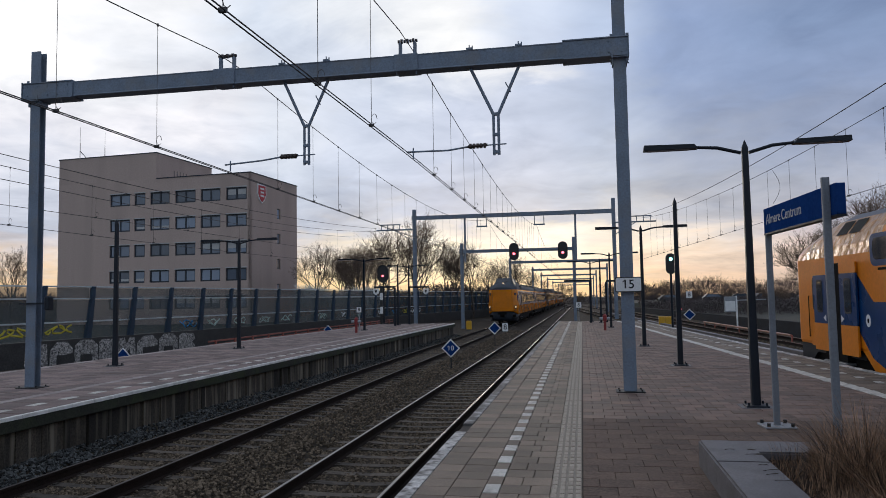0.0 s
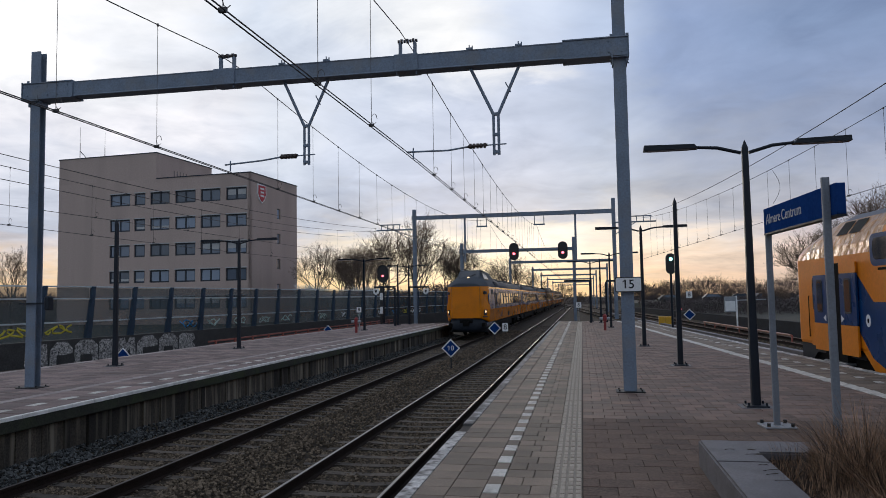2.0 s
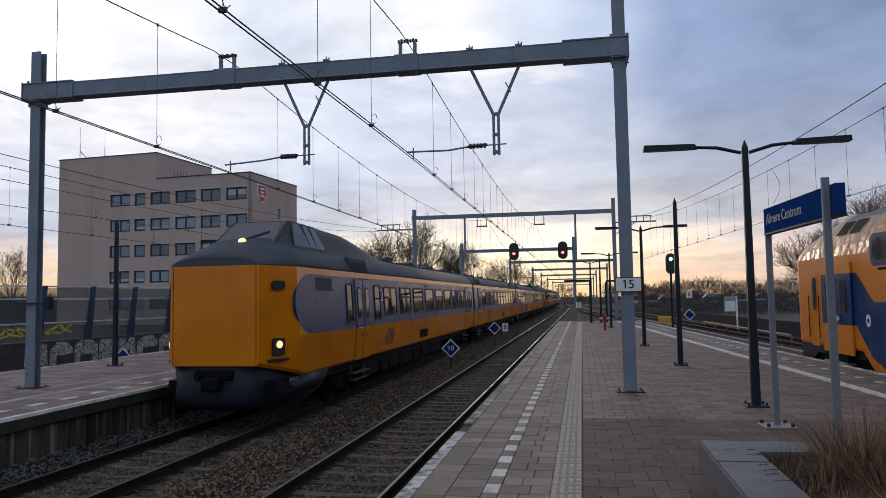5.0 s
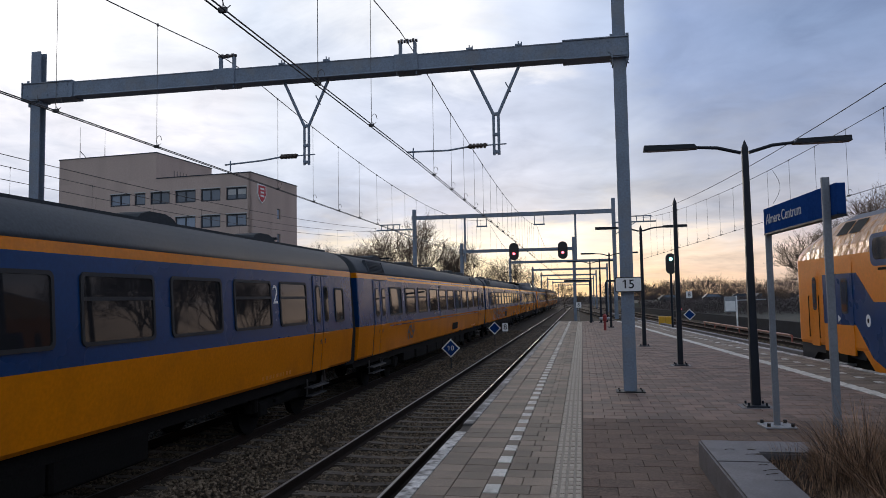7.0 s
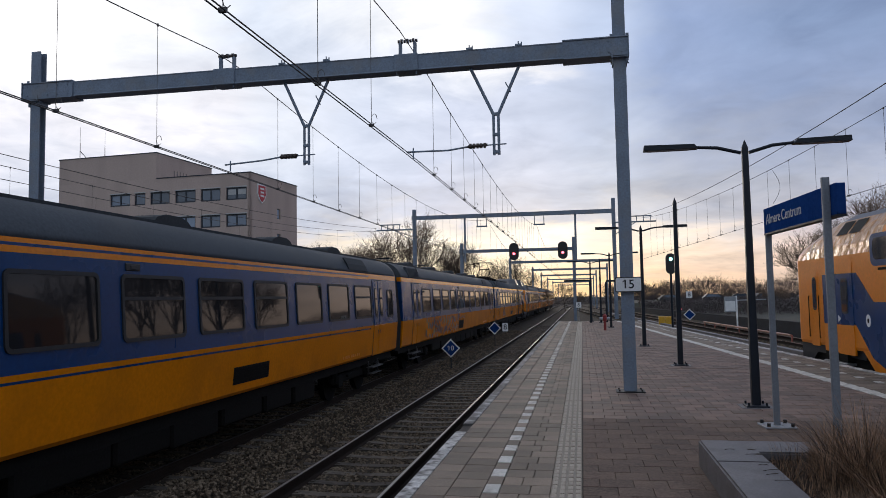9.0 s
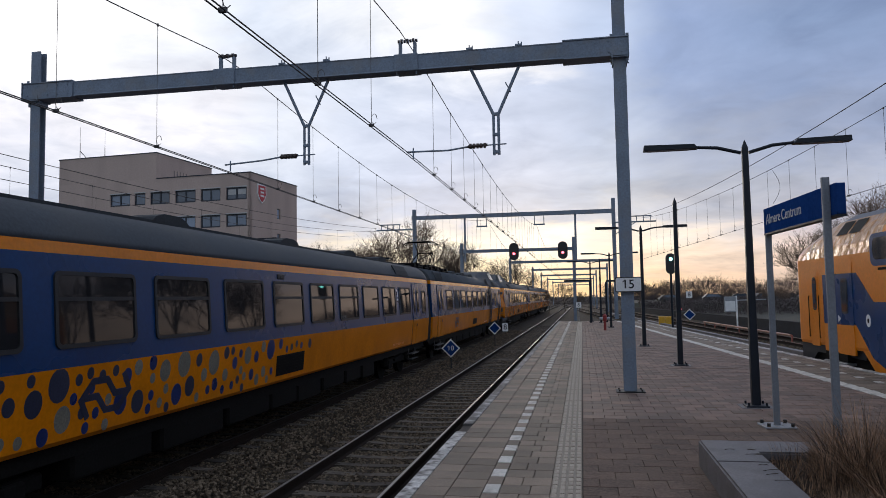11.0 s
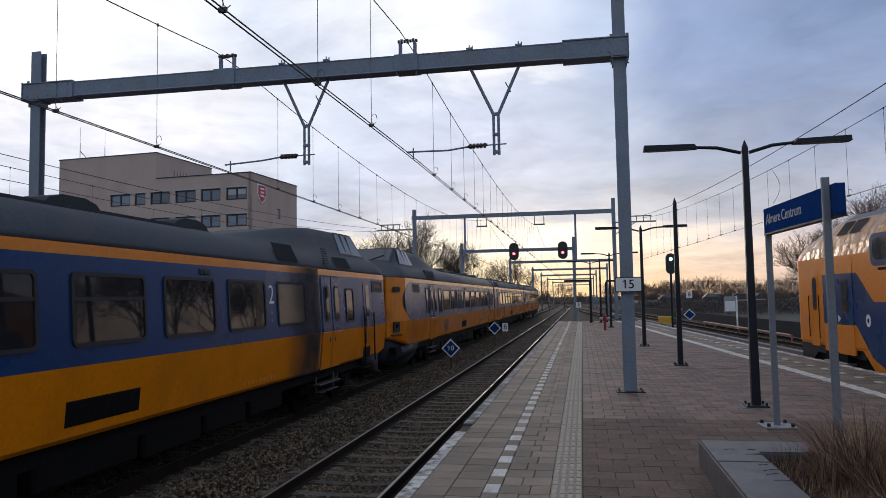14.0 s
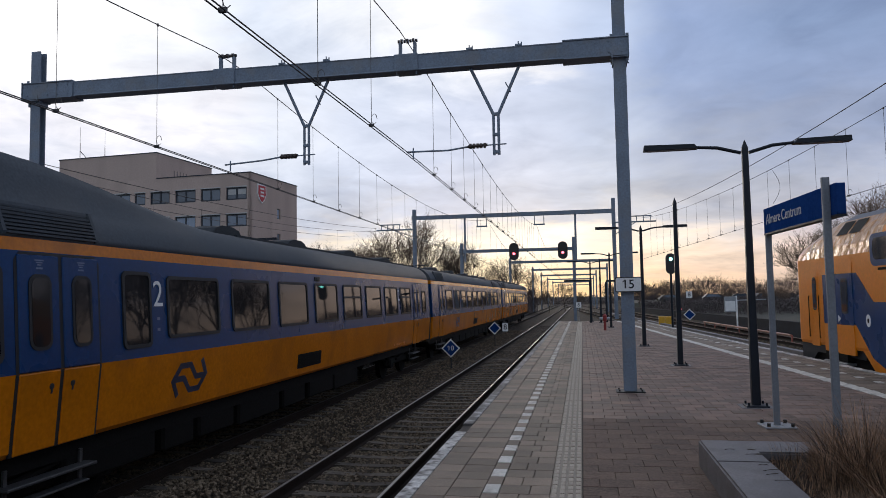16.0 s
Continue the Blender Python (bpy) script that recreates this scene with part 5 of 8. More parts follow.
def pantograph(car, s):
    base = tagged(new("pantograph"), "raised black pantograph")
    base.parent = car
    bm = bmesh.new()
    for x in (-0.55, 0.55):
        tube(bm, (x, s - 0.9, 4.05), (x, s + 0.9, 4.05), 0.035, n=6)
        for y in (-0.8, 0.8):
            leg = bmesh.new()
            for z in (3.74, 3.82, 3.90, 3.98):
                tube(leg, (x, s + y, z), (x, s + y, z + 0.05), 0.085, n=8)
            tube(leg, (x, s + y, 3.72), (x, s + y, 4.05), 0.06, n=8)
            part("insulator", leg, "insulator", base)
    for y in (-0.9, 0.0, 0.9):
        tube(bm, (-0.55, s + y, 4.05), (0.55, s + y, 4.05), 0.03, n=6)
    part("base_frame", bm, "train_dark", base)
    bm = bmesh.new()
    for x in (-1, 1):
        tube(bm, (x * 0.45, s - 0.7, 4.08), (x * 0.35, s + 0.75, 4.72), 0.022, n=6)
        tube(bm, (x * 0.35, s + 0.75, 4.72), (x * 0.3, s - 0.25, 5.12), 0.017, n=6)
        tube(bm, (x * 0.45, s + 0.6, 4.06), (x * 0.35, s + 0.75, 4.72), 0.018, n=6)
    tube(bm, (-0.35, s + 0.75, 4.72), (0.35, s + 0.75, 4.72), 0.025, n=6)
    tube(bm, (-0.45, s - 0.7, 4.08), (0.35, s + 0.75, 4.72), 0.014, n=6)
    part("folding_arm", bm, "train_dark", base)
    bm = bmesh.new()
    for y in (-0.4, -0.08):
        pts = [(-0.80, 5.04), (-0.58, 5.17), (0.58, 5.17), (0.80, 5.04)]
        for (u, v), (u2, v2) in zip(pts, pts[1:]):
            tube(bm, (u, s + y, v), (u2, s + y, v2), 0.022, n=6)
    tube(bm, (-0.3, s - 0.4, 5.15), (-0.3, s - 0.08, 5.15), 0.02, n=6)
    tube(bm, (0.3, s - 0.4, 5.15), (0.3, s - 0.08, 5.15), 0.02, n=6)
    part("collector_head", bm, "train_dark", base)
    bm = bmesh.new()
    for y, h in ((-4.4, 4.0), (-3.7, 4.06), (-2.8, 3.98), (-2.0, 4.05), (-1.3, 3.99), (1.2, 4.04), (1.9, 3.99), (2.7, 4.02)):
        box(bm, -0.6, 0.62, s + y, s + y + 0.42, 3.74, h, 0.03)
    for x in (-0.75, 0.0, 0.75):
        tube(bm, (x, s - 4.6, 3.86), (x * 0.8, s - 1.0, 3.90), 0.03, n=6)
        tube(bm, (x * 0.8, s - 1.0, 3.90), (x * 0.9, s + 3.0, 3.86), 0.028, n=6)
        for k in range(5):
            tube(bm, (x, s - 4.4 + 1.3 * k, 3.6), (x, s - 4.4 + 1.3 * k, 3.93), 0.05, n=8)
    part("roof_equipment", bm, "train_dark", car, "cables and insulators on the roof")


def cab_marks(car, s_of):
    """Illegible unit number low on the apron's side."""
    for k in range(4):
        bm = bmesh.new()
        x = 1.22 + 0.012 * k
        box(bm, x - 0.02, x, *sorted((s_of(0.95 + 0.09 * k), s_of(1.01 + 0.09 * k))), 0.86, 0.94)
        part("mark_bar", bm, "faint_white", car)


def cab_car(lit, label):
    """A driving trailer, 26.6 m, nose at s = 0."""
    L = 26.6
    car = thing("train_car", label, "train car", group="cars of the passing train")
    make_body(car, L, "front")
    make_cab(car, L, "front", lit)
    blob(car, L, "front")
    o = L
    wins = [(a + o, b + o) for a, b in ((-18.75, -17.2), (-16.75, -15.2), (-14.75, -13.2), (-12.75, -11.2), (-10.75, -9.2), (-8.78, -7.23), (-6.8, -5.25), (-4.85, -3.4))]
    side_windows(car, wins)
    side_windows(car, [(-22.35 + o, -21.82 + o), (-19.8 + o, -19.15 + o)], 1.95, 2.98, "narrow_window")
    side_windows(car, [(-1.55 + o, -0.9 + o)], 2.02, 2.85, "narrow_window")
    pair_doors(car, -21.65 + o)
    pair_doors(car, -3.18 + o, 0.78)
    bm = bmesh.new()
    box(bm, HALF - 0.02, HALF + 0.012, -24.5 + o, -23.4 + o, 2.78, 3.08, 0.01)
    part("destination_display", bm, "rubber", car, "dark destination display")
    grille(car, -21.75 + o, -20.3 + o)
    vent_plate(car, -13.75 + o, -12.35 + o)
    logo(car, -18.1 + o, 1.42)
    class_number(car, -18.97 + o, "2")
    class_number(car, -5.05 + o, "2")
    roof_bits(car, [-15.5 + o, -12.0 + o, -8.0 + o, -4.0 + o])
    roof_rails(car, 11.2, L - 0.6)
    small_print(car, 21.0)
    cab_marks(car, (lambda s: s))
    side_sensor(car, -12.7 + o)
    make_bogie(car, 5.6)
    make_bogie(car, L - 3.8)
    underframe(car, L - 2)
    gangway(car, L - 0.1)
    lean_sides(car)
    return car


def mid_car(label, first, spots):
    L = 26.3
    car = thing("train_car", label, "train car", group="cars of the passing train")
    make_body(car, L, "")
    back = -0.06 if first else -0.2
    side_windows(car, [(a + back, a + 1.55 + back) for a in (3.55, 5.6, 7.6, 9.65, 11.65, 13.62, 15.6, 17.6, 19.6, 21.65)])
    side_windows(car, [(24.87, 25.5)], 2.02, 2.85, "narrow_window")
    pair_doors(car, 1.65)
    pair_doors(car, 23.13, 0.78)
    grille(car, 1.4, 3.05)
    roof_hatch(car, 21.3, 23.0)
    side_sensor(car, 11.7)
    logo(car, 6.35, 1.42)
    if spots != 2:
        vent_plate(car, 14.75, 16.2) if first else vent_plate(car, 11.6, 13.05)
    else:
        vent_plate(car, 11.6, 13.05, 1.08, 1.48)
    class_number(car, 5.31 if first else 21.2, "1" if first else "2")
    if first:
        for side in (1, -1):
            bm = bmesh.new()
            box(bm, *sorted((side * (HALF - 0.01), side * (HALF + 0.004))), 3.4, 23.0, 3.19, 3.225)
            box(bm, *sorted((side * (HALF - 0.01), side * (HALF + 0.004))), 3.4, 23.0, 1.72, 1.75)
            part("stripe", bm, "train_blue", car, "thin blue stripe")
            bm = bmesh.new()
            box(bm, *sorted((side * (HALF - 0.01), side * (HALF + 0.003))), 3.4, 23.0, 3.115, 3.19)
            part("class_stripe", bm, "train_yellow", car, "yellow stripe")
    if spots == 2:
        rng, laid = random.Random(4), []
        for _ in range(1500):
            s, z, r = rng.uniform(4.0, 13.6), rng.uniform(1.02, 1.74), rng.choice((0.07, 0.10, 0.15, 0.19))
            if z - r < 0.97 or z + r > 1.86 or (s + r > 11.5 and abs(z - 1.28) < 0.22 + r) or rng.random() < (s - 11.6) * 0.5:
                continue
            if any(math.hypot(s - a, z - c) < r + q + 0.04 for a, c, q in laid):
                continue
            laid.append((s, z, r))
            bm = bmesh.new()
            prism(bm, [(s + r * 0.90 * math.cos(a), min(1.815, z + r * 1.05 * math.sin(a))) for a in np.linspace(0, 6.28, 17)[:-1]], "x", HALF, HALF + 0.003)
            part("livery_spot", bm, ("spot_dark", "spot_grey", "spot_blue")[len(laid) % 3], car, "round blue or grey livery spot")
    roof_bits(car, [4.5, 9.0, 14.0, 18.5, 22.0])
    roof_rails(car, 0.6, L - 0.6)
    small_print(car, 20.7)
    make_bogie(car, 3.9)
    make_bogie(car, L - 3.9)
    underframe(car, L)
    gangway(car, L + 0.1)
    lean_sides(car)
    return car


def tail_car(label):
    """A motor car with a cab at its rear end, as coupled before the next unit."""
    L = 26.5
    car = thing("train_car", label, "train car", group="cars of the passing train")
    make_body(car, L, "rear")
    make_cab(car, L, "rear", False)
    side_windows(car, [(a, a + 1.5) for a in (3.48, 5.46, 7.47, 9.5, 11.55, 13.5, 15.45, 17.5)])
    side_windows(car, [(21.75, 22.4)], 1.98, 2.85, "narrow_window")
    pair_doors(car, 1.35)
    side_sensor(car, 14.55)
    pair_doors(car, 19.95)
    # cab door with its two long grab rails
    for side in (1, -1):
        bm = bmesh.new()
        prism(bm, [(23.3, 1.822), (24.0, 1.822), (24.0, 2.95), (23.9, 3.05), (23.4, 3.05), (23.3, 2.95)], "x", *sorted((side * (HALF - 0.02), side * (HALF + 0.012))))
        d = part("cab_door", bm, "train_blue", car, "narrow blue and yellow crew door")
        bm = bmesh.new()
        prism(bm, rounded(23.31, 23.99, 1.26, 1.815, 0.04), "x", *sorted((side * HALF, side * (HALF + 0.016))))
        part("door_lower", bm, "train_yellow", d)
        bm = bmesh.new()
        prism(bm, rounded(23.5, 23.8, 2.1, 2.95, 0.1), "x", *sorted((side * HALF, side * (HALF + 0.02))))
        part("door_window", bm, "train_glass", d)
        for s in (23.2, 24.12):
            bm = bmesh.new()
            tube(bm, (side * (HALF + 0.05), s, 0.85), (side * (HALF + 0.05), s, 2.2), 0.02, n=6)
            part("grab_rail", bm, "train_dark", d)
        bm = bmesh.new()
        # solid dark block in place of a recess, its shade put into colour
        box(bm, *sorted((side * (HALF - 0.12), side * (HALF + 0.006))), 23.33, 23.97, 0.96, 1.25)
        for z in (0.42, 0.68):
            box(bm, *sorted((side * (HALF - 0.25), side * (HALF - 0.03))), 23.36, 23.94, z, z + 0.03)
        for s in (23.36, 23.91):
            box(bm, *sorted((side * (HALF - 0.10), side * (HALF - 0.06))), s, s + 0.03, 0.42, 0.98)
        part("crew_step", bm, "train_dark", d, "steps and a dark block for the shaded foothold recess")
        bm = bmesh.new()
        tube(bm, (side * (HALF + 0.05), 23.42, 1.35), (side * (HALF + 0.05), 23.42, 2.35), 0.014, n=6)
        part("door_handle", bm, "step_steel", d)
        bm = bmesh.new()
        box(bm, *sorted((side * (HALF - 0.02), side * (HALF + 0.014))), 24.15, 25.25, 2.76, 3.08)
        shown = part("destination_display", bm, "rubber", car, "dark destination display with dim orange letters")
        for k in range(9):
            bm = bmesh.new()
            box(bm, *sorted((side * (HALF + 0.012), side * (HALF + 0.017))), 24.42 + 0.075 * k, 24.47 + 0.075 * k, 2.88, 2.97 + 0.03 * (k % 3 == 0))
            part("letter_bar", bm, "led_orange", shown)
    # side band runs to the end; sooty film before the rear doors; roof hatches
    for side in (1, -1):
        bm = bmesh.new()
        prism(bm, rounded(24.2, 25.35, 1.823, 3.14, 0.2), "x", *sorted((side * (HALF - 0.03), side * (HALF + 0.004))))
        part("livery_panel", bm, "train_blue", car, "blue livery panel with a rounded end")
        bm = bmesh.new()
        for z0, z1 in ((0.95, 1.815), (1.818, 3.27)):
            box(bm, *sorted((side * (HALF + 0.026), side * (HALF + 0.029))), -2.6, 0.6, z0, z1)
        o = part("soot_stain", bm, "soot", car, "sooty film on the paint")
        o.location = (0, 19.2, 0)
    for a, b, w in ((17.7, 18.75, 0.5), (21.25, 22.4, 0.36)):
        bm = bmesh.new()
        vs = [bm.verts.new(p) for p in ((1.415, a, 3.36), (1.415, b, 3.36), (1.33 - w * 0.18, b - 0.1, 3.36 + w * 0.75), (1.33 - w * 0.18, a - 0.1, 3.36 + w * 0.75))]
        bm.faces.new(vs)
        bmesh.ops.solidify(bm, geom=bm.faces[:], thickness=0.05)
        part("roof_hatch", bm, "roof_dark", car)
    bm = bmesh.new()
    for k in range(7):
        z = 3.42 + 0.055 * k
        box(bm, 1.405 - 0.10 * (k / 6) ** 1.4, 1.43 - 0.10 * (k / 6) ** 1.4, 20.3, 20.62, z, z + 0.025)
    part("roof_louvre", bm, "roof_dark", car)
    grille(car, 1.4, 2.9)
    vent_plate(car, 11.5, 12.95)
    logo(car, 6.15, 1.42)
    class_number(car, 5.2, "2")
    class_number(car, 17.22, "2")
    roof_bits(car, [9.5, 12.5, 15.5])
    pantograph(car, 4.9)
    make_bogie(car, 3.9)
    make_bogie(car, L - 5.2)
    underframe(car, L - 2)
    roof_rails(car, 10.0, 15.2)
    small_print(car, 16.1)
    lean_sides(car)
    return car


def build_train():
    """The passing train: each car with its place behind the first joint."""
    cars = [(-26.6, cab_car(True, "yellow and blue intercity driving car with lit headlamps"))]
    cars.append((0.15, mid_car("blue and yellow first class car with thin yellow stripes", True, 0)))
    cars.append((26.75, mid_car("blue and yellow car with round livery spots", False, 2)))
    cars.append((53.3, tail_car("motor car with raised pantograph and sooty rear cab")))
    cars.append((80.6, cab_car(False, "yellow and blue driving car leading the second unit")))
    cars.append((107.35, mid_car("blue and yellow car of the second unit", False, 0)))
    cars.append((133.95, mid_car("last blue and yellow car of the train", False, 0)))
    for _, car in cars[4:]:
        for ob in car.children_recursive:
            for slot in ob.material_slots:
                if slot.material == M["train_yellow"]:
                    slot.link = "OBJECT"
                    slot.material = M["train_yellow_dull"]
    return cars


TRAIN = build_train()


# ---- standing double-decker ----
DOOR_LEAVES = []


def make_double_decker():
    place = Matrix.Translation((right_edge(23.4) + 1.66, 23.4, RAIL)) @ Matrix.Rotation(-math.atan(SLOPE), 4, "Z")
    car = thing("double_decker_car", "yellow and blue double-decker train car with closing doors", "train car", place)
    W = 1.4
    st = [0.0, -0.06, -0.2, -0.5, -0.9, -1.5, -2.2, -5.2, -26.0]
    full = [(W - 0.03, 1.12), (W, 1.2), (W, 2.2), (W, 3.46), (W - 0.05, 3.72), (W - 0.2, 4.05), (W - 0.48, 4.38), (0.5, 4.58), (0.0, 4.64)]
    verts, faces, mats = [], [], []
    for s in st:
        inset = {0.0: 0.10, -0.06: 0.04, -0.2: 0.0}.get(s, 0.0)
        rise = min(1.0, 0.45 + 0.55 * (-s / 2.2) ** 0.6)
        half = [(x - inset * (x > 0.6), z if z < 3.5 else 3.46 + (z - 3.46) * rise) for x, z in full]
        verts += [(-x, s, z) for x, z in half] + [(x, s, z) for x, z in half[-2::-1]]
    n = 17
    for k in range(len(st) - 1):
        for i in range(n - 1):
            faces.append((k * n + i, k * n + i + 1, (k + 1) * n + i + 1, (k + 1) * n + i))
            j = min(i, n - 2 - i)
            mats.append(2 if 3 <= j <= 5 and st[k] > -5.0 else 1 if j >= 5 else 0)
        faces.append((k * n + n - 1, k * n, (k + 1) * n, (k + 1) * n + n - 1))
        mats.append(0)
    for k in (0, len(st) - 1):
        faces.append(tuple(k * n + i for i in range(n)))
        mats.append(0)
    me = raw("body", verts, faces, ["dd_yellow", "dd_roof", "dd_film"])
    me.polygons.foreach_set("material_index", mats)
    bm = bmesh.new()
    bm.from_mesh(me)
    bmesh.ops.recalc_face_normals(bm, faces=bm.faces[:])
    bm.to_mesh(me)
    bm.free()
    link("body", me, car)
    X = -W

    def plate(name, pts, mat, x0, x1, parent, label=""):
        bm = bmesh.new()
        prism(bm, pts, "x", x0, x1)
        return part(name, bm, mat, parent, label)
    # lower body between the bogies
    bm = bmesh.new()
    prism(bm, [(-4.2, 1.14), (-4.9, 0.62), (-22, 0.62), (-22.6, 1.14)], "x", -W + 0.01, W - 0.01)
    part("lower_body", bm, "dd_yellow", car)
    plate("livery_panel", [(-3.80, 3.0), (-4.05, 3.0), (-4.9, 2.3), (-25.9, 2.3), (-25.9, 0.72), (-5.6, 0.72), (-4.75, 1.0), (-3.92, 1.74), (-3.80, 1.74)], "train_blue", X - 0.004, X + 0.02, car, "angular blue livery panel")
    # open doorway: a dark plate paints the shade inside; folded-out leaves
    plate("doorway", rounded(-3.35, -2.0, 0.78, 3.28, 0.05), "train_dark", X - 0.006, X + 0.3, car, "dark plate for the shade inside the open doorway")
    for a, b in ((-2.37, -1.49), (-4.17, -3.22)):
        d = plate("door_leaf", rounded(a, b, 1.72, 3.0, 0.05), "train_blue", X - 0.075, X - 0.03, car, "sliding blue and yellow door leaf")
        DOOR_LEAVES.append(d)
        plate("leaf_lower", rounded(a, b, 1.0 if a > -3 else 0.98, 1.715, 0.03), "dd_yellow", X - 0.075, X - 0.03, d)
        plate("leaf_upper", rounded(a, b, 3.005, 3.28, 0.03), "dd_yellow", X - 0.07, X - 0.03, d)
        c = (a + b) / 2
        plate("door_window", rounded(c - 0.2, c + 0.2, 2.0, 2.88, 0.1), "rubber", X - 0.085, X - 0.07, d)
        plate("pane", rounded(c - 0.15, c + 0.15, 2.05, 2.83, 0.08), "dd_glass", X - 0.09, X - 0.08, d)
        e = b - 0.06 if a < -3 else a + 0.06
        g = 1 if a < -3 else -1
        plate("arrow_mark", [(e, 1.95), (e - g * 0.16, 1.87), (e, 1.78)], "white", X - 0.084, X - 0.072, d, "white arrow sticker")
    bm = bmesh.new()
    box(bm, X - 0.05, X + 0.2, -3.4, -1.95, 0.70, 0.76, 0.01)
    part("door_step", bm, "steel", car)
    crew = plate("crew_door", rounded(-1.62, -1.05, 1.08, 3.12, 0.06), "dd_yellow", X - 0.007, X + 0.02, car, "narrow yellow crew door")
    o = plate("door_window", rounded(-1.52, -1.24, 2.05, 2.96, 0.12), "rubber", X - 0.014, X, crew)
    plate("pane", rounded(-1.48, -1.28, 2.1, 2.91, 0.09), "dd_glass", X - 0.018, X, crew)
    for y in (-0.97, -1.69):
        bm = bmesh.new()
        tube(bm, (X - 0.024, y, 1.31), (X - 0.024, y, 2.45), 0.012, n=6)
        for z in (1.32, 2.44):
            tube(bm, (X - 0.024, y, z), (X + 0.02, y, z), 0.012, n=6)
        part("grab_rail", bm, "train_dark", crew)
    # upper window, lower windows, stripe
    for k in range(6):
        a = -5.9 - 3.1 * k
        plate("upper_window", rounded(a - 2.4, a + (0.55 if k else 1.05), 3.12, 3.86, 0.2), "train_blue", X - 0.006, X + 0.12, car)
        plate("pane", rounded(a - 2.3, a + (0.35 if k else 0.9), 3.26, 3.76, 0.16), "dd_glass", X - 0.012, X + 0.1, car)
        plate("lower_window", rounded(a - 2.2, a + 0.4, 0.98, 1.9, 0.1), "rubber", X - 0.010, X + 0.02, car)
        plate("pane", rounded(a - 2.12, a + 0.32, 1.05, 1.83, 0.08), "dd_glass", X - 0.014, X + 0.02, car)
    plate("stripe", [(-5.2, 3.02), (-25.9, 3.02), (-25.9, 3.08), (-5.2, 3.08)], "train_dark", X - 0.004, X + 0.01, car)
    bm = bmesh.new()
    prism(bm, [(-4.6 + 0.12 * math.cos(a), 1.86 + 0.15 * math.sin(a)) for a in np.linspace(0, 6.28, 17)[:-1]], "x", X - 0.009, X)
    o = part("round_mark", bm, "white", car, "white round sticker")
    bm = bmesh.new()
    prism(bm, [(-4.6 + 0.045 * math.cos(a), 1.86 + 0.06 * math.sin(a)) for a in np.linspace(0, 6.28, 13)[:-1]], "x", X - 0.012, X)
    part("mark_centre", bm, "train_dark", o)
    # roof hatches
    for a, b in ((-2.6, -3.25), (-3.35, -4.0)):
        bm = bmesh.new()
        vs = [bm.verts.new(p) for p in ((-W + 0.16, a, 4.0), (-W + 0.16, b, 4.0), (-W + 0.42, b, 4.345), (-W + 0.42, a, 4.345))]
        bm.faces.new(vs)
        bmesh.ops.solidify(bm, geom=bm.faces[:], thickness=0.04)
        part("roof_hatch", bm, "rubber", car)
    # underframe at the end, bogie
    bm = bmesh.new()
    prism(bm, [(-0.05, 1.14), (-0.05, 0.55), (-0.6, 0.5), (-1.2, 0.9), (-4.2, 0.9), (-4.2, 1.14)], "x", -W + 0.08, W - 0.08)
    part("end_apron", bm, "train_apron", car, "grey end skirt")
    bm = bmesh.new()
    box(bm, -1.22, 1.22, -25.8, -0.4, 0.5, 1.12)
    part("underframe", bm, "train_dark", car)
    make_bogie(car, -2.9)
    make_bogie(car, -22.5)
    return car


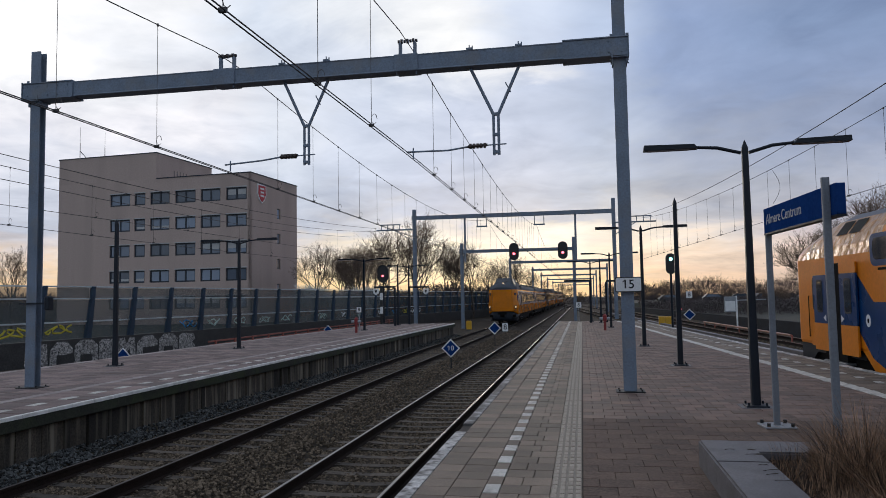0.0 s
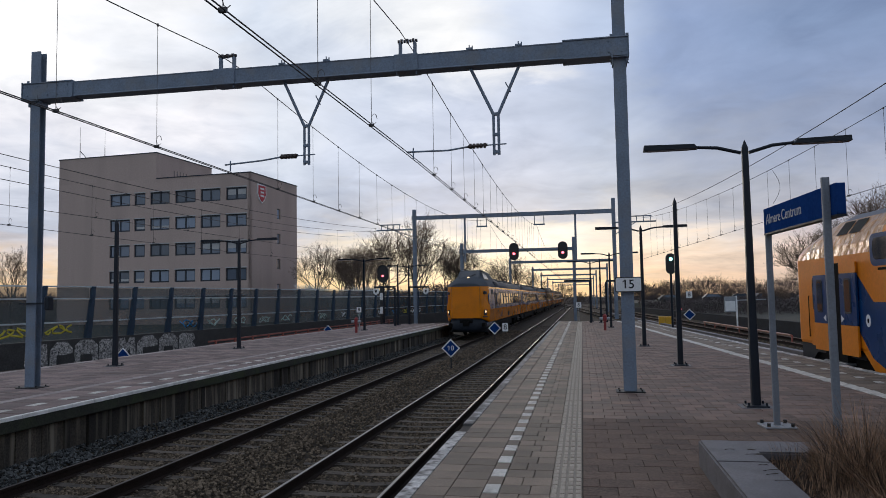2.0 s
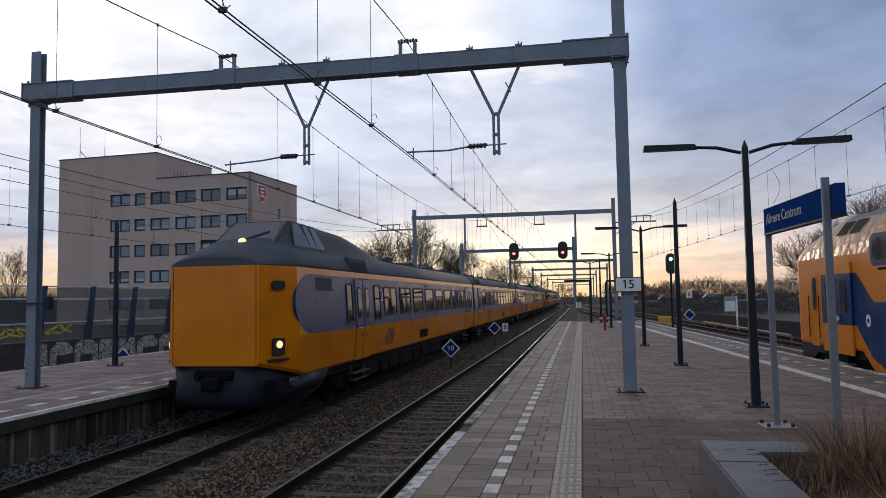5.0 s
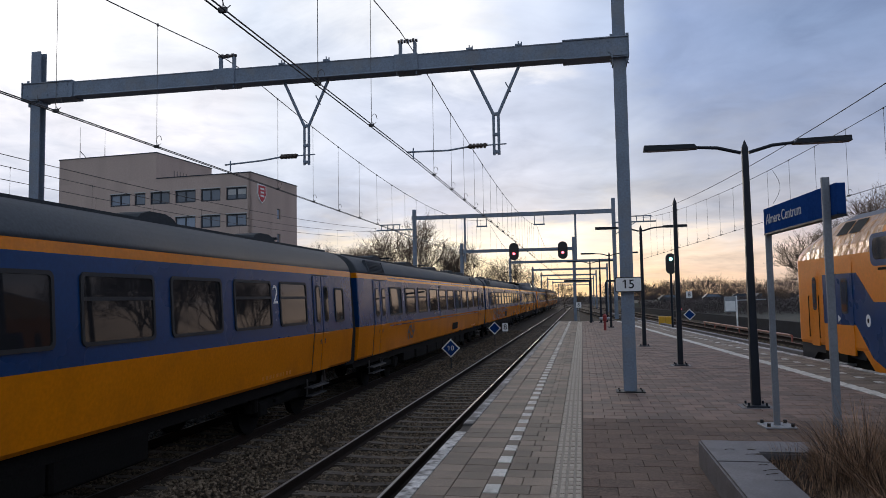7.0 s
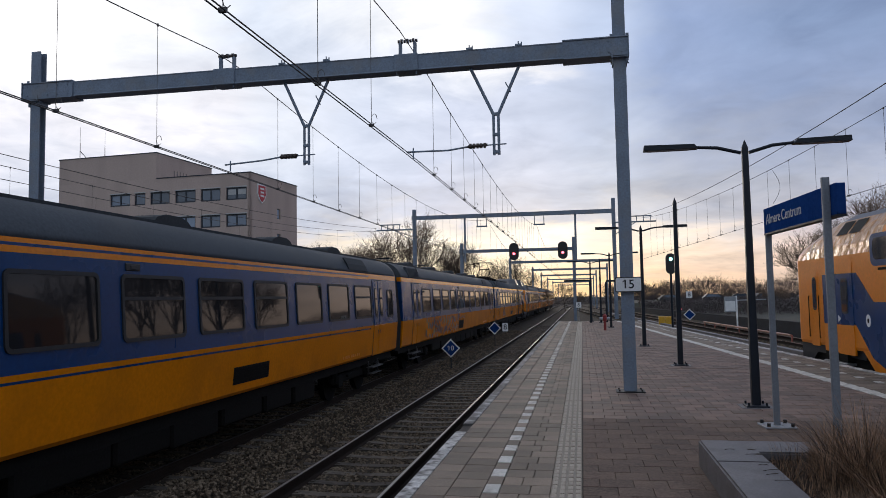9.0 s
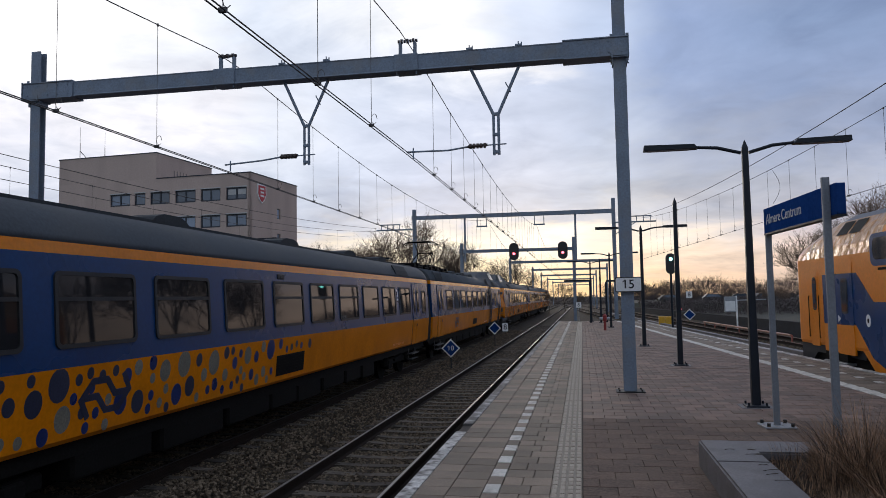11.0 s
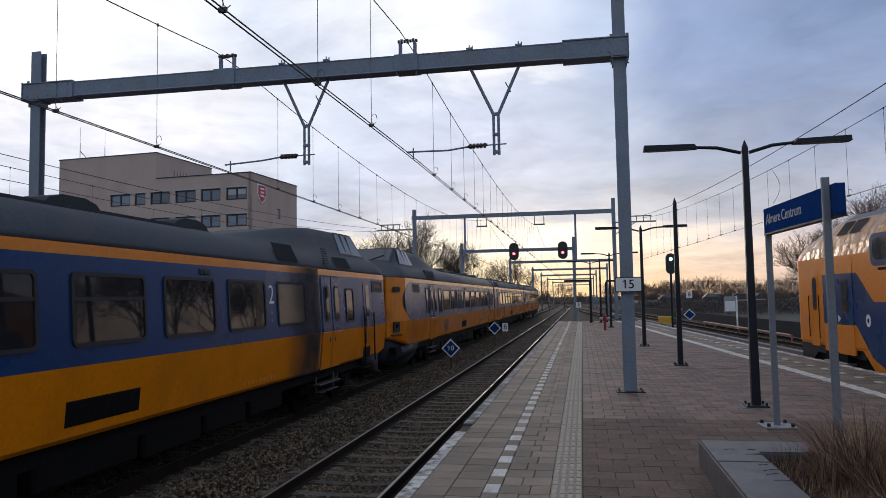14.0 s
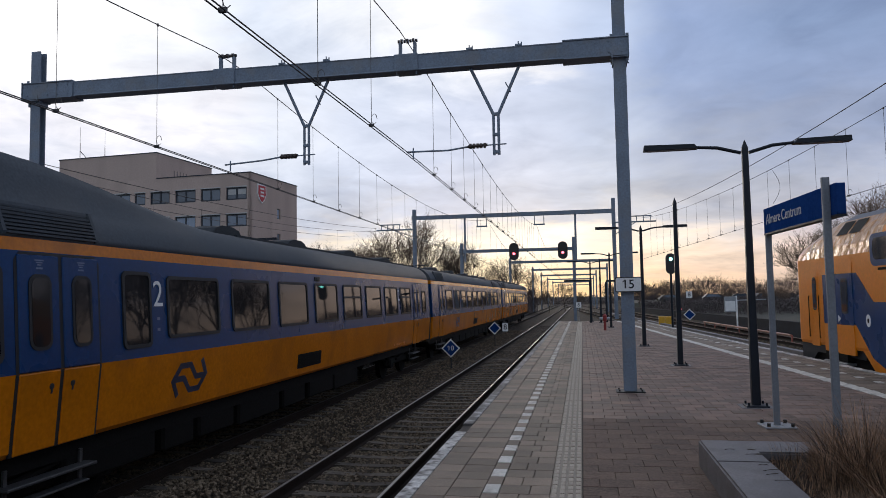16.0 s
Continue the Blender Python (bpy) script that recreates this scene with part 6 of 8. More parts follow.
# ---- building ----
def make_building():
    org = Vector((-44.09, 93.0, -1.2))
    turn = Matrix.Translation(org) @ Matrix.Rotation(math.atan2(-0.0859, 0.9963), 4, "Z")   # local -x runs along the front, +y back
    b = thing("office_building", "tan office building with rows of dark windows", "building", turn)
    H, HT, D, WT = 20.65, 24.4, 13.75, 31.8
    wins = [(22.75, 19.35), (18.61, 16.79), (15.96, 12.78), (11.87, 8.57), (7.77, 4.64), (3.76, 0.52 + 0.05)]
    rows = [18.75, 15.05, 11.35, 7.65, 3.9]

    def wall_with_holes(name, length, height, holes, thick, place, split=None):
        """A wall in local u, z with window holes, built as a grid of solid cells."""
        us = sorted({0.0, length, *[h[0] for h in holes], *[h[1] for h in holes]})
        zs = sorted({0.0, height, *[h[2] for h in holes], *[h[3] for h in holes]})
        bm = bmesh.new()
        for z0, z1 in zip(zs, zs[1:]):
            run = None
            for u0, u1 in zip(us, us[1:]):
                cu, cz = (u0 + u1) / 2, (z0 + z1) / 2
                hole = any(h[0] < cu < h[1] and h[2] < cz < h[3] for h in holes)
                if hole:
                    if run:
                        box(bm, run[0], run[1], 0, thick, z0, z1)
                    run = None
                else:
                    run = (run[0], u1) if run else (u0, u1)
            if run:
                box(bm, run[0], run[1], 0, thick, z0, z1)
        bmesh.ops.remove_doubles(bm, verts=bm.verts[:], dist=0.001)
        o = part(name, bm, "wall_plaster", b)
        o.matrix_basis = place
        return o
    hole_h = 1.75
    holes = [(-a, -c, z - hole_h, z) for a, c in wins for z in rows]
    flip = [(WT + u0, WT + u1, z0, z1) for u0, u1, z0, z1 in holes]
    wall_with_holes("front_wall", WT, H, flip, 0.35, pose(-WT, 0, 0))
    side_holes = [(7.45, 8.5, z - 1.5, z) for z in (16.5, 12.85, 9.15, 5.5)]
    # the side wall runs back from the corner
    o = wall_with_holes("side_wall", D, H, side_holes, 0.35, pose(0, 0, 0, 0, 0, 90))
    o.matrix_basis = Matrix(((0, -1, 0, 0), (1, 0, 0, 0.0), (0, 0, 1, 0), (0, 0, 0, 1)))
    bm = bmesh.new()
    box(bm, -WT + 0.36, -0.36, 0.36, D, 0, H - 0.3)
    part("core", bm, "wall_plaster", b)
    bm = bmesh.new()
    box(bm, -WT, -15.0, 0.002, D, H, HT, 0.0)
    part("tall_block", bm, "wall_plaster", b)
    bm = bmesh.new()
    box(bm, -WT - 0.08, -14.92, -0.08, D + 0.08, HT, HT + 0.12)
    box(bm, -14.99, 0.08, -0.08, 0.3, H, H + 0.12)
    box(bm, -0.3, 0.08, 0.3, D + 0.08, H, H + 0.12)
    part("parapet_coping", bm, "bld_frame", b, "dark metal roof edge")
    bm = bmesh.new()
    box(bm, 0.365 - 15, -0.365, 0.365, D - 0.1, H - 0.29, H - 0.05)
    part("roof", bm, "bld_frame", b)
    for (a, c), z in [(w, z) for w in wins for z in rows]:
        wdt = a - c
        key = ("bw", round(wdt, 1))
        if key not in CACHE:
            bm = bmesh.new()
            t = 0.2
            box(bm, 0, wdt, 0.16, 0.26, 0, t)
            box(bm, 0, wdt, 0.16, 0.26, hole_h - t, hole_h)
            box(bm, 0, t, 0.16, 0.26, t, hole_h - t)
            box(bm, wdt - t, wdt, 0.16, 0.26, t, hole_h - t)
            cuts = [0.5] if wdt > 2.5 else []
            for f in cuts:
                box(bm, wdt * f - 0.12, wdt * f + 0.12, 0.15, 0.27, t, hole_h - t)
            fr = mesh_of("window_frame", bm, "bld_frame")
            bm = bmesh.new()
            box(bm, t * 0.5, wdt - t * 0.5, 0.21, 0.225, t * 0.5, hole_h - t * 0.5)
            pn = mesh_of("pane", bm, "bld_glass")
            bm = bmesh.new()
            box(bm, -0.05, wdt + 0.05, -0.05, 0.1, hole_h - 0.02, hole_h + 0.13, 0.02)
            sl = mesh_of("blind_box", bm, "bld_sill")
            CACHE[key] = fr, pn, sl
        fr, pn, sl = CACHE[key]
        w = link("window", fr, b, pose(-a, 0, z - hole_h))
        link("pane", pn, w)
        link("blind_box", sl, w, None, "pale blind box")
        row = rows.index(z)
        if (wins.index((a, c)) * 3 + row * 5) % 7 in (1, 4):
            low, high = ((0.3, 0.62) if row % 2 else (0.75, 1.5))
            bm = bmesh.new()
            for u0, u1 in ((0.24, wdt / 2 - 0.16), (wdt / 2 + 0.16, wdt - 0.24)) if wdt > 2.5 else ((0.24, wdt - 0.24),):
                box(bm, u0, u1, 0.195, 0.205, low, high)
            part("blind", bm, "bld_sill", w, "pale half-drawn blind")
    for u0, u1, z0, z1 in side_holes:
        bm = bmesh.new()
        box(bm, -0.3, -0.18, u0, u1, z0, z1)
        w = part("side_window", bm, "bld_frame", b)
        bm = bmesh.new()
        box(bm, -0.19, -0.17, u0 + 0.12, u1 - 0.12, z0 + 0.12, z1 - 0.12)
        part("pane", bm, "bld_glass", w)
    # shield on the corner side
    bm = bmesh.new()
    out = [(1.75, 19.4), (4.05, 19.4), (4.15, 18.0), (3.7, 17.2), (2.95, 16.7), (2.2, 17.2), (1.7, 18.0)]
    prism(bm, out, "x", 0.0, 0.12)
    sh = part("shield", bm, "white", b, "red and white shield emblem")
    bm = bmesh.new()
    prism(bm, [(2.95 + (y - 2.95) * 0.82, 18.1 + (z - 18.1) * 0.84) for y, z in out], "x", 0.12, 0.16)
    part("shield_field", bm, "shield_red", sh)
    for w, z in ((0.55, 18.75), (0.45, 18.25), (0.5, 17.75)):
        bm = bmesh.new()
        box(bm, 0.155, 0.18, 2.95 - w, 2.95 + w, z - 0.12, z + 0.12)
        part("shield_bar", bm, "white", sh)
    # masts, pipes
    for u, h in ((-29.05, 2.6), (-24.64, 1.6)):
        bm = bmesh.new()
        tube(bm, (u, 1, HT), (u, 1, HT + h), 0.05, n=5)
        m = part("mast", bm, "bld_frame", b)
        bm = bmesh.new()
        tube(bm, (u, 1, HT + h), (u, 1, HT + h + 2.4), 0.025, n=4)
        part("aerial", bm, "bld_frame", m)
    bm = bmesh.new()
    tube(bm, (-27.6, 1, HT), (-29.0, 1, HT + 1.4), 0.05, n=5)
    part("mast_stay", bm, "bld_frame", b)
    for k in range(8):
        bm = bmesh.new()
        tube(bm, (-28 + 1.2 * k, 1, HT), (-28 + 1.2 * k, 1, HT + 0.35), 0.06, n=5)
        part("vent_pipe", bm, "bld_frame", b)
    for k in range(5):
        bm = bmesh.new()
        tube(bm, (-13.5 + 0.5 * k, 2.0, H), (-13.5 + 0.5 * k, 2.0, H + 1.4 - 0.15 * k), 0.05, n=5)
        part("vent_pipe", bm, "bld_frame", b)
    return b


# ---- noise barrier, parapet and graffiti ----
def make_barrier():
    a, e = Vector((-24.9, 25.0, 0)), Vector((-17.6, 80.0, 0))
    d = (e - a).normalized()
    turn = Matrix.Translation(a) @ Matrix.Rotation(math.atan2(d.y, d.x), 4, "Z")  # local x runs along, +y away to the left
    w = thing("noise_barrier", "glass noise barrier with slanted dark posts and graffiti", "barrier", turn)
    L = (e - a).length + 40
    n = int(L / 2.92) + 1
    bm = bmesh.new()
    prism(bm, [(-0.27, 0.12), (0.06, 0.12), (0.34, 2.66), (0.18, 2.66)], "y", -0.20, -0.02)
    me = mesh_of("post", bm, "barrier_post")
    for k in range(-7, n):
        x = 1.61 + 2.92 * k
        link("post", me, w, pose(x, 0, 0))
        for z0, z1 in ((0.16, 0.92), (0.98, 2.0), (2.08, 2.58)):
            key = ("bp", z0)
            if key not in CACHE:
                bm = bmesh.new()
                box(bm, 0.02, 2.90, 0.0, 0.02, z0, z1)
                CACHE[key] = mesh_of("pane", bm, "barrier_glass")
            link("pane", CACHE[key], w, pose(x + 0.1, 0, 0), "grimy glass pane")
    for z, r in ((2.64, 0.035), (2.06, 0.03), (0.95, 0.035)):
        bm = bmesh.new()
        box(bm, -20, L, -0.08, 0.06, z - r, z + r, 0.01)
        part("rail", bm, "barrier_rail", w)
    bm = bmesh.new()
    box(bm, -20, L, -0.25, 0.3, -1.3, 0.14, 0.02)
    wall = part("parapet", bm, "parapet", w, "dark concrete parapet with graffiti")
    rng = random.Random(3)
    # grey lettering-like blocks without words
    forms = (([(0, -0.98), (0.05, 0.0), (0.35, 0.04), (0.5, -0.3), (0.65, 0.04), (0.95, 0.0), (1.0, -0.98), (0.72, -0.98), (0.66, -0.5), (0.5, -0.75), (0.34, -0.5), (0.28, -0.98)]),
             ([(0, -0.98), (0.02, -0.3), (0.3, 0.05), (0.75, 0.05), (1.0, -0.3), (0.98, -0.5), (0.7, -0.56), (0.3, -0.56), (0.28, -0.98)]),
             ([(0, -0.98), (0.0, -0.2), (0.25, 0.08), (0.75, 0.06), (1.0, -0.22), (1.0, -0.98), (0.76, -0.98), (0.74, -0.62), (0.26, -0.62), (0.24, -0.98)]),
             ([(0, -0.9), (0.02, -0.1), (0.2, 0.05), (0.9, 0.0), (1.0, -0.35), (0.8, -0.5), (1.0, -0.7), (0.92, -0.95), (0.4, -0.98)]))
    x, k = 3.6, 0
    while x < 15.4:
        wd = rng.uniform(1.15, 1.65)
        bm = bmesh.new()
        prism(bm, [(x + u * wd, v) for u, v in forms[k % 4]], "y", -0.262, -0.25)
        part("graffiti", bm, "graffiti_grey", wall)
        x, k = x + wd + rng.uniform(0.06, 0.14), k + 1

    def scrawl(x0, z0, wd, ht, mat, seed, r=0.035):
        g = random.Random(seed)
        pts = []
        for i in range(26):
            f = i / 25
            pts.append((x0 + wd * f + 0.18 * wd * math.sin(f * 23 + seed), -0.02 - 0.004, z0 + ht * (0.5 + 0.45 * math.sin(f * 17 + seed * 1.7) * g.uniform(0.6, 1))))
        o = strip_curve("graffiti", pts, r, mat, w)
        o.scale = (1, 0.3, 1)
    scrawl(2.5, 0.28, 1.7, 0.55, "graffiti_yellow", 1, 0.05)
    scrawl(5.0, 0.35, 1.5, 0.5, "graffiti_yellow", 2, 0.045)
    for k, (x, m) in enumerate(((14.6, "graffiti_blue"), (14.9, "graffiti_black"), (17.0, "graffiti_pale"), (19.9, "graffiti_pale"), (22.9, "graffiti_pale"), (25.8, "graffiti_pale"), (31.5, "graffiti_pale"), (35.6, "white"), (38.8, "graffiti_pale"), (43.5, "white"), (47, "graffiti_blue"), (50, "graffiti_yellow"), (52, "white"), (54, "white"))):
        scrawl(x, 0.3, 1.2, 0.5, m, k + 5)
    return w


# ---- street furniture ----
def make_lamp(x, y, arms, place_label):
    lamp = thing("platform_lamp" if arms else "platform_post", place_label, "lamp" if arms else "post", pose(x, y, 0), group="platform lamps" if arms else "platform posts")
    bm = bmesh.new()
    pts = rounded(-0.046, 0.046, -0.046, 0.046, 0.014, 2)
    prism(bm, pts, "z", 0.0, 4.1)
    for v in bm.verts:
        if v.co.z < 1:
            v.co.x, v.co.y = v.co.x * 1.45, v.co.y * 1.45
    vs = [bm.verts.new((u, v, 4.1)) for u, v in pts]
    tip = bm.verts.new((0, 0, 4.24))
    for i in range(len(vs)):
        bm.faces.new((vs[i - 1], vs[i], tip))
    pole = part("pole", bm, "lamp_black", lamp)
    bm = bmesh.new()
    box(bm, -0.17, 0.17, -0.17, 0.17, 0.0, 0.03, 0.006)
    for sx in (-1, 1):
        for sy in (-1, 1):
            tube(bm, (sx * 0.13, sy * 0.13, 0.02), (sx * 0.13, sy * 0.13, 0.075), 0.018, n=6)
    part("base_plate", bm, "lamp_black", lamp)
    bm = bmesh.new()
    box(bm, -0.24, 0.24, -0.24, 0.24, -0.01, 0.006, 0.003)
    part("base_slab", bm, "planter", lamp)
    if arms:
        for s in (-1, 1):
            bm = bmesh.new()
            tube(bm, (s * 0.06, 0, 4.02), (s * 0.42, 0, 4.12), 0.028, n=8)
            tube(bm, (s * 0.42, 0, 4.12), (s * 0.82, 0, 4.15), 0.028, 0.024, n=8)
            arm = part("arm", bm, "lamp_black", pole)
            bm = bmesh.new()
            prism(bm, [(s * 0.72, 4.12), (s * 0.78, 4.19), (s * 1.56, 4.205), (s * 1.57, 4.12)], "y", -0.09, 0.09)
            head = part("lamp_head", bm, "lamp_black", arm, "flat black lamp head, unlit")
            bm = bmesh.new()
            box(bm, *sorted((s * 0.85, s * 1.5)), -0.07, 0.07, 4.112, 4.119)
            part("diffuser", bm, "sign_grey", head)
    return lamp


def make_station_sign():
    turn = Matrix.Translation((2.575, 9.35, 0)) @ Matrix.Rotation(math.atan(0.070), 4, "Z")   # parallel to the track beyond the platform
    s = thing("station_sign", "blue station name sign on two grey posts", "sign", turn)
    for y, dx, top in ((1.17, 0.0, 2.9), (-1.02, -0.085, 2.98)):
        bm = bmesh.new()
        prism(bm, rounded(dx - 0.04, dx + 0.04, y - 0.024, y + 0.024, 0.01, 2), "z", 0.0, top)
        p = part("post", bm, "sign_grey", s)
        bm = bmesh.new()
        box(bm, dx - 0.2, dx + 0.2, y - 0.2, y + 0.2, 0.0, 0.025, 0.005)
        part("base_plate", bm, "gantry_light", p, "galvanised base plate")
        for sx in (-1, 1):
            for sy in (-1, 1):
                bm = bmesh.new()
                tube(bm, (dx + sx * 0.15, y + sy * 0.15, 0.02), (dx + sx * 0.15, y + sy * 0.15, 0.07), 0.024, n=6)
                part("bolt", bm, "rubber", p)
    bm = bmesh.new()
    prism(bm, rounded(-1.19, 1.18, 2.572, 2.899, 0.012, 2), "x", -0.045, 0.045)
    p = part("panel", bm, "sign_blue", s, "glossy dark blue sign panel")
    bm = bmesh.new()
    box(bm, -0.05, 0.05, -1.2, 1.19, 2.55, 2.572)
    part("panel_rim", bm, "lamp_black", p)
    for word, y in (("Almere", 0.80), ("Centrum", 0.14)):
        letters(word, 0.185, "sign_letters", Matrix.Translation((-0.0475, y, 2.742)) @ Euler((math.pi / 2, 0, -math.pi / 2)).to_matrix().to_4x4(), p)
    return s


def number_plate(name, text, x, y, z, w, h, bg, fg, parent, place_label, face=-1):
    bm = bmesh.new()
    prism(bm, rounded(x - w / 2, x + w / 2, z - h / 2, z + h / 2, 0.04, 3), "y", y - 0.012, y)
    p = part(name, bm, "black", parent, place_label)
    bm = bmesh.new()
    prism(bm, rounded(x - w / 2 + 0.018, x + w / 2 - 0.018, z - h / 2 + 0.018, z + h / 2 - 0.018, 0.03, 3), "y", y - 0.016, y - 0.011)
    part("plate_face", bm, bg, p)
    letters(text, h * 0.8, fg, weight=0.012, place= Matrix.Translation((x, y - 0.018, z)) @ Euler((math.pi / 2, 0, 0)).to_matrix().to_4x4(), parent=p)
    return p


def diamond_sign(x, y, z, r, text, label, post_to):
    s = thing("diamond_sign", label, "sign", pose(x, y, 0), group="diamond signs")
    bm = bmesh.new()
    tube(bm, (0, 0.02, post_to), (0, 0.02, z - r * 0.6), 0.025, n=6)
    part("post", bm, "lamp_black", s)
    bm = bmesh.new()
    prism(bm, [(-r, z), (0, z - r), (r, z), (0, z + r)], "y", -0.01, 0.01)
    p = part("board", bm, "white", s, "white-edged diamond board")
    bm = bmesh.new()
    q = r * 0.82
    prism(bm, [(-q, z), (0, z - q), (q, z), (0, z + q)], "y", -0.014, -0.009)
    part("board_face", bm, "sign_blue", p)
    if text:
        letters(text, r * 0.75, "white", Matrix.Translation((0, -0.016, z)) @ Euler((math.pi / 2, 0, 0)).to_matrix().to_4x4(), p)
    return s


def signal_head(s, x, y, z, lamp, h=1.3, w=0.62, eye=0.11):
    bm = bmesh.new()
    prism(bm, rounded(x - w / 2, x + w / 2, z - h / 2, z + h / 2, w * 0.48, 6), "y", y, y + 0.12)
    head = part("signal_head", bm, "black", s, "black oval signal head")
    zl = z + h * (0.22 if lamp == "green_light" else -0.12)
    bm = bmesh.new()
    tube(bm, (x, y, zl), (x, y - 0.03, zl), eye, n=14)
    part("signal_lamp", bm, lamp, head, "glowing signal lamp")
    bm = bmesh.new()
    for k in range(9):
        a, b = math.pi * k / 9, math.pi * (k + 1) / 9
        tube(bm, (x + 0.13 * math.cos(a), y - 0.08, zl + 0.13 * math.sin(a)), (x + 0.13 * math.cos(b), y - 0.08, zl + 0.13 * math.sin(b)), 0.03, n=4)
    part("hood", bm, "black", head)


def make_hydrant(x, y):
    h = thing("hydrant", "red fire hydrant with pale caps", "hydrant", pose(x, y, 0), group="hydrants")
    bm = bmesh.new()
    tube(bm, (0, 0, 0), (0, 0, 0.5), 0.07, n=10)
    part("stem", bm, "red", h)
    bm = bmesh.new()
    tube(bm, (0, 0, 0.48), (0, 0, 0.74), 0.11, n=12)
    tube(bm, (0, 0, 0.74), (0, 0, 0.84), 0.11, 0.04, n=12)
    part("head", bm, "red", h)
    for s in (-1, 1):
        bm = bmesh.new()
        tube(bm, (s * 0.1, 0, 0.6), (s * 0.26, 0, 0.6), 0.075, n=10)
        part("cap", bm, "gantry_light", h)


# ---- planter ----
def make_planter():
    p = thing("planter", "low grey concrete planter edge with a sitting ledge", "planter", pose(0, 0, 0))
    x0, y1, H = 1.14, 8.06, 0.27

    def seg(pts):
        bm = bmesh.new()
        prism(bm, pts, "z", 0.0, H)
        es = [e for e in bm.edges if all(abs(v.co.z - H) < 1e-5 for v in e.verts)]
        bmesh.ops.bevel(bm, geom=es, offset=0.018, segments=2, affect="EDGES")
        part("kerb_segment", bm, "planter", p)
    seg([(x0, y1), (x0, 7.062), (1.62, 7.062), (1.62, 7.50), (4.6, 7.50), (4.6, y1)])
    seg([(x0, 7.056), (x0, 5.0), (1.62, 5.0), (1.62, 7.056)])
    seg([(x0, 4.994), (x0, 3.0), (1.62, 3.0), (1.62, 4.994)])
    bm = bmesh.new()
    box(bm, 1.60, 4.6, 3.0, 7.52, 0.0, 0.2)
    part("soil", bm, "soil", p, "dark soil bed")
    g = random.Random(6)
    for k in range(9):
        x, y, a, n = g.uniform(1.2, 1.6), g.uniform(6.0, 7.95), g.uniform(-0.5, 0.5), g.uniform(0.05, 0.16)
        pts = [(x, y, H + 0.004), (x + n * 0.5 * math.cos(a), y + n * 0.5 * math.sin(a) + g.uniform(-0.02, 0.02), H + 0.008), (x + n * math.cos(a), y + n * math.sin(a), H + 0.004)]
        strip_curve("fallen_stem", pts, 0.0025, "bark", None, "dry stem fallen on the planter edge", "stem", 4)
    # clumps of dry grass
    rng = np.random.default_rng(11)

    def clump(cx, cy, n, hgt, spread, lean):
        verts, faces = [], []
        for _ in range(n):
            a, r = rng.uniform(0, 6.28), spread * 0.35 * math.sqrt(rng.random())
            bx, by = r * math.cos(a), r * math.sin(a)
            h = hgt * rng.uniform(0.35, 1.0)
            out = rng.uniform(0.05, 1.0) * h
            dx, dy = math.cos(a + rng.normal(0, 0.5)) * out + lean * h, math.sin(a + rng.normal(0, 0.5)) * out
            wd = rng.uniform(0.0018, 0.004)
            px, py = -math.sin(a) * wd, math.cos(a) * wd
            b = len(verts)
            for f in (0.0, 0.4, 0.75, 1.0):
                x, y, z = bx + dx * f * f, by + dy * f * f, h * (f - 0.25 * f * f * (out / h))
                k = 1 - 0.8 * f
                verts += [(x - px * k, y - py * k, z), (x + px * k, y + py * k, z)]
            faces += [(b + 2 * i, b + 2 * i + 1, b + 2 * i + 3, b + 2 * i + 2) for i in range(3)]
        ob = new("grass_clump", raw("grass_clump", verts, faces, "dry_grass"))
        ob.matrix_basis = pose(cx, cy, 0.19)
        tagged(ob, "clump of dry brown ornamental grass", "grass", "dry grass clumps", "stuff")
    for k in range(34):
        cx, cy = rng.uniform(1.9, 3.7), rng.uniform(4.8, 7.3)
        clump(cx, cy, 330, rng.uniform(0.32, 0.62), 0.55, rng.uniform(-0.35, 0.3))
    for k in range(22):
        clump(1.68 + 0.5 * rng.random(), 5.2 + 0.105 * k, 120, rng.uniform(0.10, 0.24), 0.5, rng.uniform(-0.2, 0.3))
    for k in range(7):
        clump(2.25 + 0.22 * k + rng.uniform(-0.1, 0.1), rng.uniform(6.3, 7.35), 420, rng.uniform(0.55, 0.8), 0.5, -0.05)


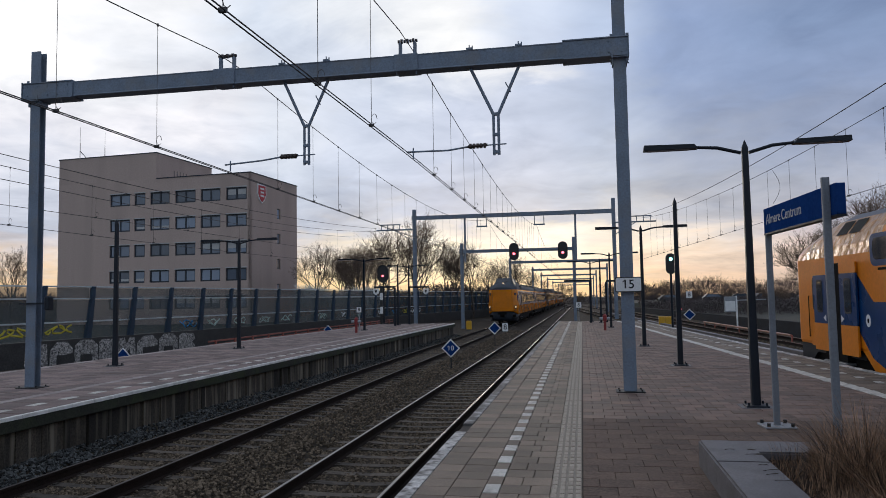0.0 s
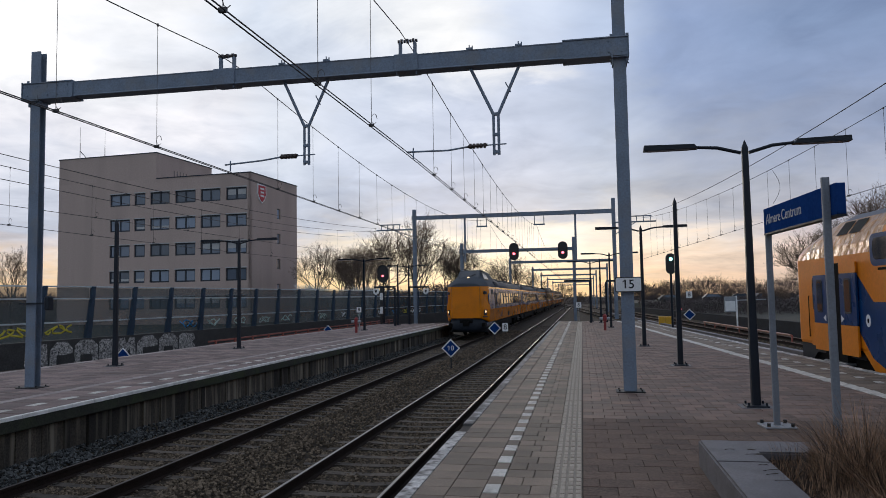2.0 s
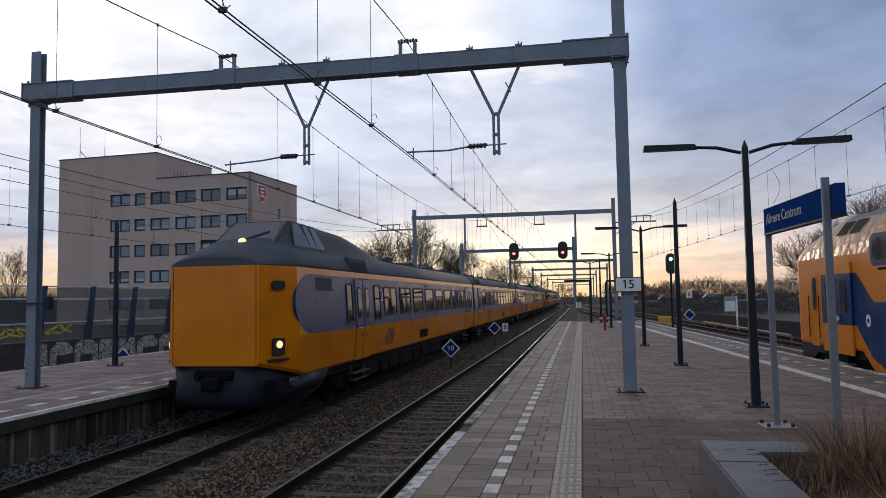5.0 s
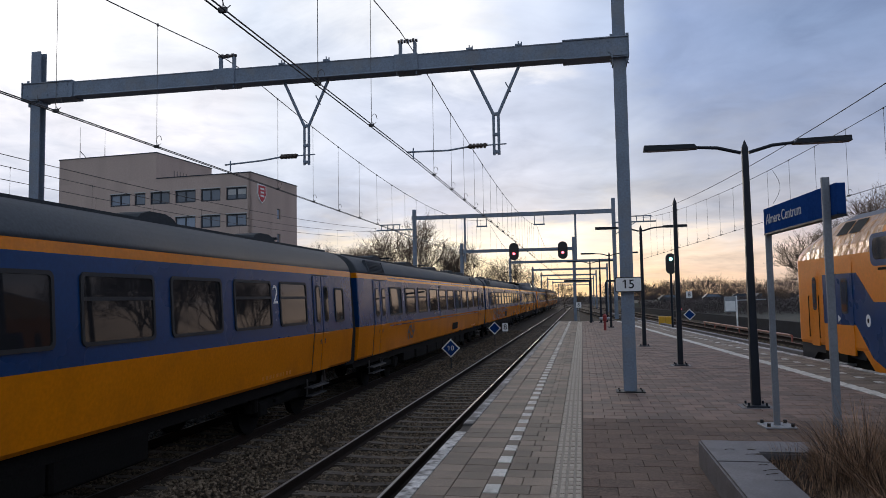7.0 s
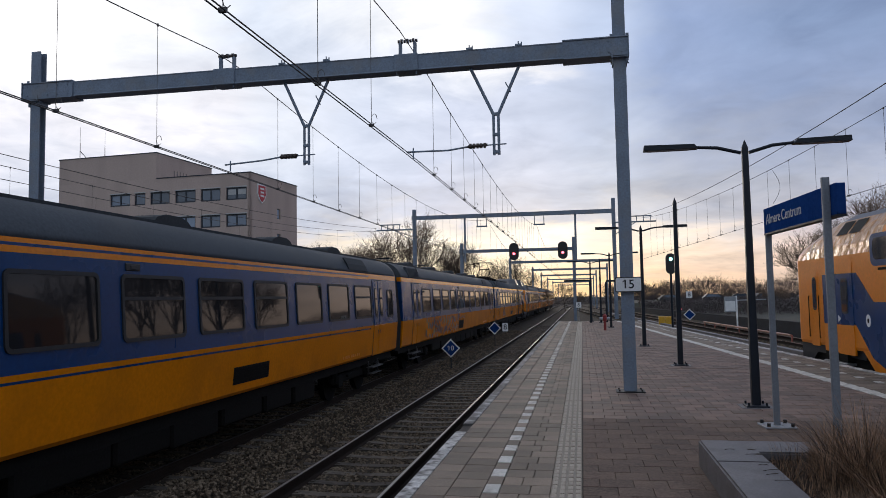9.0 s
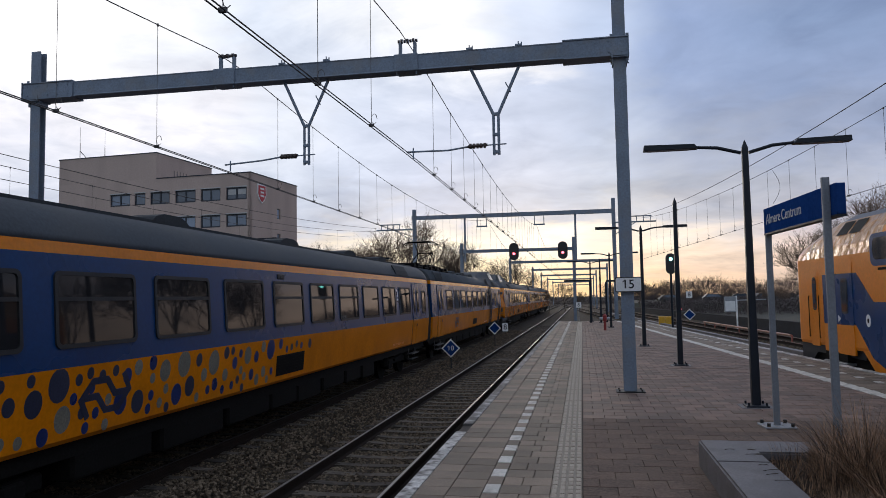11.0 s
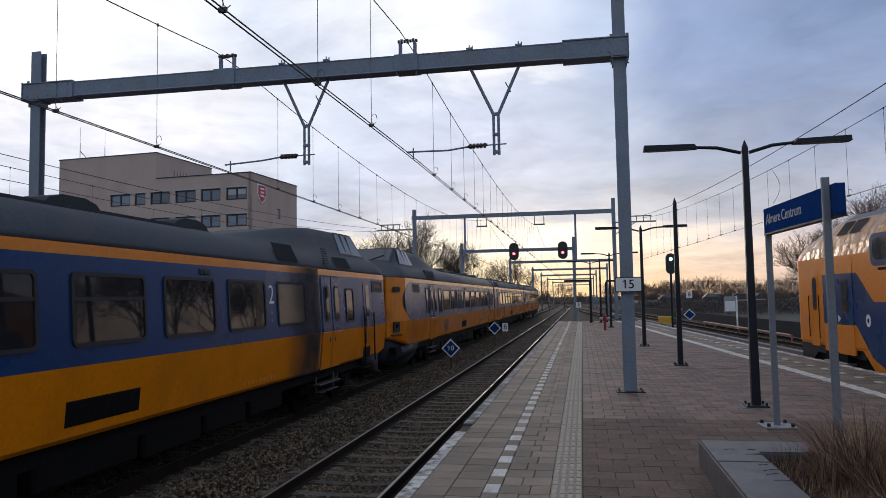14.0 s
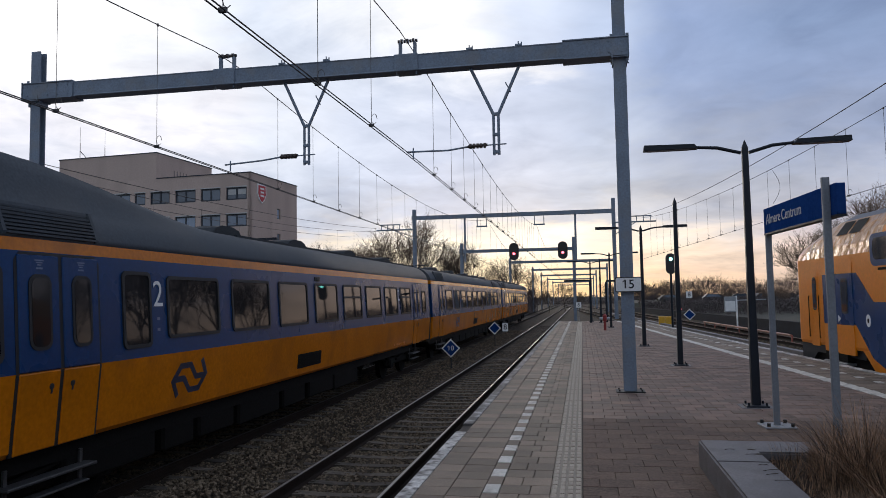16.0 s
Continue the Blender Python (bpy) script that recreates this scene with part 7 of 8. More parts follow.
# ---- trees ----
def bare_tree(seed, height, spread, fine, finest):
    """Verts and faces of a leafless tree: trunk and limbs, and a crown of fine tapering twigs."""
    g = random.Random(seed)
    limb_v, limb_f, twig_v, twig_f = [], [], [], []

    def rod(a, b, r0, r1, n):
        d = (b - a).normalized()
        q = d.to_track_quat("Z", "Y")
        k = len(limb_v)
        for p, r in ((a, r0), (b, r1)):
            for i in range(n):
                t = 6.2832 * i / n
                limb_v.append(p + q @ Vector((r * math.cos(t), r * math.sin(t), 0)))
        for i in range(n):
            limb_f.append((k + i, k + (i + 1) % n, k + n + (i + 1) % n, k + n + i))

    def twig(p, d, length, r, level):
        k = len(twig_v)
        a = d.orthogonal().normalized() * r
        b = d.cross(a)
        twig_v.extend((p + a, p - a * 0.5 + b * 0.87, p - a * 0.5 - b * 0.87, p + d * length))
        twig_f.extend(((k, k + 1, k + 3), (k + 1, k + 2, k + 3), (k + 2, k, k + 3)))
        for _ in range((fine, finest, 0)[level] if level else finest):
            nd = (d + Vector((g.gauss(0, 0.55), g.gauss(0, 0.55), g.gauss(0.12, 0.4)))).normalized()
            if level < 1:
                twig(p + d * (length * g.uniform(0.2, 0.95)), nd, length * g.uniform(0.4, 0.7), r * 0.7, level + 1)

    def fork(d, angle):
        side = d.orthogonal().normalized()
        side = Matrix.Rotation(g.uniform(0, 6.283), 3, d) @ side
        return (d * math.cos(angle) + side * math.sin(angle) + Vector((0, 0, 0.14))).normalized()

    def grow(p, d, length, r, level):
        for i in range(2):
            q = p + d * (length / 2)
            rod(p, q, r, r * 0.85, (7, 6, 5, 4, 3)[level])
            p, r = q, r * 0.85
            d = (d + Vector((g.gauss(0, 0.10), g.gauss(0, 0.10), 0.03))).normalized()
            if level == 4:
                for _ in range(fine):
                    twig(p - d * (length * 0.5 * g.random()), fork(d, g.uniform(0.3, 1.0)), height * g.uniform(0.05, 0.09), height * 0.0012, 0)
            elif i or level:
                for _ in range((4, 2, 2, 2)[level] if i else 1):
                    grow(p, fork(d, spread * g.uniform(0.5, 1.0)), length * g.uniform(0.62, 0.82) * (1 if level else 0.95), r * 0.66, level + 1)
                if i:
                    grow(p, fork(d, 0.15), length * 0.74, r * 0.8, level + 1)
    grow(Vector((0, 0, 0)), Vector((0, 0, 1)), height * 0.30, height * 0.013, 0)
    return limb_v, limb_f, twig_v, twig_f


TREE_KINDS = {}


def make_tree(x, y, z, kind, size, turn, label="bare winter tree with fine twigs"):
    if kind not in TREE_KINDS:
        lv, lf, tv, tf = bare_tree(*kind)
        TREE_KINDS[kind] = raw("trunk", lv, lf, "bark"), raw("crown", tv, tf, "twig")
    t = thing("bare_tree", label, "tree", pose(x, y, z, 0, 0, turn) @ Matrix.Diagonal((size, size, size, 1)), group="bare trees")
    link("trunk", TREE_KINDS[kind][0], t)
    link("crown", TREE_KINDS[kind][1], t)
    return t


def far_wood(name, y, x0, x1, base, top, n, seed, label, mat="far_wood", thin=0.05, depth=14, slope=0.0):
    """A belt of distant leafless wood: a ragged crest of thin crossing shoots, thick below."""
    rng = np.random.default_rng(seed)
    x = rng.uniform(x0, x1, n)
    yy = y + rng.uniform(-depth, depth, n) + slope * (x - x0)
    w1, w2, w3 = rng.uniform(0, 6, 3)
    crest = top * (0.78 + 0.10 * np.sin(x * 0.07 + w1) + 0.08 * np.sin(x * 0.23 + w2) + 0.06 * np.sin(x * 0.71 + w3) + 0.05 * rng.normal(0, 1, n))
    h0 = crest * rng.uniform(0, 0.8, n)
    h1 = np.minimum(crest * 1.04, h0 + top * rng.uniform(0.04, 0.16, n))
    lean = rng.normal(0, 0.7, n) * (h1 - h0)
    w = thin * rng.uniform(0.5, 1.6, n)
    v = np.stack([np.stack([x - w, yy, base + h0], -1), np.stack([x + w, yy, base + h0], -1), np.stack([x + lean, yy + rng.normal(0, 0.5, n), base + h1], -1), np.stack([x, yy + 2 * w, base + h0], -1)], 1)
    f = np.array([(0, 1, 2), (1, 3, 2), (3, 0, 2)])[None] + 4 * np.arange(n)[:, None, None]
    tagged(new(name, raw(name, v.reshape(-1, 3).tolist(), f.reshape(-1, 3).tolist(), mat)), label, "woods", kind="stuff")


# ---- yard beyond the right track and small things round the platform ends ----
def yard_x(y):
    return 14.0 - 0.074 * (y - 54)


def make_yard():
    bm = bmesh.new()
    prism(bm, [(yard_x(5), 5), (yard_x(5) + 0.35, 5), (yard_x(140) + 0.35, 140), (yard_x(140), 140)], "z", -1.3, -0.2)
    solo("yard_wall", bm, "yard_fence", "long dark retaining wall beyond the tracks", "wall", "structure")
    make_track("track_yard", right_edge(14) + 1.66 + 4.77, -10, 200, SLOPE, (0, 40), "rusty yard track with sunset reflection coloured into its rail heads", "yard_rail")
    bm = bmesh.new()
    prism(bm, [(right_edge(20) + 3.7, 20), (right_edge(20) + 4.0, 20), (right_edge(110) + 4.0, 110), (right_edge(110) + 3.7, 110)], "z", -1.2, -0.72)
    solo("cable_trough", bm, "planter", "concrete cable trough between the tracks", "trough", "structure")
    for k in range(2):
        b = thing("trackside_cabinet", "yellow trackside cabinet on the ballast", "cabinet", pose(6.9 + 0.55 * k, 68, -0.95), group="trackside cabinets")
        bm = bmesh.new()
        box(bm, -0.25, 0.25, -0.2, 0.2, 0.0, 0.75, 0.03)
        part("body", bm, "yellow", b)
        bm = bmesh.new()
        box(bm, -0.27, 0.27, -0.22, 0.22, 0.75, 0.80, 0.01)
        part("lid", bm, "yellow", b)
        bm = bmesh.new()
        box(bm, -0.2, 0.2, -0.212, -0.2, 0.06, 0.68)
        part("door", bm, "yellow", b)
    b = thing("trackside_cabinet", "small yellow box beside the far track", "cabinet", pose(-9.8, 64, -0.97))
    bm = bmesh.new()
    box(bm, -0.22, 0.22, -0.2, 0.2, 0.0, 0.75, 0.03)
    part("body", bm, "yellow", b)
    s = thing("information_board", "pale board on posts beyond the yard wall", "board", pose(11.25, 60, 0))
    bm = bmesh.new()
    box(bm, -0.46, 0.40, -0.08, 0.08, 0.35, 1.55, 0.02)
    p = part("board", bm, "gantry_light", s)
    bm = bmesh.new()
    box(bm, -0.40, 0.34, -0.09, -0.079, 0.45, 1.2)
    part("panel", bm, "white", p)
    bm = bmesh.new()
    box(bm, 0.40, 0.50, -0.06, 0.06, -1.2, 1.6)
    part("post", bm, "white", s)
    bm = bmesh.new()
    tube(bm, (0.5, 0, 1.25), (2.6, 0, 1.3), 0.04, n=6)
    part("arm", bm, "gantry_light", s)
    for x, y, lamp in ((9.4, 75, "red_light"), (17.0, 62, "green_light")):
        g = thing("dwarf_signal", "low signal beyond the yard wall", "signal", pose(x, y, 0), group="dwarf signals")
        bm = bmesh.new()
        tube(bm, (0, 0.1, -1.2), (0, 0.1, 0.2), 0.05, n=6)
        part("mast", bm, "lamp_black", g)
        if lamp == "red_light":
            signal_head(g, 0, 0, 0.4, lamp, 0.55, 0.3)
        else:
            bm = bmesh.new()
            tube(bm, (0, 0, 0.75), (0, 0.06, 0.75), 0.42, n=18)
            part("signal_disc", bm, "black", g)
    bm = bmesh.new()
    prism(bm, [(136, -1.6), (141, 0.3), (185, 0.6), (190, -1.6)], "x", 8, 150)
    solo("embankment", bm, "ground", "low grassy bank carrying a road", "bank", "structure")
    for x, r in ((16.5, 8), (24.5, 4), (29.5, -5), (33.5, 10), (41.5, 3), (45.5, 6)):
        make_car(x, 146, r)


def make_glint_bar():
    """An added low bar on short posts before the yard wall, red like sunset on a rail."""
    a, b = Vector((10.21, 66.23, -0.6)), Vector((11.34, 43.90, -0.6))
    r = thing("guard_rail", "added low red bar imitating sunset reflected on a rail", "rail")
    bm = bmesh.new()
    tube(bm, a, b, 0.07, n=6)
    part("bar", bm, "yard_rail", r)
    for k in range(7):
        p = a.lerp(b, k / 6)
        bm = bmesh.new()
        box(bm, p.x + 0.02, p.x + 0.1, p.y - 0.04, p.y + 0.04, -1.1, -0.58)
        part("upright", bm, "red_rail", r)


def make_car(x, y, turn):
    c = thing("parked_car", "grey car parked on the bank beyond the yard wall", "car", pose(x, y, 0.33, 0, 0, turn), group="parked cars")
    bm = bmesh.new()
    prism(bm, [(-2.1, 0.3), (2.1, 0.3), (2.15, 0.75), (1.2, 0.9), (0.6, 1.42), (-1.3, 1.45), (-1.9, 0.95), (-2.15, 0.8)], "y", -0.85, 0.85)
    part("body", bm, "car_paint", c)
    bm = bmesh.new()
    prism(bm, [(1.05, 0.92), (0.52, 1.36), (-1.2, 1.38), (-1.65, 0.95)], "y", -0.865, 0.865)
    part("window", bm, "bld_glass", c)
    for sx in (-1.3, 1.3):
        for sy in (-0.8, 0.8):
            bm = bmesh.new()
            tube(bm, (sx, sy - 0.1, 0.32), (sx, sy + 0.1, 0.32), 0.32, n=14)
            part("wheel", bm, "rubber", c)


def arm_post(x, y, reach, h, label, shield):
    s = thing("sign_post", label, "sign", pose(x, y, 0), group="platform end sign posts")
    bm = bmesh.new()
    box(bm, -0.07, 0.07, -0.07, 0.07, 0, h, 0.01)
    part("post", bm, "lamp_black", s)
    bm = bmesh.new()
    box(bm, *sorted((0.0, reach)), -0.05, 0.05, h, h + 0.12, 0.01)
    part("arm", bm, "lamp_black", s)
    if shield:
        bm = bmesh.new()
        u = reach - math.copysign(0.15, reach)
        prism(bm, [(u - 0.2, h - 0.06), (u + 0.2, h - 0.06), (u + 0.18, h - 0.36), (u, h - 0.48), (u - 0.18, h - 0.36)], "y", -0.06, -0.03)
        p = part("shield", bm, "white", s)
        bm = bmesh.new()
        prism(bm, [(u - 0.1, h - 0.14), (u + 0.1, h - 0.14), (u, h - 0.38)], "y", -0.066, -0.06)
        part("mark", bm, "black", p)


def make_platform_end_things():
    arm_post(-12.35, 48.0, -1.45, 2.55, "black post with a side arm and white shield sign", True)
    arm_post(-11.9, 50.3, 1.35, 2.55, "black post with a side arm and white shield sign", True)
    arm_post(0.55, 50.0, -1.7, 2.75, "black post with a side arm over the platform end", False)
    arm_post(1.6, 50.5, 1.2, 2.7, "black post with a side arm over the platform end", False)
    p = thing("striped_mast", "black and white striped signal mast", "mast", pose(-14.28, 51.6, 0))
    for k in range(5):
        bm = bmesh.new()
        tube(bm, (0, 0, (0.25 if k else -0.02) + 0.5 * k), (0, 0, 0.75 + 0.5 * k), 0.11, n=10)
        part("band", bm, "white" if k % 2 else "black", p)
    s = thing("platform_sign", "white plate with a number on a thin post", "sign", pose(-12.7, 41.0, 0))
    bm = bmesh.new()
    tube(bm, (0, 0.03, 0), (0, 0.03, 1.25), 0.03, n=6)
    part("post", bm, "gantry_light", s)
    number_plate("plate", "8", 0, 0, 1.2, 0.32, 0.34, "white", "black", s, "small white number plate")
    s = thing("platform_sign", "number plate standing at the platform's end", "sign", pose(-0.25, 53.2, 0))
    bm = bmesh.new()
    tube(bm, (0, 0.03, 0), (0, 0.03, 1.1), 0.03, n=6)
    part("post", bm, "gantry_light", s)
    number_plate("plate", "8", 0, 0, 1.15, 0.42, 0.42, "white", "black", s, "small white number plate")
    # guard rail in red behind the opposite platform
    r = thing("guard_rail", "rusty red low guard rail behind the platform", "rail")
    for z in (-0.10, -0.28):
        bm = bmesh.new()
        prism(bm, [(-17.3, z), (-17.22, z), (-17.22, z + 0.07), (-17.3, z + 0.07)], "y", 32.0, 66.0)
        part("bar", bm, "red_rail", r)
    for k in range(17):
        bm = bmesh.new()
        box(bm, -17.22, -17.14, 32.5 + 2.0 * k, 32.58 + 2.0 * k, -1.1, -0.04)
        part("upright", bm, "red_rail", r)
    # box on the left gantry post
    b = thing("junction_box", "dark box strapped to the gantry post", "box", pose(-11.32, 13.95, 0))
    bm = bmesh.new()
    box(bm, 0.0, 0.13, -0.06, 0.10, 1.66, 1.96, 0.025)
    part("case", bm, "lamp_black", b)
    bm = bmesh.new()
    box(bm, -0.62, 0.0, -0.03, 0.03, 1.79, 1.83)
    part("strap", bm, "lamp_black", b)


# ---- put the place together ----
make_ground()
make_track("track_near", NEAR, -10, 520, 0.0, (-14, 110), "near track with shiny rails on concrete sleepers")
make_track("track_far", FAR, -10, 520, 0.0, (-14, 110), "far track with rails on concrete sleepers", "rail_worn")
make_track("track_right", right_edge(14) + 1.66, -10, 300, SLOPE, (-14, 60), "track beyond the island platform")
make_building()
make_barrier()
make_double_decker()

LIGHT = [(-5.45, 4.54, (-7.10, 4.60)), (-1.55, 4.54, (-3.20, 4.66))]
make_gantry(14.1, -11.72, 0.83, 6.30, 7.38, LIGHT, 0.0, 0.0, "blue-grey steel overhead line gantry over both tracks")


def make_rest_of_line():
    g = make_gantry(57.5, -13.1, 2.55, 8.12, 8.95, [], -0.9, 0.0, "far blue-grey gantry with drop posts", True, 0.3, 0.28)
    for x in (-9.0, -0.35):
        bm = bmesh.new()
        tube(bm, (x, 0, 8.2), (x, 0, 4.6), 0.08, n=8)
        part("drop_post", bm, "gantry", g)
    for x in (-7.6, -3.1):
        bm = bmesh.new()
        for u in (-0.36, 0.36):
            tube(bm, (x + u, -0.2, 8.12), (x + u, -0.2, 7.35), 0.035, n=6)
        tube(bm, (x - 0.42, -0.2, 7.4), (x + 0.42, -0.2, 7.4), 0.06, n=8)
        part("messenger_hanger", bm, "gantry", g)
    for x, s in ((-13.1, -1), (2.55, 1)):
        bm = bmesh.new()
        tube(bm, (x, -0.2, 7.35), (x + s * 3.1, -0.2, 7.35), 0.06, n=6)
        tube(bm, (x, -0.2, 6.4), (x + s * 1.6, -0.2, 7.3), 0.03, n=6)
        for k in (1.2, 1.7, 2.2, 2.7):
            tube(bm, (x + s * k, -0.2, 7.35), (x + s * k, -0.2, 7.75), 0.035, n=6)
        tube(bm, (x + s * 1.1, -0.2, 7.78), (x + s * 2.8, -0.2, 7.78), 0.045, n=6)
        part("side_bracket", bm, "gantry", g, "side bracket with insulators")
    g = make_gantry(66.0, -10.65, -0.6, 5.86, 6.75, [], -1.1, -1.1, "signal gantry carrying two red signals", True, 0.28, 0.28)
    signal_head(g, -5.85, -0.6, 5.85, "red_light", 1.55, 0.85, 0.13)
    signal_head(g, -1.55, -0.6, 5.85, "red_light", 1.55, 0.85, 0.13)
    for y, xl, xr in ((100, -9.5, 4.5), (130, -8.4, 4.4), (165, -8.8, 3.2), (205, -9.2, 3.2), (250, -9.5, 3.2), (310, -9.5, 3.2)):
        make_gantry(y, xl, xr, 6.35, 7.1, [], -1.1, -1.1, "distant gantry along the line", True, 0.34, 0.3)


make_rest_of_line()
DROPS = [4.2, 6.4, 9.0, 11.5, 16.7, 19.1] + [21.25 + 2.15 * k for k in range(16)] + [59.5 + 4.2 * k for k in range(14)]
make_wires("overhead_wires_near", lambda y: -3.32, slung([(-29, 7.0), (14.1, 7.0), (57.5, 7.35), (100, 6.9), (130, 6.9), (165, 6.9), (280, 6.9)], 0.80), lambda y: 4.50 + 0.011 * max(0, min(y, 14)), DROPS, -6, 270, "messenger and contact wires over the near track")
make_wires("overhead_wires_far", lambda y: -7.2, slung([(-29, 6.93), (14.1, 6.93), (57.5, 7.95), (100, 6.9), (130, 6.9), (165, 6.9), (280, 6.9)], 1.17), lambda y: 4.49, DROPS, -6, 270, "messenger and contact wires over the far track")
XR = lambda y: 8.26 - 0.086 * (y - 14)
RIGHT = make_wires("overhead_wires_right", XR, lambda y: 6.33 + 0.0016 * (y - 29) ** 2, lambda y: 4.48, [13.6, 15.8, 18.0] + [20.3 + 2.2 * k for k in range(16)], 6, 57.5, "messenger and contact wires beyond the island platform", False)
strip_curve("feeder_wire", [(XR(y), y, 6.88 + 0.0013 * (y - 31) ** 2) for y in np.arange(4, 59, 1.5)], 0.014, "wire", RIGHT)
strip_curve("slack_loop", [(XR(28.6), 28.6, z) for z in (6.33, 6.30)] + [(XR(28.6) + 0.26 * math.sin(math.pi * f), 28.6, 6.30 - 1.25 * f) for f in (0.15, 0.3, 0.45, 0.6, 0.75, 0.9, 1.0)], 0.008, "wire", RIGHT)
XL = lambda y: -16.0
SCALED = lambda f: (lambda y: 1.77 + 0.82 * (f(y / 0.82) - 1.77))
LEFT = make_wires("overhead_wires_left", XL, SCALED(lambda y: 6.60 + 0.0012 * max(0, y - 30) ** 2), SCALED(lambda y: 4.57 + 0.0004 * max(0, y - 28) ** 2), [14.6 + 3.6 * k for k in range(11)], 8, 57.5, "messenger, contact and feeder wires beyond the opposite platform", False)
FEED = SCALED(lambda y: 7.0 + 0.00077 * (y - 22) ** 2)
strip_curve("feeder_wire", [(-16.0, y, FEED(y)) for y in np.arange(7, 57.6, 1.5)], 0.012, "wire", LEFT)
make_wires("", XL, SCALED(lambda y: 6.13 + 0.0009 * max(0, y - 26) ** 2), SCALED(lambda y: 5.25 + 0.013 * (y - 21.7)), [16.4, 22.0, 27.9, 33.6], 8, 50, "", False, LEFT)


NOTE = "tall black platform lamp with two flat arms"
for x, y, a in ((2.63, 12.34, 1), (2.38, 19.33, 0), (2.09, 26.56, 1), (1.56, 42.2, 1), (1.2, 49.5, 0), (0.6, 51.5, 1), (-13.2, 19.1, 0), (-12.93, 26.3, 1), (-12.5, 41.4, 1), (-12.4, 49.0, 0), (-12.1, 51.0, 1)):
    make_lamp(x, y, a, NOTE if a else "black square post without lamp heads on the platform")
make_station_sign()


def small_signs():
    s = thing("platform_sign", "white plate with a dark number on the gantry post", "sign")
    number_plate("plate", "15", 0.845, 13.93, 1.97, 0.49, 0.28, "white", "black", s, "rounded white number plate")
    diamond_sign(-4.98, 27.8, -0.13, 0.36, "10", "blue diamond sign with white number beside the track", -1.05)
    d = diamond_sign(-4.9, 41.5, 0.05, 0.36, "", "plain blue diamond sign beside the track", -1.05)
    number_plate("plate", "8", 0.42 + 0.18, 0, 0.1, 0.36, 0.5, "white", "black", d, "small white number plate")
    d = diamond_sign(8.2, 60, 0.2, 0.45, "", "blue diamond sign with white plate above", -1.2)
    number_plate("plate", "8", 0.02, 0, 1.75, 0.5, 0.55, "white", "black", d, "small white number plate")
    diamond_sign(-15.6, 23.0, 0.0, 0.27, "", "blue diamond sign behind the platform", -1.1)
    diamond_sign(-15.3, 43.0, 0.0, 0.27, "", "blue diamond sign behind the platform", -1.1)
    s = thing("rail_signal", "green signal on a mast by the platform end", "signal", pose(5.55, 48, 0))
    bm = bmesh.new()
    tube(bm, (0, 0.2, -1.1), (0, 0.2, 4.2), 0.07, n=8)
    part("mast", bm, "lamp_black", s)
    signal_head(s, 0, 0, 3.72, "green_light")
    s = thing("rail_signal", "red signal on a mast behind the opposite platform", "signal", pose(-14.28, 52, 0))
    bm = bmesh.new()
    tube(bm, (0, 0.2, -1.1), (0, 0.2, 4.2), 0.07, n=8)
    part("mast", bm, "lamp_black", s)
    signal_head(s, 0, 0, 3.65, "red_light", 1.3, 0.8, 0.075)
    make_hydrant(1.12, 38.8)
    make_hydrant(-12.12, 38.6)


small_signs()
make_planter()


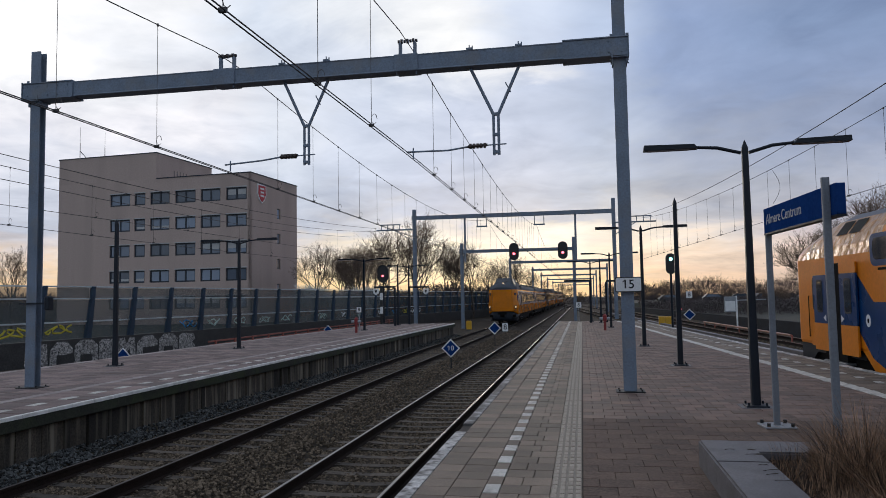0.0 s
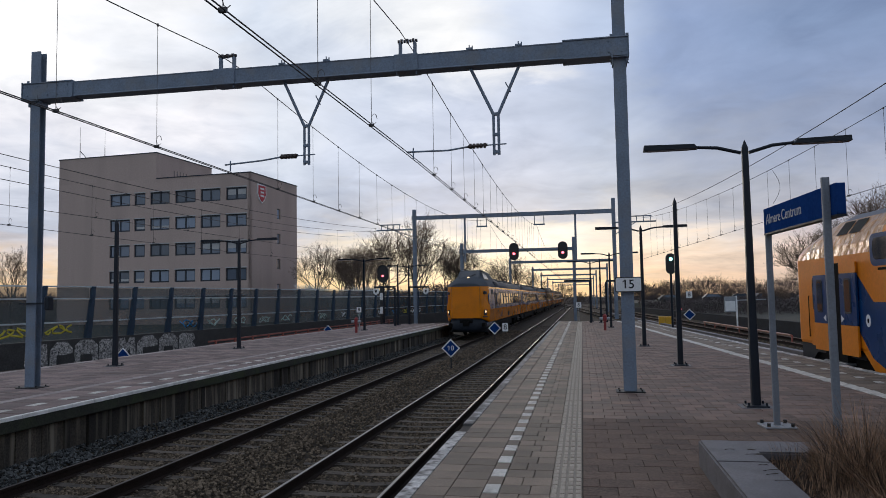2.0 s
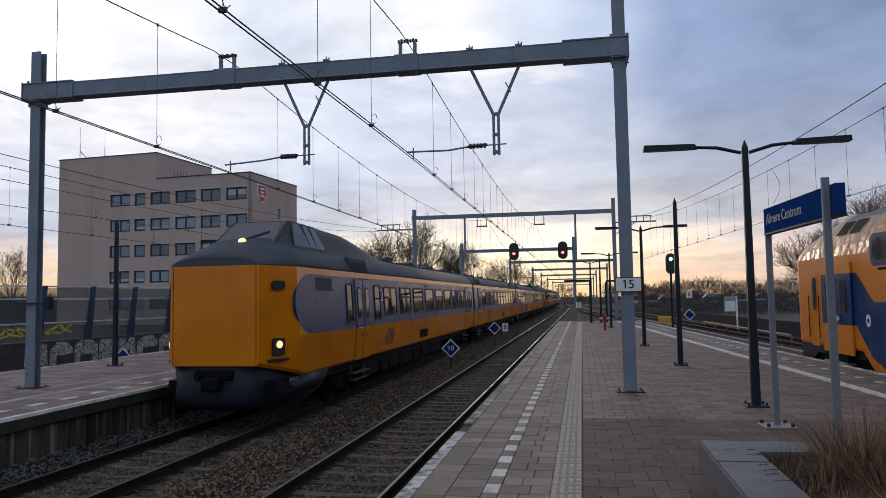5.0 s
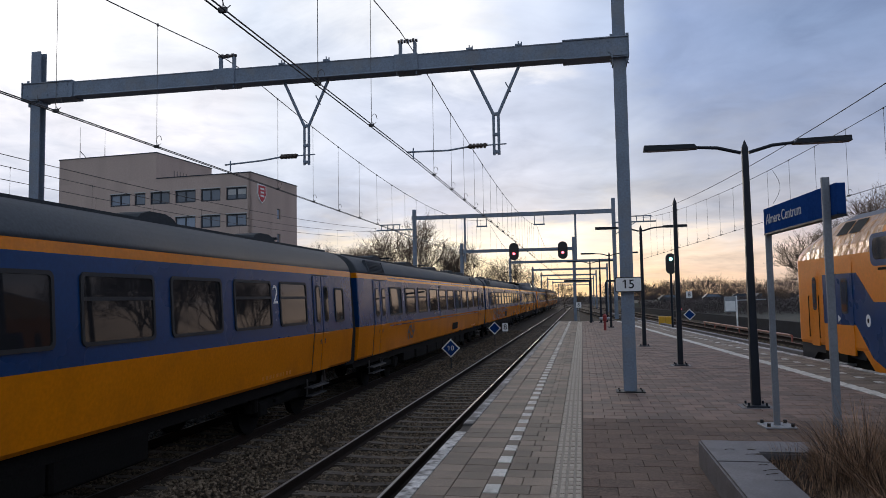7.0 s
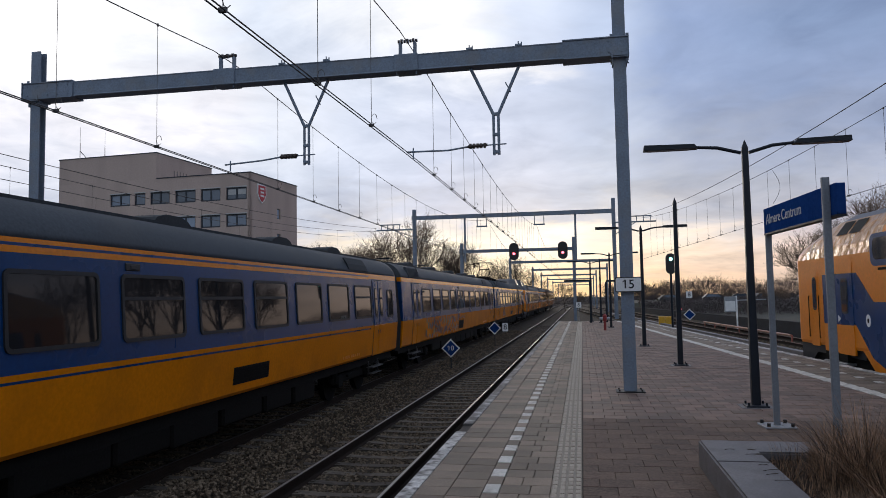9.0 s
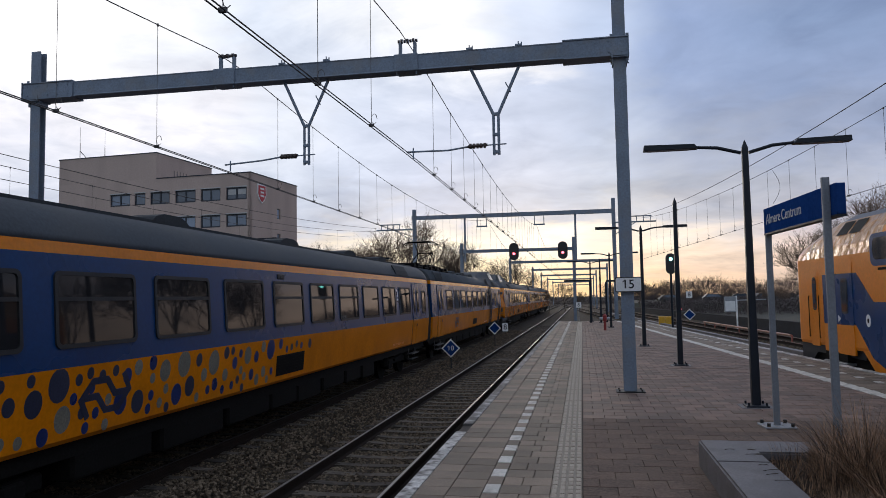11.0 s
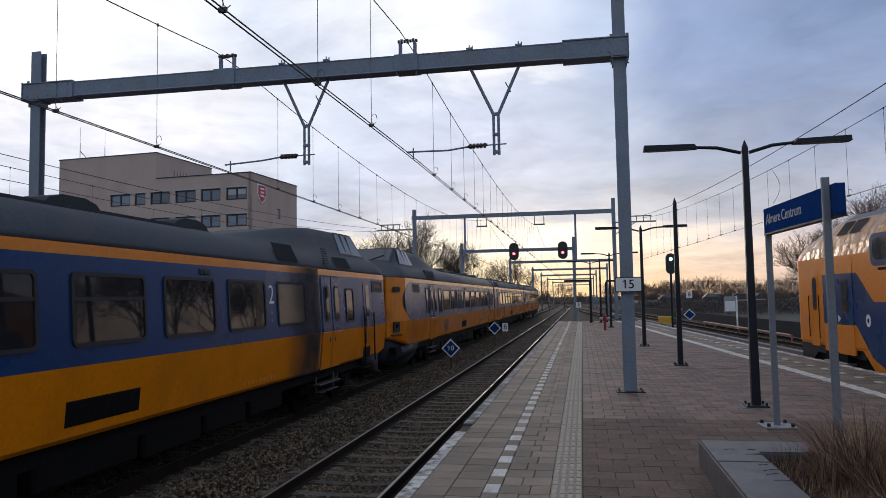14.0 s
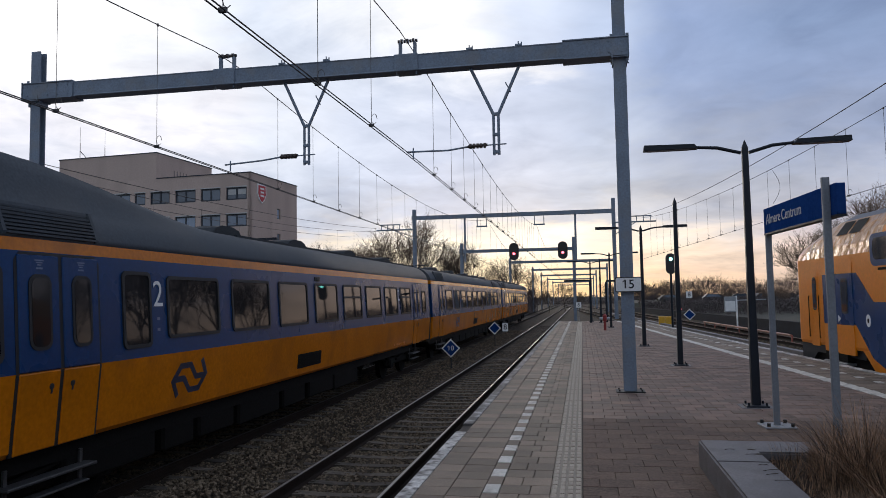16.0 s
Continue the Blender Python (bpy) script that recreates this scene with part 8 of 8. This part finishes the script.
def make_trees():
    K = [(1, 9.0, 0.85, 1, 3), (2, 9.0, 0.95, 1, 3), (3, 9.0, 0.8, 1, 3)]
    D = [(4, 9.0, 0.75, 2, 1), (5, 9.0, 0.85, 2, 1), (6, 9.0, 0.7, 2, 1)]
    for x, y, k, s, t in ((-28, 88, 0, 0.72, 0), (-24.5, 91, 1, 0.95, 80), (-20.5, 89, 2, 1.0, 200), (-16.2, 97, 0, 0.8, 130), (-32.0, 98, 2, 0.72, 40), (-35.6, 106, 1, 0.7, 260), (-14.5, 99, 2, 0.8, 70),
                          (-25.5, 84, 2, 0.7, 10), (-36.2, 96, 1, 0.86, 30), (-31.5, 100, 0, 0.8, 170), (-27.8, 97, 1, 0.86, 300), (-22.6, 101, 0, 0.86, 20), (-18.8, 103, 1, 0.74, 250), (-14.2, 108, 1, 0.62, 15), (-12.2, 124, 0, 0.62, 200), (-8.6, 130, 2, 0.6, 320), (-11, 118, 0, 0.75, 40), (-66, 66, 0, 0.85, 90), (-61, 70, 2, 0.7, 190),
                          (18.2, 63, 0, 0.60, 10), (20.6, 70, 2, 0.66, 140), (19.5, 60, 1, 0.66, 30), (23, 58, 0, 0.82, 100), (27, 62, 2, 0.95, 210), (31, 66, 2, 1.0, 310), (22, 64, 2, 0.82, 150)):
        make_tree(x, y, -1.3, K[k], s * 1.62, t)
    # the row beyond the yard that the train's windows mirror
    for k, (x, y) in enumerate(((26, 8), (29, 16), (27, 23), (30, 31), (27, 38), (31, 45), (28, 52))):
        make_tree(x, y, -1.3, K[k % 3], 1.15 + 0.1 * (k % 2), 50 * k)
    g = random.Random(9)
    for k in range(60):
        f = k / 59
        make_tree(12 + 105 * f + g.uniform(-2, 2), 125 + 60 * g.random() + 10 * f, -1.5, D[k % 3], g.uniform(0.40, 0.60), g.uniform(0, 360), "distant bare tree on the rise beyond the yard")
    for k in range(26):
        make_tree(-62 + 3.0 * k + g.uniform(-1.5, 1.5), 118 + 20 * g.random(), -1.5, D[k % 3], g.uniform(0.5, 0.75), g.uniform(0, 360), "distant bare tree behind the barrier")
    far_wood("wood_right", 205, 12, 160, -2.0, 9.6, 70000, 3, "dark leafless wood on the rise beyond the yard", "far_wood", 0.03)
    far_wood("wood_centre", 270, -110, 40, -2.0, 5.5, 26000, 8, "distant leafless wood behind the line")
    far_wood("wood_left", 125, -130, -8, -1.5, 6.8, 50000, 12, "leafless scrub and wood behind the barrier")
    far_wood("scrub_right", 124, 10, 110, -1.4, 3.4, 42000, 21, "low brown scrub beyond the yard wall", "far_wood", 0.028)
    far_wood("blossom_scrub", 84, -33, -24, -1.3, 6.9, 26000, 17, "pale blossoming scrub behind the barrier", "blossom", 0.035, 3)


make_trees()
make_yard()
make_glint_bar()
make_platform_end_things()
make_ballast()
make_platforms()


def motions():
    for offset, car in TRAIN:
        walk(car, [(t, pose(FAR, YJ(t) + offset, RAIL)) for t in range(0, 17)])
    # the double-decker's door leaves slide shut, then draw in flush
    for leaf, rows in zip(DOOR_LEAVES, (((0, 0, 0), (3.1, 0, 0), (3.25, 0, -0.06), (3.5, 0, -0.30), (3.75, 0, -0.50), (3.9, 0, -0.51), (4.6, 0, -0.51), (5.6, 0.06, -0.51), (16, 0.06, -0.51)),
                                        ((0, 0, 0), (2.8, 0, 0), (2.95, 0, 0.05), (3.2, 0, 0.2), (3.5, 0, 0.33), (3.7, 0, 0.34), (4.6, 0, 0.34), (5.6, 0.06, 0.34), (16, 0.06, 0.34)))):
        walk(leaf, [(t, pose(dx, dy, 0)) for t, dx, dy in rows])


motions()
